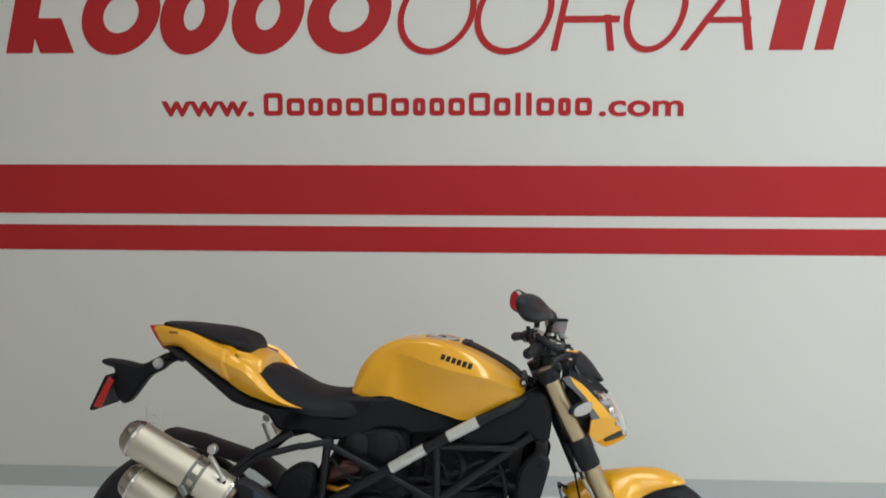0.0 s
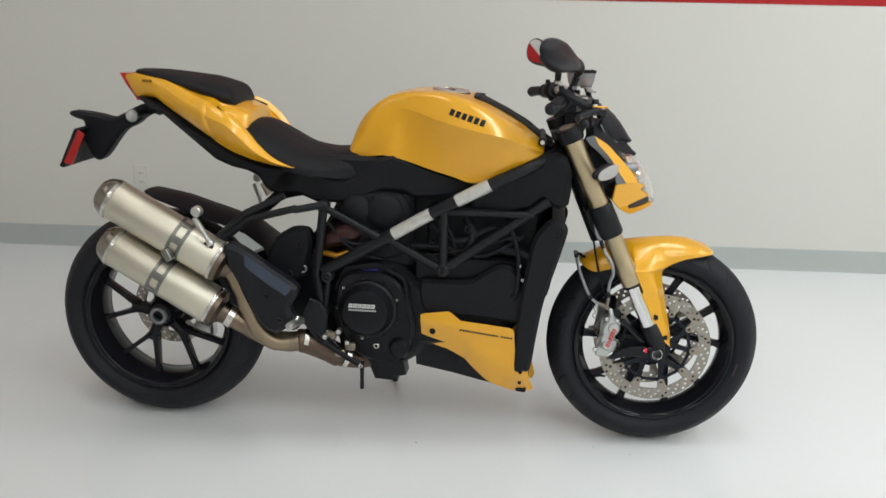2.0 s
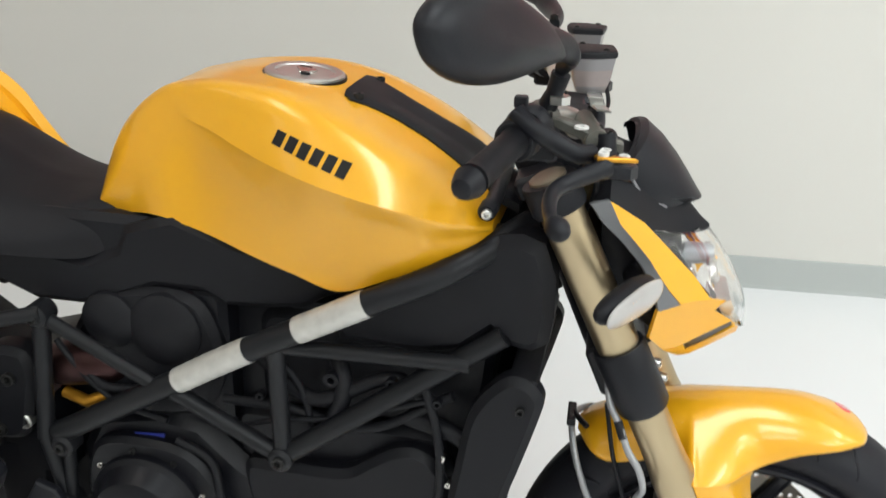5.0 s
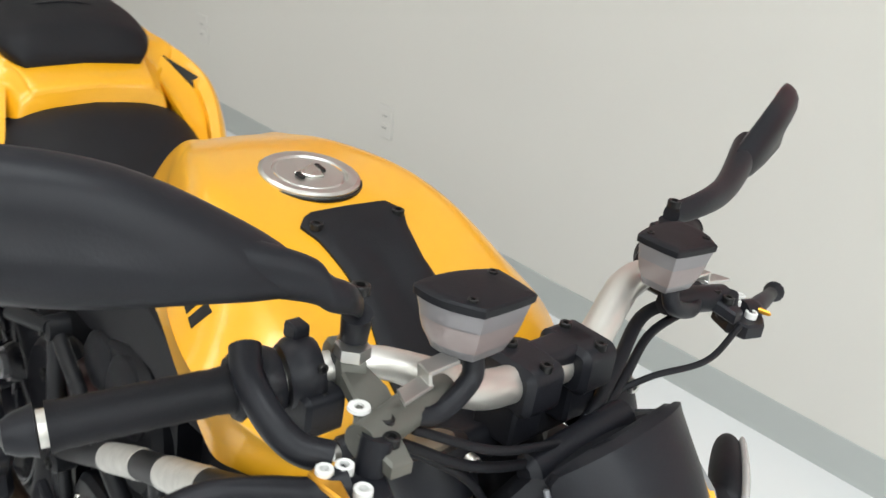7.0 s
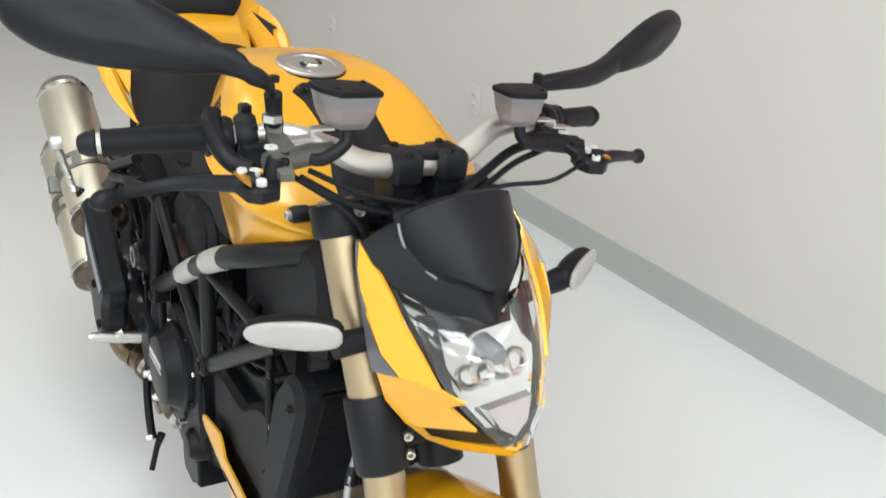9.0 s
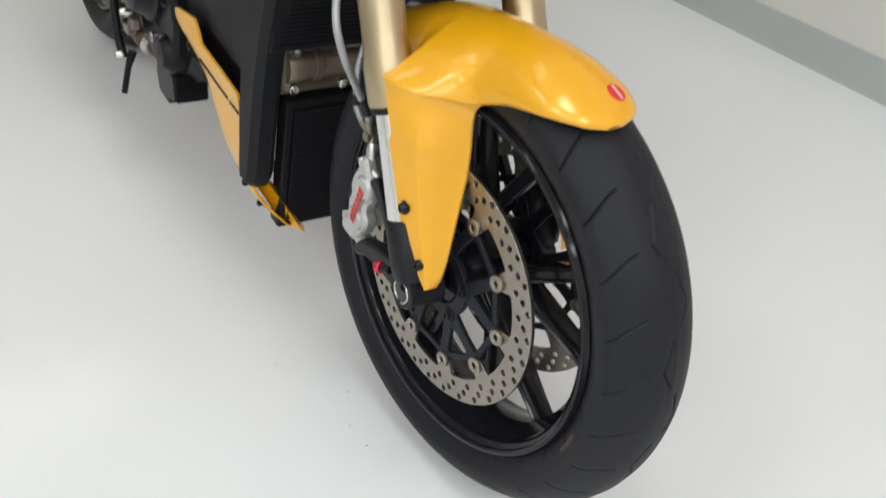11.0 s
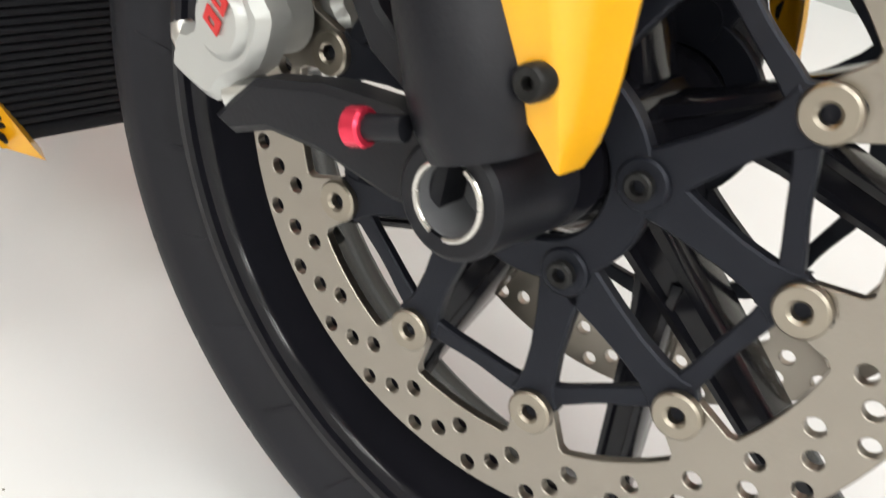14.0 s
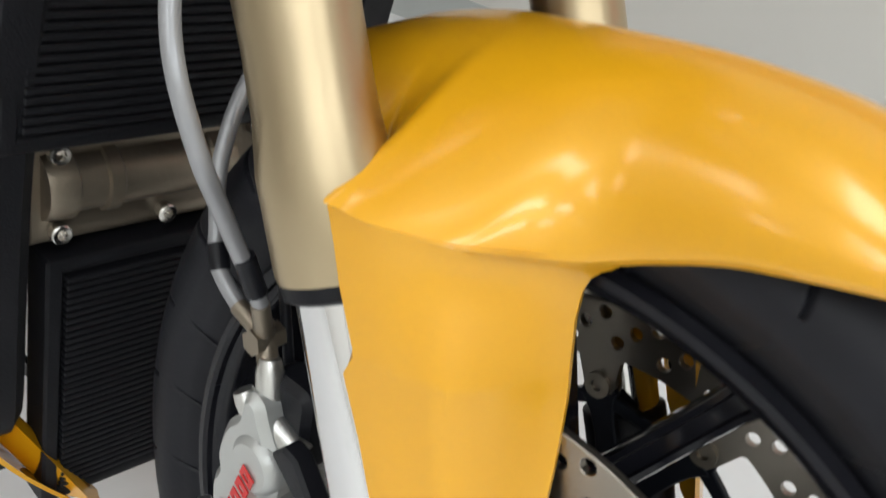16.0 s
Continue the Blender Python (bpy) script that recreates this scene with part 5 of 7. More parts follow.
for pts, r in (([(0.060, -0.125, 0.560), (0.130, -0.130, 0.585), (0.210, -0.128, 0.600), (0.330, -0.122, 0.640)], 0.004), ([(0.110, -0.118, 0.690), (0.160, -0.124, 0.640), (0.180, -0.122, 0.560)], 0.005), ([(-0.190, -0.125, 0.660), (-0.150, -0.128, 0.610), (-0.100, -0.130, 0.575), (-0.030, -0.132, 0.560)], 0.0045), ([(0.320, -0.118, 0.680), (0.345, -0.124, 0.600), (0.350, -0.122, 0.520), (0.345, -0.120, 0.470)], 0.006)):
    part("wiring", tube(crv(pts, 24), r, 10), MATT, engine, "black cable loom", 60)
# the two smallest rings are added bright spots for glints through see-through gaps
for x, z, r in ((0.205, 0.655, 0.010), (0.285, 0.660, 0.008), (0.105, 0.615, 0.006), (-0.125, 0.560, 0.010), (0.345, 0.640, 0.006), (0.352, 0.560, 0.005), (0.362, 0.52, 0.004)):
    part("clamp", xf(lathe([(r * 0.5, -0.006), (r, -0.006), (r, 0.006), (r * 0.5, 0.006)], 18, True), at(x, -0.122, z)), STEEL if r < 0.0055 else ENGINE, engine, "small bright ring standing for a glint through a gap" if r < 0.0055 else "black hose clamp")
part("shock_spring", tube([(-0.150 + 0.022 * math.cos(a), -0.05 + 0.022 * math.sin(a), 0.545 + 0.0022 * a) for a in np.linspace(0, 12 * math.pi, 120)], 0.005, 8), MATT, engine, "dark shock absorber spring", 60)
part("rear_header", tube(crv([(-0.225, -0.075, 0.596), (-0.200, -0.092, 0.606), (-0.165, -0.098, 0.616), (-0.125, -0.094, 0.622), (-0.090, -0.070, 0.626)], 28), [0.026] * 4 + [0.034] * 20 + [0.030] * 4, 24), mat("plum_browned_header", (0.060, 0.030, 0.030), 0.34, 0.9, 0, 0.35, 18.0, 200.0, 0.04), engine, "heat-darkened plum brown rear header", 60)
part("linkage_rod", tube([(-0.205, -0.10, 0.560), (-0.165, -0.11, 0.556), (-0.120, -0.10, 0.572)], 0.009, 14), ORANGE, engine, "small gold-toned linkage", 60)
part("shock_body", tube([(-0.150, -0.05, 0.50), (-0.150, -0.05, 0.66)], 0.014, 16), BRONZE, engine)

# -- radiators --
def radiator(name, p0, p1, w0, w1, depth, rows, label):
    """A finned core from p0 (bottom) to p1 (top) in x and z, between y = w0 and w1."""
    a, b = Vector((p0[0], 0, p0[1])), Vector((p1[0], 0, p1[1]))
    L, ang = (b - a).length, math.atan2(b.x - a.x, b.z - a.z)
    M = at(a.x, (w0 + w1) / 2, a.z) @ Matrix.Rotation(ang, 4, "Y")
    W = w1 - w0
    root = part(name, xf(block(-depth / 2, 0, L / 2, depth * 0.7, W - 0.01, L - 0.01, 0.004), M), MATT, bike, label)
    for y, z, wy, wz in ((0, 0.006, W, 0.012), (0, L - 0.006, W, 0.012), (-W / 2, L / 2, 0.012, L), (W / 2, L / 2, 0.012, L)):
        part("core_frame", xf(block(-depth / 2, y, z, depth, wy, wz, 0.004), M), MATT, root)
    fin = make("cooling_fin", block(-0.002, 0, 0, 0.0085, W - 0.014, (L - 0.028) / rows * 0.74, 0.0012), MATT)
    for k in range(rows):
        part("cooling_fin", fin, MATT, root, m=M @ at(0, 0, 0.014 + (L - 0.028) * (k + 0.5) / rows))
    return root


radiator("radiator", (0.432, 0.478), (0.470, 0.690), -0.120, 0.135, 0.036, 30, "black curved radiator behind the fork")
radiator("oil_cooler", (0.384, 0.168), (0.402, 0.388), -0.080, 0.105, 0.030, 34, "black finned oil cooler above the belly pan")
shroud = [(0.425, 0.690), (0.455, 0.695), (0.478, 0.672), (0.474, 0.640), (0.452, 0.560), (0.424, 0.462), (0.408, 0.360), (0.394, 0.262), (0.372, 0.250), (0.350, 0.255), (0.348, 0.320), (0.348, 0.375), (0.358, 0.470), (0.372, 0.560), (0.388, 0.640)]
for s in (-1, 1):
    g = plate([crv(shroud, 60, True)], 0.098, 0.138, 0.010)
    part("radiator_shroud", g if s > 0 else flip(g), MATT, bike, "matt black radiator side shroud")
part("shroud_bolt", xf(bolt(0.006, 0.005), at(0.452, -0.139, 0.655)), INK, bike)

# -- belly pan --
def belly(y_fix, upper, lower, k=26, rows=10, thick=0.004):
    rings = []
    xs = np.linspace(max(upper[0][0], lower[0][0]), min(upper[-1][0], lower[-1][0]), k)
    for x in xs:
        zu, zl = np.interp(x, *zip(*upper)), np.interp(x, *zip(*lower))
        pts = [(x, y_fix(x, zl + (zu - zl) * t), zl + (zu - zl) * t) for t in np.linspace(0, 1, rows)]
        rings.append(pts + [(p[0], p[1] + thick, p[2]) for p in pts[::-1]])
    return loft(rings)


PAN_LOW = [(0.080, 0.320), (0.088, 0.316), (0.120, 0.304), (0.156, 0.293), (0.204, 0.268), (0.230, 0.240), (0.268, 0.206), (0.300, 0.188), (0.340, 0.171), (0.375, 0.165), (0.390, 0.170)]


def pan_y(x, z):
    d = z - float(np.interp(x, *zip(*PAN_LOW)))
    return -0.136 + 0.02 * max(0, x - 0.08) + (0.034 + 0.026 * min(max((x - 0.28) / 0.09, 0), 1)) * max(0, 1 - d / 0.085) ** 1.3 - 0.005 * math.exp(-((z - 0.385 + 0.06 * (x - 0.1)) / 0.018) ** 2)


for s in (-1, 1):
    g = belly(pan_y, [(0.080, 0.404), (0.088, 0.408), (0.160, 0.418), (0.176, 0.407), (0.194, 0.393), (0.250, 0.388), (0.338, 0.379), (0.346, 0.372), (0.354, 0.264), (0.356, 0.262), (0.388, 0.262), (0.390, 0.258)],
              PAN_LOW, 70)
    pan = part("belly_pan", g if s < 0 else flip(g), YELLOW, bike, "yellow faceted belly pan", 28)
    g = belly(lambda x, z: -0.060 + max(0, 0.262 - z) * 0.3 - 0.020 * max(0, (0.16 - x) / 0.1), [(0.060, 0.33), (0.12, 0.305), (0.20, 0.266), (0.266, 0.206), (0.34, 0.166)], [(0.060, 0.228), (0.153, 0.200), (0.25, 0.176), (0.34, 0.158)], 40)
    part("lower_pan", g if s < 0 else flip(g), MATT, pan, "matt black lower belly panel", 28)
    lip = [(0.366, 0.127, 0.262), (0.379, 0.106, 0.258), (0.405, 0.056, 0.172), (0.397, 0.046, 0.160), (0.372, 0.074, 0.168)]
    part("pan_lip", loft([[(x, s * y, z) for x, y, z in lip], [(x - 0.014, s * (y - 0.004), z + 0.002) for x, y, z in lip]]), YELLOW, pan, "yellow front lip of the belly pan", 28)
    for x, z, r in ((0.114, 0.354, 0.0085), (0.368, 0.250, 0.0055), (0.366, 0.208, 0.0050)):
        part("pan_bolt", xf(bolt(r, 0.004), at(x, s * -(pan_y(x, z) - 0.002), z) @ Matrix.Diagonal((1, -s, 1, 1))), INK, pan)
    word = []
    for k in range(17):
        x = 0.192 + 0.0085 * k + (0.006 if k > 12 else 0)
        z = 0.367 - 0.121 * (x - 0.192) - 0.003
        y = pan_y(x, z) - 0.0022
        word.append(loft([[(x, y, z), (x + 0.0062, y + 0.0002, z - 0.0004), (x + 0.0072, y, z + 0.0040), (x + 0.001, y, z + 0.0042)], [(x, y + 0.002, z), (x + 0.0062, y + 0.002, z), (x + 0.0072, y + 0.002, z + 0.0055), (x + 0.001, y + 0.002, z + 0.0058)]]))
    g = join(*word)
    part("pan_bars", g if s < 0 else flip(g), INK, pan, "row of small dark printed bars")

# -- exhaust --
# the cap's brown-grey puts a brownish reflection into its base colour
CAPM = mat("polished_cap_brown_reflection", (0.36, 0.32, 0.275), 0.20, 1.0, 0, 0.15, 20.0, 200.0, 0.02)
STRAPM = mat("dull_cast_strap", (0.23, 0.23, 0.215), 0.38, 0.9, 0, 0.2, 40.0, 300.0, 0.05)
CONEM = mat("browned_cone_steel", (0.15, 0.115, 0.09), 0.34, 1.0, 0, 0.3, 24.0, 200.0, 0.04)
def silencer(rear, front, r, y, h0, tag):
    R, F = Vector((rear[0], y, rear[1])), Vector((front[0], y + 0.012, front[1]))
    M = along(R, F)
    L = (F - R).length
    body = part("silencer", xf(lathe([(0, 0.038), (r - 0.002, 0.040), (r, 0.044), (r, L - 0.036), (r - 0.002, L - 0.032), (0, L - 0.03)], 56), M), TITAN, bike, tag, 40)
    part("end_cap", xf(lathe([(0.022, 0.030), (0.024, 0.006), (0.028, 0.003), (r * 0.60, 0.004), (r * 0.84, 0.016), (r * 0.97, 0.032), (r + 0.0015, 0.040)], 48), M), CAPM, body, "polished conical silencer end cap", 30)
    part("outlet_bore", xf(lathe([(0.0235, 0.005), (0.022, 0.030), (0, 0.032)], 32), M), INK, body)
    for h in (0.045, L - 0.040):
        part("rivet_band", xf(lathe([(r + 0.0002, h - 0.006), (r + 0.0018, h - 0.005), (r + 0.0018, h + 0.005), (r + 0.0002, h + 0.006)], 56), M), STEEL, body, "bright riveted band")
        for k in range(16):
            a = 2 * math.pi * k / 16
            part("rivet", xf(lathe([(0, -0.0022), (0.0018, -0.0018), (0.0026, 0), (0, 0.0005)], 10), M @ Matrix.Rotation(a, 4, "Y") @ at(r + 0.0018, h, 0) @ Matrix.Rotation(radians(90), 4, "Z")), STEEL, body)
    part("front_cone", xf(lathe([(r, L - 0.034), (r * 0.97, L - 0.020), (r * 0.62, L - 0.010), (0.031, L - 0.002), (0.029, L + 0.020)], 48), M), CONEM, body, "browned silencer front cone", 30)
    for e in (-0.0155, 0.0155):
        part("strap_rail", xf(lathe([(r + 0.0004, h0 + e - 0.0050), (r + 0.0036, h0 + e - 0.0042), (r + 0.0036, h0 + e + 0.0042), (r + 0.0004, h0 + e + 0.0050)], 56), M), STRAPM, body, "dull silencer strap rail", 30)
    rung = make("strap_rung", block(r + 0.0016, h0, 0, 0.0034, 0.026, 0.021, 0.002), STRAPM)
    for k in range(7):
        part("strap_rung", rung, STRAPM, body, m=M @ Matrix.Rotation(2 * math.pi * (k + 0.3) / 7, 4, "Y"))
    return M


silencer((-0.8225, 0.7307), (-0.458, 0.524), 0.0575, -0.196, 0.264, "brushed titanium upper silencer")
silencer((-0.824, 0.594), (-0.4766, 0.3886), 0.0575, -0.196, 0.1975, "brushed titanium lower silencer")
part("strap_bridge", xf(block(0, 0, 0, 0.020, 0.034, 0.036, 0.005), at(-0.608, -0.248, 0.573) @ Matrix.Rotation(radians(-30), 4, "Y")), STRAPM, bike, "dull bridge between the silencer straps")
pipe = part("exhaust_pipe", tube(crv([(-0.480, -0.183, 0.390), (-0.455, -0.180, 0.376), (-0.420, -0.176, 0.356), (-0.387, -0.172, 0.337), (-0.345, -0.163, 0.313), (-0.305, -0.151, 0.302), (-0.270, -0.140, 0.303)], 44), 0.0290, 28), HEADER, bike, "heat-tinted steel exhaust pipe", 60)
COLLECT = mat("dark_heat_browned_steel", (0.13, 0.092, 0.070), 0.46, 0.9, 0, 0.4, 22.0, 240.0, 0.06)
part("collector", tube(crv([(-0.276, -0.142, 0.302), (-0.262, -0.137, 0.302), (-0.235, -0.128, 0.292), (-0.195, -0.115, 0.272), (-0.155, -0.100, 0.248), (-0.10, -0.07, 0.236), (-0.02, -0.04, 0.24)], 44), [0.030, 0.0325] + [0.0345] * 26 + [0.030] * 16, 28), COLLECT, pipe, "heat-browned collector under the engine", 60)
for k, (x, z) in enumerate(((-0.150, 0.348), (-0.124, 0.318), (-0.190, 0.330))):
    part("pedal_joint", xf(lathe([(0, -0.010), (0.006, -0.010), (0.0085, -0.006), (0.0085, 0.010), (0, 0.012)], 16), at(x, -0.162, z)), ALU if k != 1 else STEEL, pipe, "small bright linkage joint")
part("link_pipe", tube(crv([(-0.462, -0.188, 0.527), (-0.440, -0.190, 0.505), (-0.420, -0.192, 0.455), (-0.398, -0.190, 0.395), (-0.370, -0.182, 0.335), (-0.335, -0.172, 0.308), (-0.300, -0.158, 0.304)], 44), 0.0245, 24), mat("straw_tinted_steel", (0.30, 0.235, 0.165), 0.33, 1.0, 0, 0.18, 12.0, 160.0, 0.03), pipe, "straw-tinted upper exhaust pipe", 60)
for p, q in (((-0.468, -0.1815, 0.3833), (-0.452, -0.1795, 0.3743)), ((-0.262, -0.137, 0.305), (-0.250, -0.133, 0.302)), ((-0.150, -0.104, 0.253), (-0.138, -0.099, 0.247))):
    part("pipe_clamp", tube([p, q], 0.0345, 28), STEEL, pipe, "bright pipe clamp")
part("sensor_plug", tube([(-0.262, -0.190, 0.392), (-0.268, -0.205, 0.382), (-0.276, -0.215, 0.372)], [0.008, 0.009, 0.007], 14), STEEL, pipe, "bright exhaust sensor plug")
part("heat_shield", plate([crv([(-0.462, 0.590), (-0.440, 0.602), (-0.398, 0.586), (-0.330, 0.540), (-0.258, 0.493), (-0.256, 0.466), (-0.275, 0.431), (-0.268, 0.398), (-0.290, 0.365), (-0.325, 0.352), (-0.362, 0.375), (-0.405, 0.450), (-0.427, 0.499), (-0.450, 0.540)], 80, True)], -0.228, -0.176, 0.012), BLACK, pipe, "satin black exhaust heat shield")
part("shield_top", loft([[(x, -0.2285 - d, z) for x, z in ((-0.399, 0.578), (-0.330, 0.533), (-0.264, 0.490), (-0.284, 0.466), (-0.340, 0.500), (-0.399, 0.545))] for d in (-0.002, 0.002)]), mat("blue_black_gloss_plastic", (0.035, 0.048, 0.080), 0.22, 0, 0.3), pipe, "glossy blue-black shield face")
for x, z in ((-0.338, 0.465), (-0.300, 0.395)):
    part("shield_bolt", xf(bolt(0.009, 0.005), at(x, -0.229, z)), INK, pipe)

# -- rear wheel --
RW = Vector((-0.734, 0.004, 0.3215))
rear_wheel = part("rear_wheel", xf(rim(0.229, 0.076), at(*RW)), RIMB, bike, "gloss black five Y-spoke rear wheel")
part("tyre", xf(tyre(0.320, 0.090, 0.224, [(16, 0.010, 0.055, 0.7, 0.010, 0.0026, 0), (16, 0.050, 0.080, -0.4, 0.006, 0.0026, 0)], 720), at(*RW)), RUBBER, rear_wheel, "wide black sports tyre", 60)
part("hub", xf(join(lathe([(0.020, -0.058), (0.034, -0.058), (0.040, -0.050), (0.046, -0.036), (0.052, -0.02), (0.048, 0.06), (0.02, 0.062)], 40, True), lathe([(0.0, -0.050), (0.018, -0.050), (0.020, -0.058)], 30)), at(*RW)), RIMB, rear_wheel)
nut = [(0.0265 * (1 + (0.06 if k % 2 else -0.04)) * math.cos(2 * math.pi * k / 24), 0.0265 * (1 + (0.06 if k % 2 else -0.04)) * math.sin(2 * math.pi * k / 24)) for k in range(24)]
part("wheel_nut", xf(plate([nut, ring(0.016, 24)], -0.070, -0.050, 0.0015), at(*RW)), GREY, rear_wheel, "ribbed grey centre wheel nut")
ys = make("spoke", spoke(0.085, 0.203, 0.0165, 0.0120, 0.034, 0.028), RIMB)
root_sp = make("spoke_root", spoke(0.030, 0.100, 0.032, 0.027, 0.044, 0.036), RIMB)
for k in range(5):
    a = 172 + 72 * k
    part("spoke_root", root_sp, RIMB, rear_wheel, m=at(*RW) @ turn_y(a) @ at(0, -0.02, 0))
    for d in (-1, 1):
        part("spoke", ys, RIMB, rear_wheel, m=at(*RW) @ turn_y(a) @ at(0.082, -0.018, 0.006 * d) @ turn_y(27 * d) @ at(-0.082, 0, 0))
part("rear_brake_disc", make("rear_brake_disc", brake_disc(0.1225, 0.088, 6, 0.066, [(0.116, 24, 0, 0.0035), (0.108, 24, 5, 0.0035), (0.099, 24, 10, 0.0035)], 0.005, 10), DISC), DISC, rear_wheel, "drilled rear brake disc", m=at(RW.x, 0.050, RW.z))
part("rear_caliper", block(RW.x + 0.105, 0.055, RW.z - 0.062, 0.055, 0.05, 0.075, 0.012), ALU, bike, "small silver rear brake caliper")
swing = part("swingarm", join(loft([[(x, y0, z0), (x, y1, z0), (x, y1, z1), (x, y0, z1)] for x, y0, y1, z0, z1 in ((-0.22, -0.11, 0.12, 0.42, 0.56), (-0.32, -0.10, 0.13, 0.42, 0.56), (-0.40, 0.06, 0.145, 0.40, 0.53), (-0.55, 0.095, 0.150, 0.34, 0.46), (-0.70, 0.095, 0.150, 0.28, 0.38), (-0.80, 0.095, 0.145, 0.29, 0.36))]),
     xf(lathe([(0, 0.07), (0.07, 0.075), (0.075, 0.10), (0.06, 0.13), (0, 0.135)], 36), at(RW.x, 0, RW.z))), ENGINE, bike, "black single-sided swingarm")
part("pivot_plate", plate([crv([(-0.345, 0.596), (-0.315, 0.622), (-0.285, 0.634), (-0.246, 0.628), (-0.236, 0.590), (-0.246, 0.545), (-0.262, 0.492), (-0.300, 0.478), (-0.345, 0.484), (-0.370, 0.530)], 50, True)], -0.128, -0.080, 0.010), MATT, swing, "black swingarm pivot cover")
for x, z in ((-0.272, 0.588), (-0.300, 0.500)):
    part("cover_bolt", xf(bolt(0.010, 0.006), at(x, -0.130, z)), INK, swing)
part("pivot_casting", plate([crv([(-0.335, 0.455), (-0.285, 0.462), (-0.252, 0.448), (-0.253, 0.405), (-0.264, 0.355), (-0.300, 0.318), (-0.340, 0.335), (-0.348, 0.410)], 40, True)], -0.102, -0.050, 0.008), ENGINE, swing, "black cast pivot housing")
part("pivot_bolt", xf(bolt(0.0125, 0.010), at(-0.263, -0.118, 0.516)), ALU, swing, "bright swingarm pivot bolt")
part("rear_mudguard", loft([[(x, y, z - 0.020 * (abs(y) / 0.085) ** 2) for y in np.linspace(-0.085, 0.085, 13) * k] + [(x, y, z - 0.004 - 0.020 * (abs(y) / 0.085) ** 2) for y in np.linspace(0.085, -0.085, 13) * k] for x, z, k in
     ((-0.770, 0.702, 0.35), (-0.752, 0.706, 0.7), (-0.66, 0.690, 0.95), (-0.582, 0.666, 1), (-0.510, 0.645, 1), (-0.444, 0.622, 1), (-0.392, 0.585, 1), (-0.365, 0.53, 1))]), MATT, swing, "matt black rear mudguard")
part("seat_lock", tube([(-0.388, -0.09, 0.752), (-0.376, -0.09, 0.738), (-0.366, -0.09, 0.722)], [0.006, 0.010, 0.012], 12), BRONZE, bike)

# -- controls by the foot --
part("heel_plate", plate([[(-0.235, 0.440), (-0.205, 0.430), (-0.185, 0.395), (-0.190, 0.340), (-0.150, 0.300), (-0.160, 0.280), (-0.215, 0.310), (-0.252, 0.360), (-0.258, 0.400)]], -0.160, -0.145, 0.003), BLACK, bike, "black rider footpeg bracket")
foot = part("rider_footpeg", tube([(-0.262, -0.158, 0.372), (-0.264, -0.185, 0.376), (-0.269, -0.245, 0.384), (-0.270, -0.256, 0.386)], [0.013, 0.0115, 0.0095, 0.006], 16), ALU, bike, "ridged bright rider footpeg")
for k in range(9):
    t = k / 8
    part("peg_rib", xf(lathe([(0.004, -0.0022), (0.0128 - 0.0022 * t, -0.0014), (0.0128 - 0.0022 * t, 0.0014), (0.004, 0.0022)], 16), along((-0.264 - 0.005 * t, -0.187 - 0.062 * t, 0.3765 + 0.008 * t), (-0.269 - 0.005 * t, -0.250 - 0.062 * t, 0.385 + 0.008 * t))), ALU, foot)
for k in range(12):
    t = k / 11
    part("ridge", tube([(-0.2640 - 0.005 * t, -0.188 - 0.055 * t, 0.3762 + 0.0078 * t), (-0.2642 - 0.005 * t, -0.1905 - 0.055 * t, 0.3766 + 0.0078 * t)], 0.0128 - 0.002 * t, 14), ALU, foot)
pedal = part("brake_pedal", tube(crv([(-0.225, -0.150, 0.345), (-0.190, -0.165, 0.315), (-0.140, -0.175, 0.285), (-0.105, -0.180, 0.268), (-0.082, -0.182, 0.258)], 24), [0.008] * 24, 12), ENGINE, bike, "black rear brake pedal", 60)
part("pedal_tip", tube([(-0.083, -0.165, 0.262), (-0.080, -0.175, 0.235), (-0.078, -0.185, 0.188)], [0.008, 0.0055, 0.0055], 12), ENGINE, pedal)
part("pedal_bolt", xf(bolt(0.007, 0.008), at(-0.080, -0.188, 0.260)), STEEL, pedal, "bright pedal bolt")
for x, z in ((-0.15, 0.278), (-0.175, 0.33), (-0.12, 0.30)):
    part("linkage", block(x, -0.150, z, 0.03, 0.016, 0.022, 0.005), BRONZE, pedal)
stand = part("side_stand", tube(crv([(-0.02, 0.10, 0.20), (-0.03, 0.17, 0.13), (-0.055, 0.25, 0.05), (-0.07, 0.285, 0.006)], 20), 0.010, 12), FRAME, bike, "dark grey side stand leg", 60)
part("stand_foot", xf(block(0, 0, 0, 0.06, 0.035, 0.012, 0.004), at(-0.07, 0.292, -0.017) @ Matrix.Rotation(radians(5), 4, "X")), FRAME, stand)

# -- headlight --
# lens: a keel line down the middle, edges against the yellow panels
keel = crv([(0.648, 0.864), (0.680, 0.830), (0.703, 0.790), (0.716, 0.755), (0.716, 0.727)], 20)
edge = crv([(0.574, 0.0935, 0.898), (0.606, 0.0905, 0.868), (0.638, 0.080, 0.832), (0.672, 0.062, 0.788), (0.704, 0.024, 0.738)], 20)
rows = []
for (kx, kz), (ex, ey, ez) in zip(keel, edge):
    half = crv([(kx, 0, kz), (kx * 0.75 + ex * 0.25 + 0.004, ey * 0.42, kz * 0.75 + ez * 0.25), (kx * 0.35 + ex * 0.65 + 0.004, ey * 0.80, kz * 0.35 + ez * 0.65), (ex, ey, ez)], 10)
    rows.append([(p[0], -p[1], p[2]) for p in half[::-1]] + [tuple(p) for p in half[1:]])
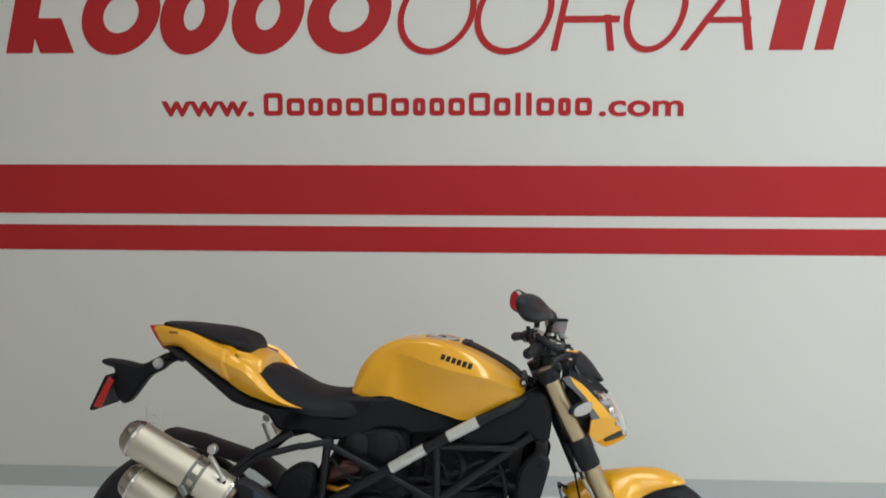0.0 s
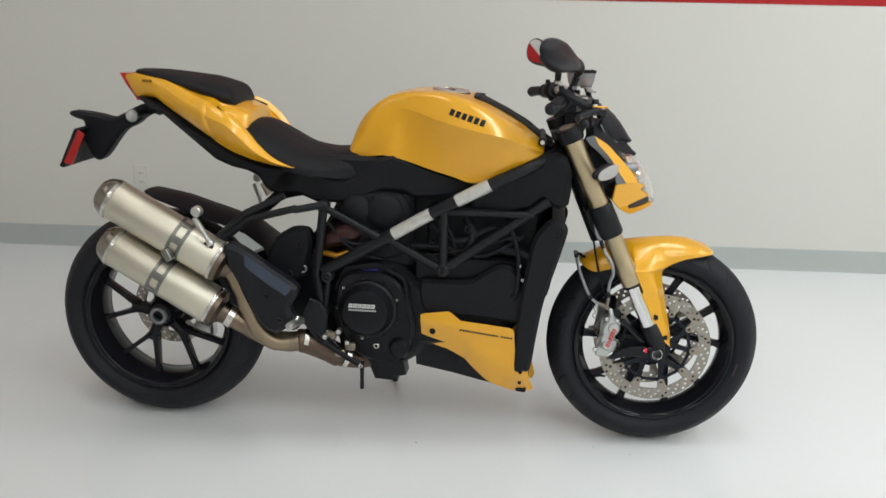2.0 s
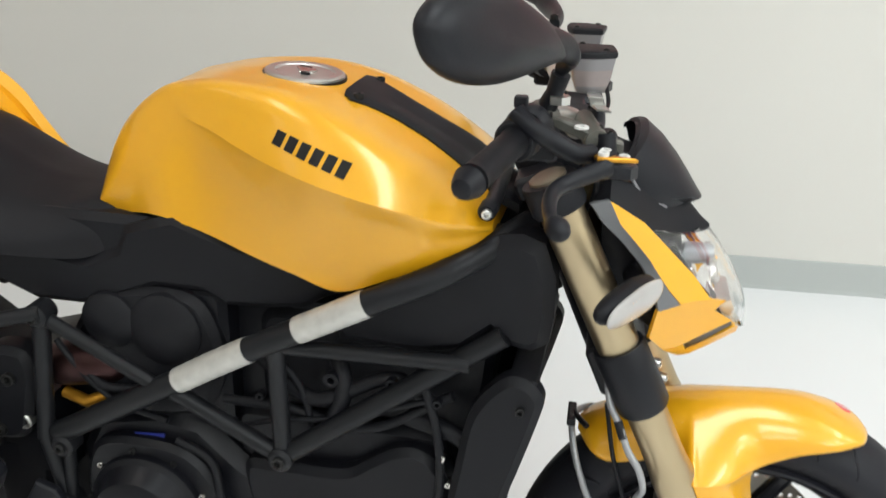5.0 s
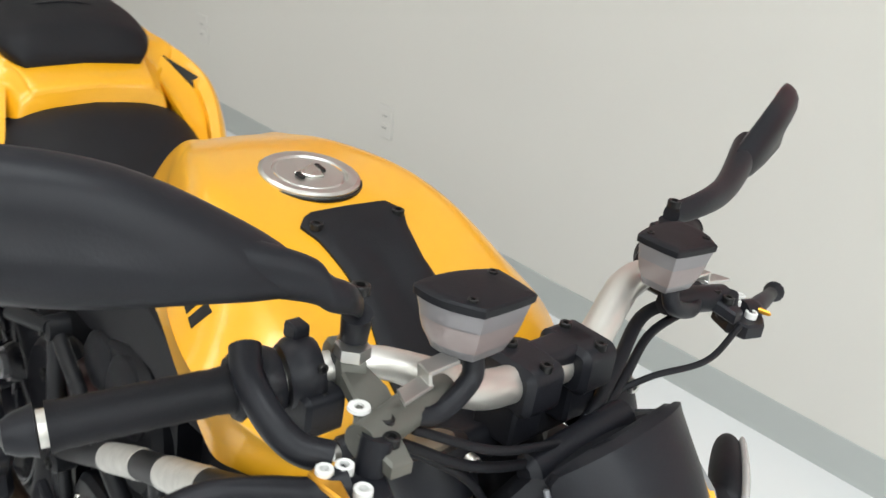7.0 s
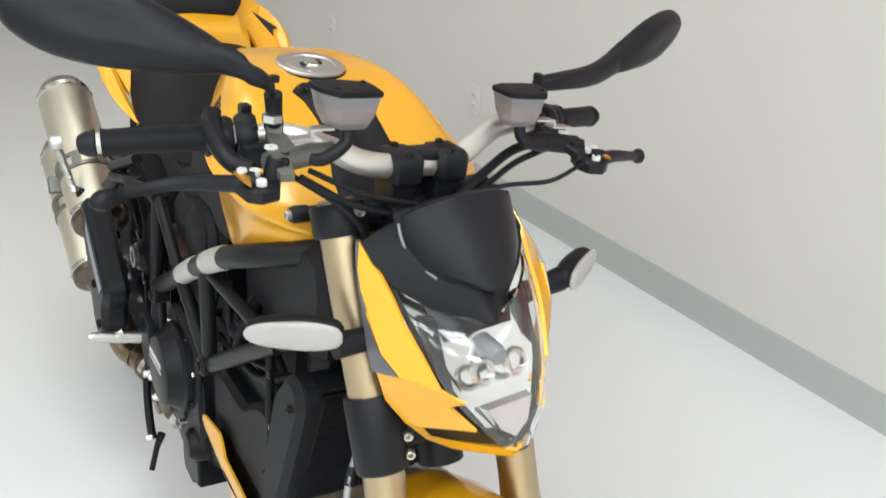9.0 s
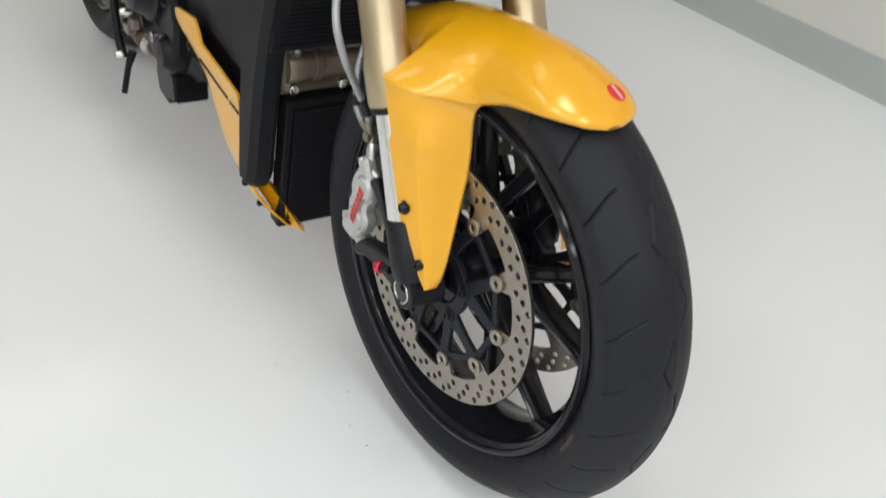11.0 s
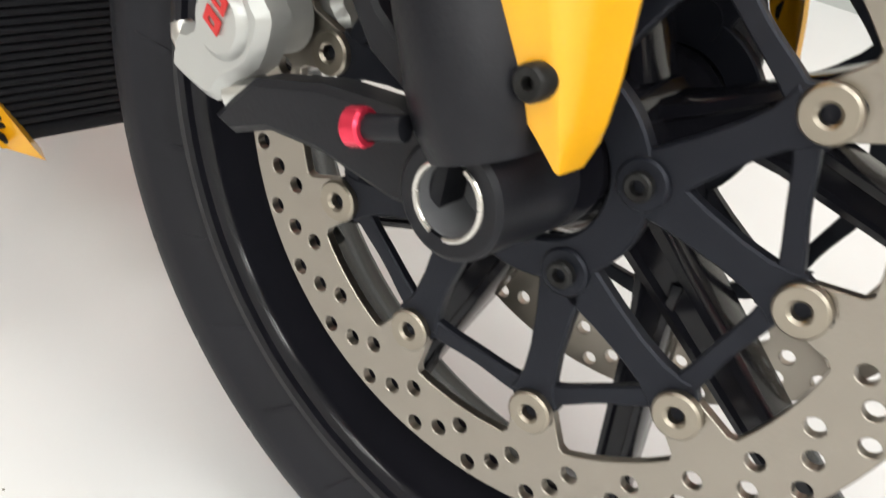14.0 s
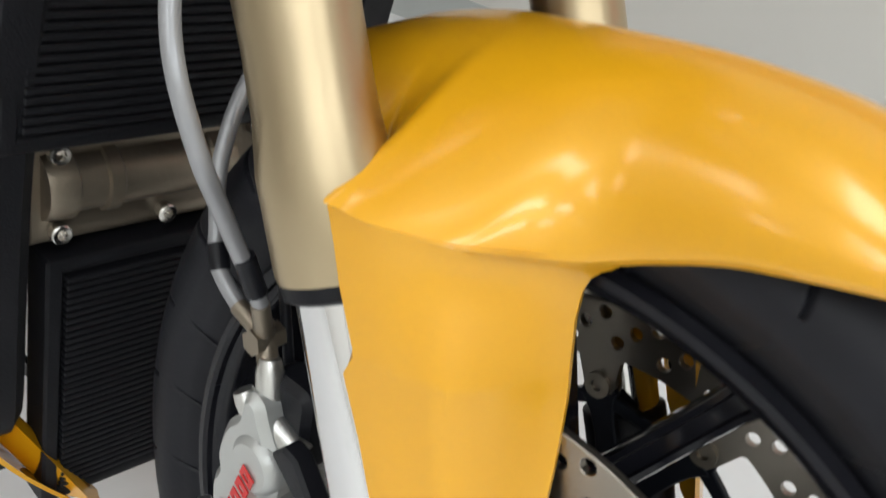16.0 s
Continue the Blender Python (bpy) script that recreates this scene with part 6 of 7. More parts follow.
lens_geo = loft([r + [(p[0] - 0.003, p[1] * 0.97, p[2] - 0.001) for p in r[::-1]] for r in rows])
headlight = part("headlight", loft([[(x, y, z) for y, z in crv([(-w, z0), (-w * 1.02, (z0 + z1) / 2), (-w * 0.8, z1), (0, z1 + 0.012), (w * 0.8, z1), (w * 1.02, (z0 + z1) / 2), (w, z0), (0, z0 - 0.01)], 32, True)] for x, w, z0, z1 in
     ((0.525, 0.070, 0.80, 0.905), (0.560, 0.074, 0.775, 0.885), (0.600, 0.066, 0.745, 0.865), (0.622, 0.055, 0.735, 0.840))]), BLACK, bike, "angular headlight with clear lens and yellow side panels")
lens = part("lens", lens_geo, LENS, headlight, "clear headlight lens", 50)
lens.visible_shadow = False
# faceted dish behind the lens
rimloop = [(x - 0.010, -y * 0.86, z * 0.94 + 0.048) for x, y, z in edge[::3]] + [(x - 0.010, y * 0.86, z * 0.94 + 0.048) for x, y, z in edge[::-3]]
mid = np.mean(np.array(rimloop), 0)
dish = []
for k, d in ((1.0, 0.0), (0.86, 0.012), (0.66, 0.026), (0.42, 0.036), (0.16, 0.040)):
    dish.append([(mid[0] + (p[0] - mid[0]) * k - d, p[1] * k, mid[2] + 0.010 * (1 - k) + (p[2] - mid[2]) * k) for p in rimloop])
part("reflector", loft(dish), CHROME, headlight, "faceted bright headlight reflector", 8)
part("bulb_shield", xf(lathe([(0, -0.018), (0.010, -0.017), (0.013, -0.008), (0.013, 0.02)], 24), at(0.648, 0, 0.824) @ Matrix.Rotation(radians(90), 4, "Z")), GREY, headlight)
part("lower_reflector", loft([[(0.690, -0.030, 0.778), (0.690, 0.030, 0.778), (0.702, 0.018, 0.755), (0.706, 0.0, 0.742), (0.702, -0.018, 0.755)], [(0.676, -0.034, 0.776), (0.676, 0.034, 0.776), (0.690, 0.018, 0.750), (0.694, 0.0, 0.738), (0.690, -0.018, 0.750)]]), ALU, headlight, "satin lower reflector plate")
for y in (-0.022, 0.022):
    part("lamp_ring", xf(lathe([(0.010, -0.004), (0.014, -0.005), (0.017, 0.0), (0.014, 0.004), (0.010, 0.004)], 28, True), at(0.664, y, 0.812) @ Matrix.Rotation(radians(90), 4, "Z") @ Matrix.Rotation(radians(-25), 4, "X")), STEEL, headlight, "bright lamp ring")
for s in (-1, 1):
    part("lamp_surround", loft([[(x - 0.006, s * y, z) for x, y, z in q] for q in (((0.616, 0.072, 0.868), (0.655, 0.069, 0.806), (0.680, 0.052, 0.772), (0.702, 0.022, 0.736), (0.694, 0.012, 0.746), (0.668, 0.038, 0.782), (0.646, 0.054, 0.812), (0.618, 0.054, 0.864)), ((0.606, 0.072, 0.866), (0.645, 0.069, 0.804), (0.670, 0.052, 0.770), (0.692, 0.022, 0.734), (0.684, 0.012, 0.744), (0.658, 0.038, 0.780), (0.636, 0.054, 0.810), (0.608, 0.054, 0.862)))]), BLACK, headlight, "black lamp surround")
    def skin(outer, t=0.004):
        a = [(x, s * y, z) for x, y, z in outer]
        return loft([a, [(p[0] - 0.003, p[1] - s * t, p[2]) for p in a]])
    part("side_fairing", join(
        skin([(0.530, 0.1065, 0.935), (0.5546, 0.1050, 0.920), (0.571, 0.1000, 0.908), (0.590, 0.0960, 0.888), (0.611, 0.0940, 0.866), (0.636, 0.086, 0.838), (0.662, 0.075, 0.800), (0.640, 0.092, 0.806), (0.624, 0.106, 0.808), (0.606, 0.120, 0.834), (0.580, 0.1245, 0.873), (0.5626, 0.1215, 0.892), (0.544, 0.1160, 0.910)]),
        skin([(0.597, 0.121, 0.806), (0.624, 0.106, 0.808), (0.640, 0.088, 0.806), (0.662, 0.073, 0.800), (0.682, 0.055, 0.790), (0.669, 0.068, 0.782), (0.695, 0.048, 0.758), (0.664, 0.066, 0.748), (0.636, 0.082, 0.738), (0.612, 0.090, 0.731), (0.592, 0.106, 0.757)]),
        skin([(0.612, 0.090, 0.731), (0.636, 0.082, 0.738), (0.640, 0.074, 0.726), (0.662, 0.048, 0.722), (0.690, 0.024, 0.724), (0.712, 0.004, 0.728), (0.710, 0.004, 0.716), (0.676, 0.026, 0.706), (0.648, 0.046, 0.701), (0.632, 0.072, 0.714)])), YELLOW, headlight, "yellow headlight side panel", 20)
    part("grey_trim", skin([(0.509, 0.1000, 0.926), (0.530, 0.1080, 0.936), (0.544, 0.1170, 0.911), (0.5626, 0.1225, 0.893), (0.580, 0.1255, 0.874), (0.605, 0.1215, 0.835), (0.623, 0.1075, 0.808), (0.598, 0.1270, 0.808), (0.589, 0.1290, 0.838), (0.572, 0.1250, 0.866), (0.549, 0.1180, 0.889), (0.524, 0.1080, 0.908)]), GREY, headlight, "grey headlight trim")
    part("chin_vent", skin([(0.636, 0.080, 0.737), (0.664, 0.064, 0.746), (0.692, 0.044, 0.756), (0.700, 0.022, 0.738), (0.704, 0.010, 0.730), (0.664, 0.046, 0.723), (0.642, 0.072, 0.726)], 0.012), INK, headlight)
# cowl and wind deflector
vis = []
for x, w, z, b in ((0.512, 0.096, 0.927, 0.020), (0.530, 0.1045, 0.935, 0.022), (0.5546, 0.1030, 0.920, 0.034), (0.567, 0.0970, 0.906, 0.042), (0.588, 0.0790, 0.889, 0.040), (0.605, 0.0560, 0.875, 0.038), (0.627, 0.0310, 0.866, 0.029), (0.645, 0.0140, 0.863, 0.012), (0.656, 0.004, 0.864, 0.002)):
    top = [(x, w * y, z + b * (1 - abs(y) ** 2.2)) for y in np.linspace(-1, 1, 21)]
    vis.append(top + [(p[0] - 0.002, p[1] * 0.97, p[2] - 0.004) for p in top[::-1]])
part("visor_base", loft(vis), MATT, headlight, "matt black headlight cowl", 40)
scr = []
for xe, w, ze, xc, zc, e in ((0.547, 0.0710, 0.965, 0.560, 0.984, 0.006), (0.551, 0.0725, 0.967, 0.570, 0.985, 0.008), (0.557, 0.0725, 0.952, 0.590, 0.969, 0.013), (0.567, 0.0705, 0.939, 0.609, 0.947, 0.016), (0.583, 0.0630, 0.926, 0.625, 0.924, 0.014), (0.598, 0.0510, 0.914, 0.637, 0.906, 0.011), (0.615, 0.0310, 0.904, 0.6425, 0.899, 0.008), (0.630, 0.0080, 0.897, 0.6415, 0.895, 0.004)):
    line = [(-1, e), (-0.985, e * 0.5), (-0.95, 0)] + [(y, 0) for y in np.linspace(-0.85, 0.85, 15)] + [(0.95, 0), (0.985, e * 0.5), (1, e)]
    top = [(xe + (xc - xe) * (1 - abs(y) ** 2.5), w * y, ze + (zc - ze) * (1 - abs(y) ** 2.5) - h) for y, h in line]
    top = [(p[0], p[1] * 1.04 + 0.0105, p[2]) for p in top]
    scr.append(top + [(p[0] - 0.006, 0.0105 + (p[1] - 0.0105) * 0.95, p[2] - 0.004) for p in top[::-1]])
deflector = part("wind_deflector", loft(scr), BLACK, headlight, "satin black wind deflector", 24)
# grey tubes draw the light caught along the deflector's step edge
for s in (-1, 1):
    part("deflector_edge_highlight", tube(crv([(x, 0.0105 + s * y, z) for x, y, z in ((0.548, 0.0765, 0.957), (0.556, 0.0770, 0.942), (0.567, 0.0740, 0.926), (0.582, 0.0665, 0.914), (0.597, 0.0540, 0.904))], 20), 0.0022, 8), GREY, deflector, "thin grey strip drawn as the lit step edge")
part("instrument", xf(block(0, 0, 0, 0.026, 0.120, 0.056, 0.012), at(0.528, 0.0, 0.936) @ Matrix.Rotation(radians(-25), 4, "Y")), BLACK, headlight, "black instrument housing")
part("side_bracket", block(0.464, 0.0925, 0.929, 0.030, 0.040, 0.044, 0.006), BLACK, headlight)
part("bracket_bolt", xf(bolt(0.006, 0.005), at(0.4815, 0.0996, 0.9300) @ Matrix.Rotation(radians(90), 4, "Z")), STEEL, headlight, "bright bracket bolt")
for s in (-1, 1):
    part("signal_stalk", tube([(0.570, s * 0.085, 0.830), (0.574, s * 0.125, 0.836), (0.572, s * 0.160, 0.838)], [0.017, 0.014, 0.016], 14), MATT, headlight)
    p, q = Vector((0.593, s * 0.160, 0.851 - s * 0.009)), Vector((0.533, s * 0.254, 0.848 - s * 0.014))
    rr = crv([(0, 0.006), (0.08, 0.014), (0.35, 0.0185), (0.72, 0.0155), (0.90, 0.0100), (0.96, 0.003)], 18)
    g = tube([p + (q - p) * t for t, r in rr], [r for t, r in rr], 24)
    n = (q - p).normalized().cross(Vector((0, 0, s)))
    n = n if n.x > 0 else -n
    flat = lambda k, off: ([tuple(Vector(v) + n * ((k - 1) * (Vector(v) - p - (q - p) * 0.5).dot(n) + off)) for v in g[0]], g[1])
    part("signal_lens", flat(0.34, 0.001), SIGNAL, headlight, "frosted clear turn signal lens", 60)
    part("signal_body", flat(0.95, -0.012), MATT, headlight, "black turn signal body", 60)
    for k in range(5):
        c0 = p + (q - p) * (0.40 + 0.05 * k) + n * 0.0052
        part("lens_rib", tube([c0 + Vector((0, 0, -0.010)), c0 + Vector((0, 0, 0.010))], 0.0011, 6), AMBER, headlight, "amber line inside the lens")
headlight.matrix_basis = at(0, -0.005, 0.87) @ Matrix.Rotation(radians(5.5), 4, "X") @ at(0, 0, -0.87) @ headlight.matrix_basis

# -- handlebar and controls --
def hb(s, x, y, z):
    """A place on the handlebar's right (-1) or left (1) half; the bar is turned and dips a little."""
    return Vector((x - 0.054 * s * y, s * y, z - 0.047 * s * y))


HB = [(0.384, 0.368, 1.001), (0.400, 0.320, 1.008), (0.420, 0.250, 1.015), (0.436, 0.200, 1.022), (0.450, 0.168, 1.024), (0.470, 0.135, 1.014), (0.480, 0.100, 0.999), (0.481, 0.060, 0.992), (0.481, 0.0, 0.991)]
HB_LEFT = [(x, y - 0.085 * max(0, y - 0.168), z + 0.010 * max(0, y - 0.168) / 0.2) for x, y, z in HB[:4]] + [(0.450, 0.168, 1.026), (0.4536, 0.140, 1.0286), (0.458, 0.110, 1.026), (0.4647, 0.0874, 1.018), (0.4716, 0.066, 1.008), (0.4774, 0.044, 0.998), (0.480, 0.020, 0.992), (0.481, 0.0, 0.991)]
bar_path = [tuple(hb(-1, *h)) for h in HB] + [tuple(hb(1, *h)) for h in HB_LEFT[-2::-1]]
bar = part("handlebar", tube(crv(bar_path, 90), [0.0112] * 20 + [0.0112 + 0.0033 * k / 6 for k in range(6)] + [0.0145] * 38 + [0.0145 - 0.0033 * k / 6 for k in range(6)] + [0.0112] * 20, 20), BAR, bike, "tapered satin aluminium handlebar", 60)
for y in (-0.043, 0.020):
    part("bar_clamp", block(0.480, y, 0.992, 0.054, 0.040, 0.040, 0.010), BLACK, bar, "black handlebar clamp")
    part("bar_riser", block(0.474, y, 0.962, 0.042, 0.034, 0.044, 0.006), BLACK, bar)
    for x in (0.464, 0.500):
        part("clamp_screw", xf(bolt(0.005, 0.004), at(x, y, 1.0115) @ Matrix.Rotation(radians(-90), 4, "X")), INK, bar)
part("clamp_bridge", block(0.478, 0, 1.002, 0.030, 0.060, 0.020, 0.006), BLACK, bar)


def on_bar(s, t):
    p = crv([tuple(hb(s, *h)) for h in (HB if s < 0 else HB_LEFT)[:6]], 101)
    return Vector(p[int(t * 100)])


def slab(s, pts, z0, z1, tilt=0.0, bevel=0.002):
    """A flat cast piece with an outline in x and y on one half of the bar."""
    g = plate([[(x, y) for x, y in pts]], z0, z1, bevel)
    return [tuple(hb(s, p[0], p[2], p[1] - tilt * (p[0] - 0.48))) for p in g[0]], g[1]


for s in (-1, 1):
    g = [on_bar(s, t) for t in np.linspace(0.02, 0.36, 16)]
    grip = part("grip", tube(g, [0.0142 + (0.0012 if k in (0, 15) else 0.0004 * (k % 2)) for k in range(16)], 24), MATT, bar, "black rubber grip", 60)
    part("grip_flange", tube([on_bar(s, 0.36), on_bar(s, 0.37), on_bar(s, 0.39)], [0.019, 0.0215, 0.018], 24), MATT, bar)
    e = on_bar(s, 0.0)
    out = (on_bar(s, 0.0) - on_bar(s, 0.1)).normalized()
    part("bar_end", tube([e + out * k for k in (0.020, 0.018, 0.011, 0.005, 0.001)], [0.004, 0.0095, 0.0130, 0.0142, 0.0158], 24), BLACK, bar, "black bar end weight")
    for t0, t1, r in ((0.405, 0.46, 0.0225), (0.475, 0.56, 0.0245)):
        part("switch_block", tube([on_bar(s, t) for t in (t0, t0 + 0.015, t1 - 0.015, t1)], [r * 0.86, r, r, r * 0.86], 24), BLACK, bar, "black switch block")
    c = on_bar(s, 0.52)
    part("switch_button", xf(block(0, 0, 0, 0.014, 0.012, 0.012, 0.003), Matrix.Translation(c + Vector((-0.010, 0, 0.026)))), BLACK, bar)
    part("switch_housing", xf(block(0, 0, 0, 0.036, 0.030, 0.030, 0.006), Matrix.Translation(c + Vector((0.012, 0, -0.016)))), BLACK, bar)
    for dx, dz in ((0.020, 0.014), (0.0245, -0.004)):
        part("housing_screw", xf(bolt(0.0035, 0.002), Matrix.Translation(c + Vector((dx, 0, dz))) @ Matrix.Rotation(radians(90), 4, "Z")), INK, bar)
    # master cylinder: bar clamp, cast plate and cylinder
    k = on_bar(s, 0.66)
    part("master_cylinder", slab(s, [(0.450, 0.184), (0.450, 0.204), (0.475, 0.210), (0.490, 0.223), (0.502, 0.223), (0.524, 0.219), (0.525, 0.203), (0.506, 0.198), (0.494, 0.187), (0.472, 0.181)], 1.010, 1.022, 0.28), CASTGREY if s < 0 else BLACK, bar, "cast aluminium master cylinder" if s < 0 else "black cast clutch cylinder")
    part("cylinder_clamp", tube([on_bar(s, t) for t in (0.60, 0.615, 0.70, 0.715)], [0.017, 0.0195, 0.0195, 0.017], 24), CASTGREY if s < 0 else BLACK, bar, "bright master cylinder clamp" if s < 0 else "")
    part("cylinder_barrel", tube([hb(s, 0.498, 0.222, 1.010), hb(s, 0.488, 0.170, 1.014), hb(s, 0.486, 0.140, 1.016)], [0.0125, 0.0125, 0.0105], 18), CASTGREY if s < 0 else BLACK, bar)
    for x, y, z in ((0.4985, 0.204, 1.0190), (0.5108, 0.2094, 1.0155)):
        part("cylinder_bolt", xf(bolt(0.0055, 0.004), Matrix.Translation(hb(s, x, y, z)) @ Matrix.Rotation(radians(-90), 4, "X")), INK, bar)
    part("cylinder_badge", xf(lathe([(0.0032, -0.0012), (0.0070, -0.0012), (0.0074, 0.001), (0.0032, 0.001)], 24, True), Matrix.Translation(hb(s, 0.4815, 0.212, 1.0222)) @ Matrix.Rotation(radians(-90), 4, "X")), WHITE, bar, "small white round mark")
    part("pot_bracket", join(slab(s, [(0.496, 0.196), (0.510, 0.202), (0.504, 0.172), (0.490, 0.168)], 1.036, 1.039, 0.0, 0.0005), slab(s, [(0.488, 0.172), (0.502, 0.176), (0.500, 0.146), (0.486, 0.144)], 1.044, 1.047, 0.0, 0.0005)), ALU, bar, "bright bent reservoir bracket")
    part("bracket_web", loft([[hb(s, x, y, z) for x, y, z in ((0.490, 0.170, 1.0365), (0.504, 0.173, 1.0365), (0.502, 0.173, 1.046), (0.488, 0.170, 1.046))], [hb(s, x, y, z) for x, y, z in ((0.490, 0.173, 1.0365), (0.504, 0.176, 1.0365), (0.502, 0.176, 1.046), (0.488, 0.173, 1.046))]]), ALU, bar)
    # lever, its perch, screws and gold adjuster
    lev = [hb(s, x, y, z) for x, y, z in (((0.510, 0.240, 0.996), (0.502, 0.258, 0.992), (0.480, 0.276, 0.986), (0.460, 0.298, 0.980), (0.454, 0.325, 0.976), (0.456, 0.362, 0.971), (0.467, 0.396, 0.9675)) if s < 0 else ((0.512, 0.240, 0.997), (0.516, 0.260, 0.996), (0.512, 0.282, 0.996), (0.508, 0.303, 0.994), (0.503, 0.323, 0.991), (0.498, 0.344, 0.988), (0.496, 0.357, 0.9866)))]
    part("lever", tube(crv(lev, 34), [0.012] * 6 + [0.0095 - 0.003 * k / 20 for k in range(21)] + [0.0062, 0.0068, 0.0085, 0.0105, 0.0110, 0.009, 0.004], 14), BLACK, bar, "black control lever with ball end", 60)
    part("lever_perch", slab(s, [(0.494, 0.222), (0.498, 0.250), (0.510, 0.262), (0.530, 0.258), (0.538, 0.244), (0.532, 0.222), (0.515, 0.214)], 0.986, 1.001, 0.1), BLACK, bar, "black lever perch")
    part("perch_post", tube([hb(s, 0.508, 0.222, 0.996), hb(s, 0.506, 0.216, 1.018)], 0.010, 14), BLACK, bar)
    for x, y, z in ((0.5055, 0.240, 1.0040), (0.5238, 0.240, 0.9995)):
        part("bright_screw", xf(bolt(0.0058, 0.004), Matrix.Translation(hb(s, x, y, z)) @ Matrix.Rotation(radians(-90), 4, "X")), WHITE, bar, "bright screw")
    part("lever_adjuster", slab(s, [(0.494, 0.250), (0.497, 0.260), (0.506, 0.261), (0.528, 0.258), (0.536, 0.256), (0.526, 0.252), (0.508, 0.246), (0.498, 0.245)], 0.9995, 1.0045, 0.0, 0.0012), ORANGE, bar, "gold lever adjuster")
    part("adjuster_screw", xf(bolt(0.0055, 0.003), Matrix.Translation(hb(s, 0.503, 0.253, 1.0055)) @ Matrix.Rotation(radians(-90), 4, "X")), WHITE, bar, "bright screw")
    # brake and clutch fluid pots
    P0 = hb(s, 0.490, 0.128 if s < 0 else 0.121, 0)
    top = 1.0965 if s < 0 else 1.0800
    o = lambda k: crv([(k * a, k * b) for a, b in ((-0.025, 0.000), (-0.023, 0.032), (-0.014, 0.037), (0.004, 0.034), (0.023, 0.021), (0.025, 0.014), (0.022, -0.026), (0.017, -0.032), (-0.010, -0.034), (-0.018, -0.030))], 60, True)
    ring_at = lambda k, h: [(P0.x + a, P0.y + s * b, top + h - 0.047 * s * b) for a, b in o(k)]
    pot = part("fluid_reservoir", loft([ring_at(k, h) for k, h in ((0.50, -0.046), (0.62, -0.044), (0.80, -0.030), (0.96, -0.008), (0.97, -0.006))]), CLOUDY, bar, "milky plastic fluid reservoir", 50)
    part("reservoir_lid", loft([ring_at(k, h) for k, h in ((0.96, -0.0075), (1.02, -0.0065), (1.03, -0.0015), (0.97, 0.0), (0.80, 0.0008))]), MATT, bar, "black reservoir lid", 30)
    part("fluid", loft([ring_at(k, h) for k, h in ((0.64, -0.042), (0.81, -0.030), (0.885, -0.020))], True, False), FLUID, bar, "dark fluid showing through the pot", 50)
    for a, b in ((0.014, 0.020), (-0.012, -0.024)):
        part("lid_screw", xf(bolt(0.0034, 0.0016), at(P0.x + a, P0.y + s * b, top + 0.0008 - 0.047 * s * b) @ Matrix.Rotation(radians(-90), 4, "X")), INK, bar)
    part("reservoir_hose", tube(crv([(P0.x + 0.004, P0.y, top - 0.044), (P0.x + 0.010, P0.y + s * 0.004, top - 0.062), tuple(hb(s, 0.500, 0.160, 1.012)), tuple(hb(s, 0.492, 0.180, 1.016))], 24), 0.0075, 12), BLACK, bar, "black reservoir hose", 60)
    # mirrors
    b0 = hb(s, 0.4576 if s < 0 else 0.447, 0.2015 if s < 0 else 0.181, 1.0728)
    part("mirror_mount", tube([on_bar(s, 0.655), on_bar(s, 0.655) * 0.4 + b0 * 0.6 + Vector((0.002, 0, 0)), b0], [0.012, 0.0090, 0.0100], 16), BLACK, bar, "black mirror mount")
    part("mirror_nut", tube([b0 + Vector((0, 0, -0.030)), b0 + Vector((0, 0, -0.022))], 0.0115, 6), ALU, bar, "bright mirror lock nut")
    mir = tagged(new("mirror"), "black teardrop mirror on a flat stalk")
    mir.parent = bike
    if s < 0:
        J, E, V = Vector((0.4635, -0.240, 1.112)), Vector((0.3735, -0.454, 1.128)), Vector((0, 0, 1))
    else:
        J, E, V = Vector((0.408, 0.316, 1.082)), Vector((0.338, 0.506, 1.103)), Vector((0.55, 0, 1))
    U = (E - J).normalized()
    V = (V - U * V.dot(U)).normalized()
    N = U.cross(V)
    N = N if N.x > 0 else -N
    shape = crv([(0.0, -0.006), (0.04, -0.014), (0.09, -0.019), (0.13, -0.013), (0.158, 0.006), (0.168, 0.028), (0.166, 0.044), (0.150, 0.058), (0.118, 0.066), (0.075, 0.060), (0.034, 0.038), (0.004, 0.014)], 56, True)
    shape = shape * np.array([1.38, 0.94]) if s < 0 else shape * np.array([1.20, 0.92])
    mu = shape.mean(0)
    def leaf(k, w):
        return [J + U * (mu[0] + (u - mu[0]) * k) + V * (mu[1] + (v - mu[1]) * k) + N * (w - 0.10 * (v - mu[1])) for u, v in shape]
    part("mirror_shell", loft([leaf(k, w) for k, w in ((0.94, -0.008), (0.985, -0.006), (1.0, -0.001), (0.985, 0.006), (0.90, 0.014), (0.72, 0.020), (0.45, 0.024), (0.15, 0.0255))]), BLACK, mir, "satin black mirror shell", 50)
    part("mirror_glass", loft([leaf(k, w) for k, w in ((0.86, -0.0088), (0.86, -0.0075))]), MIRROR, mir, "mirror glass")
    st = crv([tuple(b0 + Vector((0, 0, 0.006))), tuple(b0 * 0.72 + J * 0.28 + N * 0.012 + Vector((0, 0, 0.010))), tuple(b0 * 0.35 + J * 0.65 + N * 0.014 + Vector((0, 0, 0.006))), tuple(J + N * 0.008 + Vector((0, 0, 0.004))), tuple(J + U * 0.050 + N * 0.006 + Vector((0, 0, 0.012)))], 18)
    D = (J - b0).normalized()
    F = Vector((D.y, -D.x, 0)).normalized()
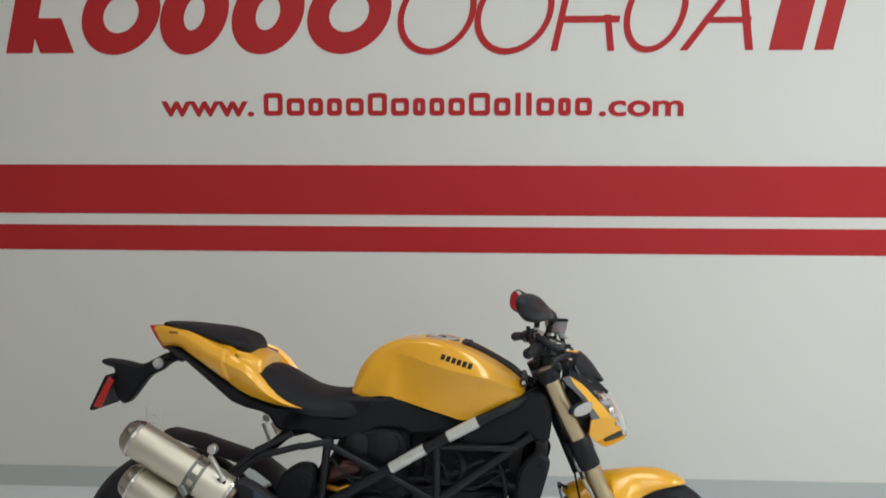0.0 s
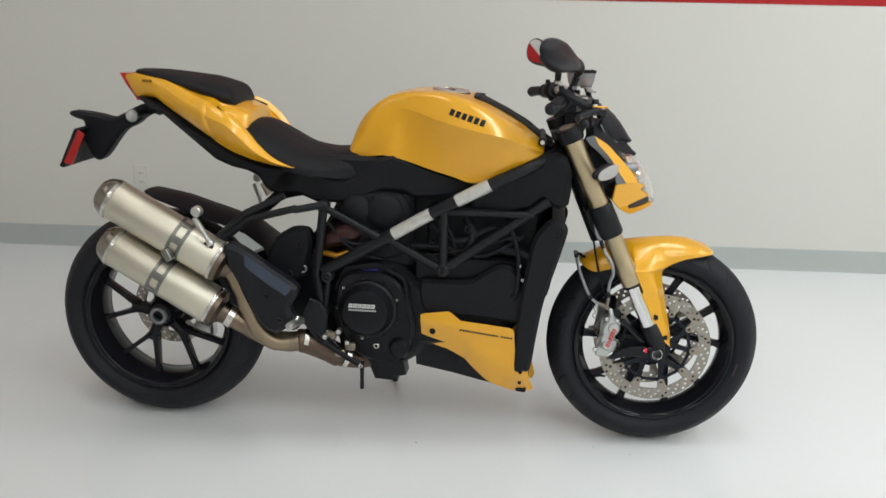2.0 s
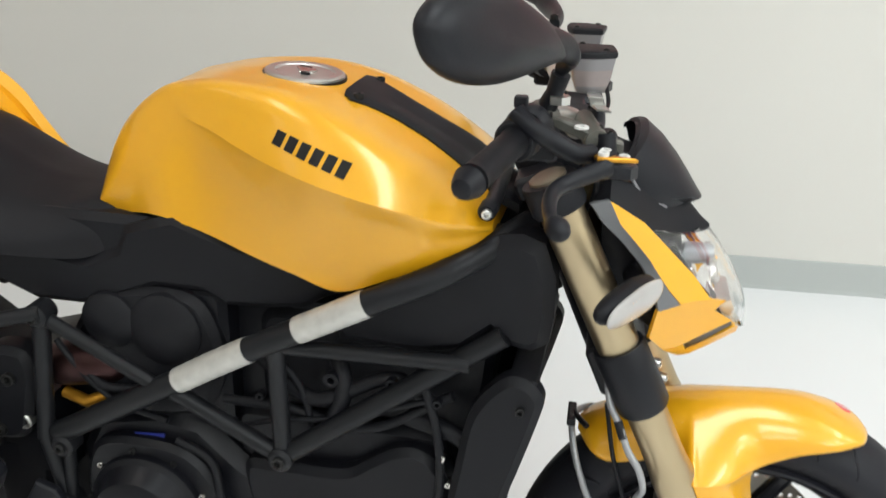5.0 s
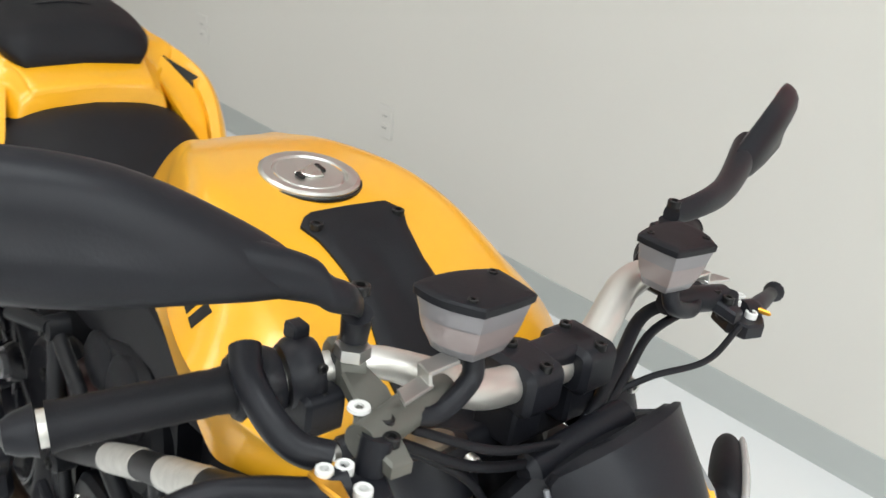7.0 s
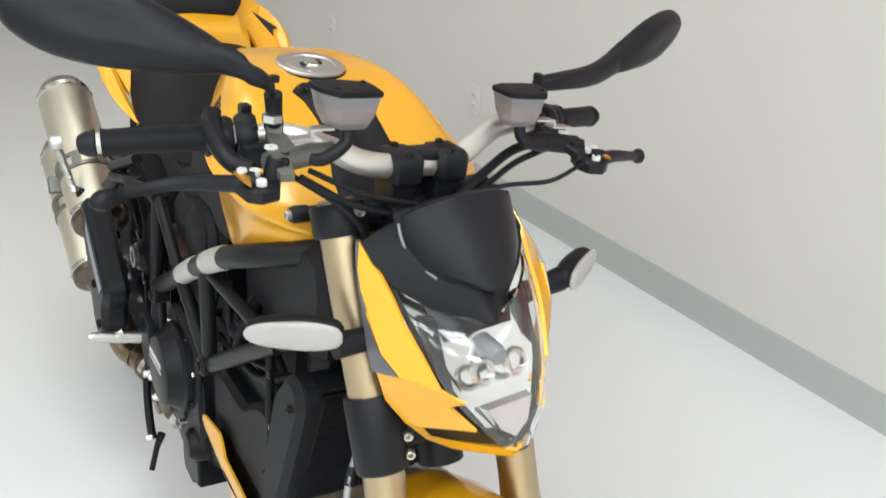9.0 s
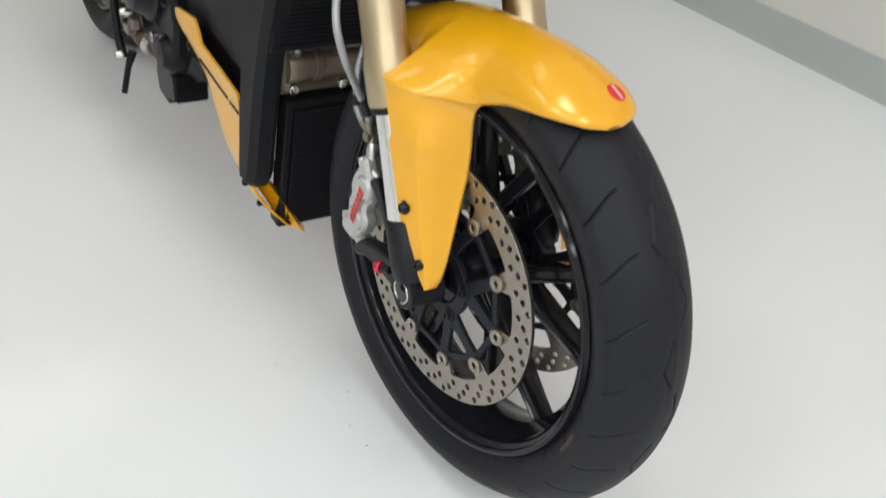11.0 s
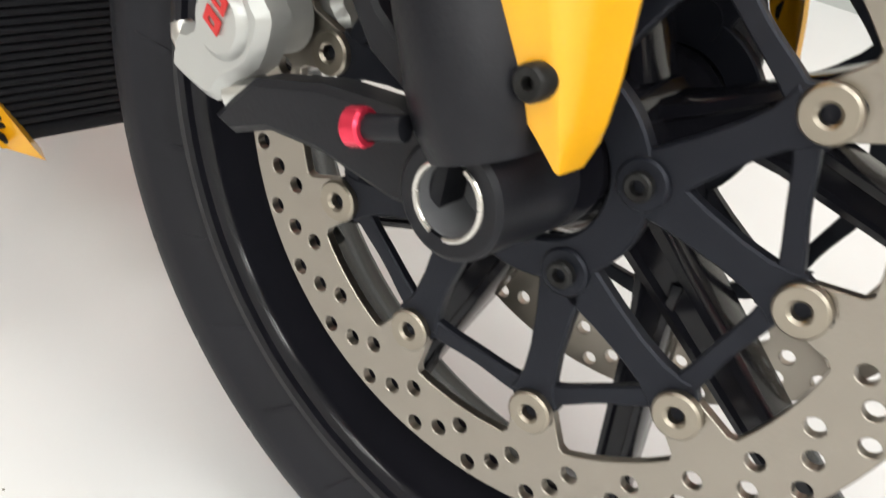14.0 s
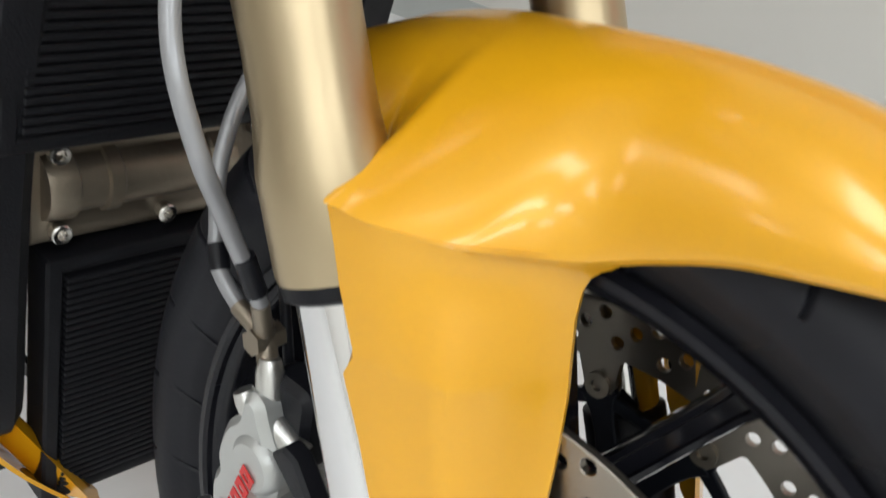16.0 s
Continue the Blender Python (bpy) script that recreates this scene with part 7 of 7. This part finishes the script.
    part("mirror_stalk", loft([[Vector(p) + F * (a * w * 0.75) + Vector((0, 0, b * w)) for a, b in [(math.cos(v), math.sin(v)) for v in np.linspace(0, 2 * math.pi, 17)[:-1]]] for p, w in zip(st, np.interp(np.linspace(0, 1, 18), [0, 0.15, 0.5, 0.8, 1], [0.009, 0.0095, 0.0115, 0.0150, 0.019] if s < 0 else [0.0105, 0.0120, 0.0150, 0.0185, 0.0200]))]), BLACK, mir, "flat black mirror stalk", 60)
    part("stalk_bolt", xf(bolt(0.0062, 0.004), Matrix.Translation(b0 + Vector((0, 0, 0.016))) @ Matrix.Rotation(radians(-90), 4, "X")), INK, mir)
part("throttle_sleeve", tube(crv([tuple(hb(-1, *q)) for q in ((0.4163, 0.254, 1.042), (0.431, 0.260, 1.030), (0.456, 0.2605, 1.016), (0.4763, 0.253, 1.005), (0.492, 0.238, 1.002))], 28), 0.0100, 12), BLACK, bar, "curved black throttle cable sleeve", 60)
for pts, r in (([(0.50, -0.17, 1.005), (0.52, -0.11, 0.978), (0.522, -0.04, 0.958), (0.51, 0.01, 0.935)], 0.0034), ([(0.500, -0.18, 0.998), (0.515, -0.12, 0.965), (0.518, -0.05, 0.944), (0.50, 0.0, 0.925)], 0.0040), ([(0.478, 0.172, 1.006), (0.462, 0.135, 0.990), (0.488, 0.070, 0.970), (0.508, 0.010, 0.945), (0.50, -0.03, 0.92)], 0.0062), ([(0.484, 0.180, 1.000), (0.474, 0.135, 0.978), (0.494, 0.075, 0.958), (0.506, 0.020, 0.935), (0.50, -0.02, 0.91)], 0.0042),
               ([(0.49, -0.19, 1.00), (0.510, -0.13, 0.960), (0.512, -0.10, 0.925), (0.50, -0.08, 0.89)], 0.0034), ([(0.515, 0.215, 0.985), (0.520, 0.16, 0.968), (0.505, 0.10, 0.962), (0.49, 0.05, 0.945)], 0.003)):
    part("control_cable", tube(crv(pts, 24), r, 10), MATT, bar, "black control cable", 60)
part("ignition_lock", xf(lathe([(0, -0.03), (0.016, -0.03), (0.018, -0.026), (0.018, 0.02), (0, 0.02)], 24), at(0.440, 0, 0.955) @ Matrix.Rotation(radians(-90), 4, "X")), BLACK, bar, "black ignition lock")
part("steering_damper", join(tube([(0.400, -0.11, 0.905), (0.392, 0.09, 0.905)], 0.010, 14), xf(lathe([(0, -0.012), (0.009, -0.012), (0.011, -0.008), (0.011, 0.01), (0, 0.01)], 18), at(0.398, -0.118, 0.905))), BLACK, bike, "black steering damper with bright end")
part("damper_bolt", xf(bolt(0.006, 0.005), at(0.399, -0.132, 0.905)), ALU, bike, "bright damper bolt")

# the body stands a little askew of the steered front end
ASKEW = at(0.2, 0, 0) @ Matrix.Rotation(radians(-2.5), 4, "Z") @ at(-0.2, 0, 0)
STEERED = ("front_wheel", "front_fork", "front_fender", "front_caliper", "headlight", "handlebar", "mirror")
TURNED = at(FW.x - 0.0005, FW.y + 0.004, FW.z + 0.0075) @ Matrix.Rotation(radians(3.0), 4, "Z") @ turn_y(-4.8) @ at(-FW.x, -FW.y, -FW.z)
front_wheel.matrix_basis = TURNED @ front_wheel.matrix_basis
for ob in bike.children:
    if not ob.name.split(".")[0] in STEERED:
        ob.matrix_basis = ASKEW @ ob.matrix_basis
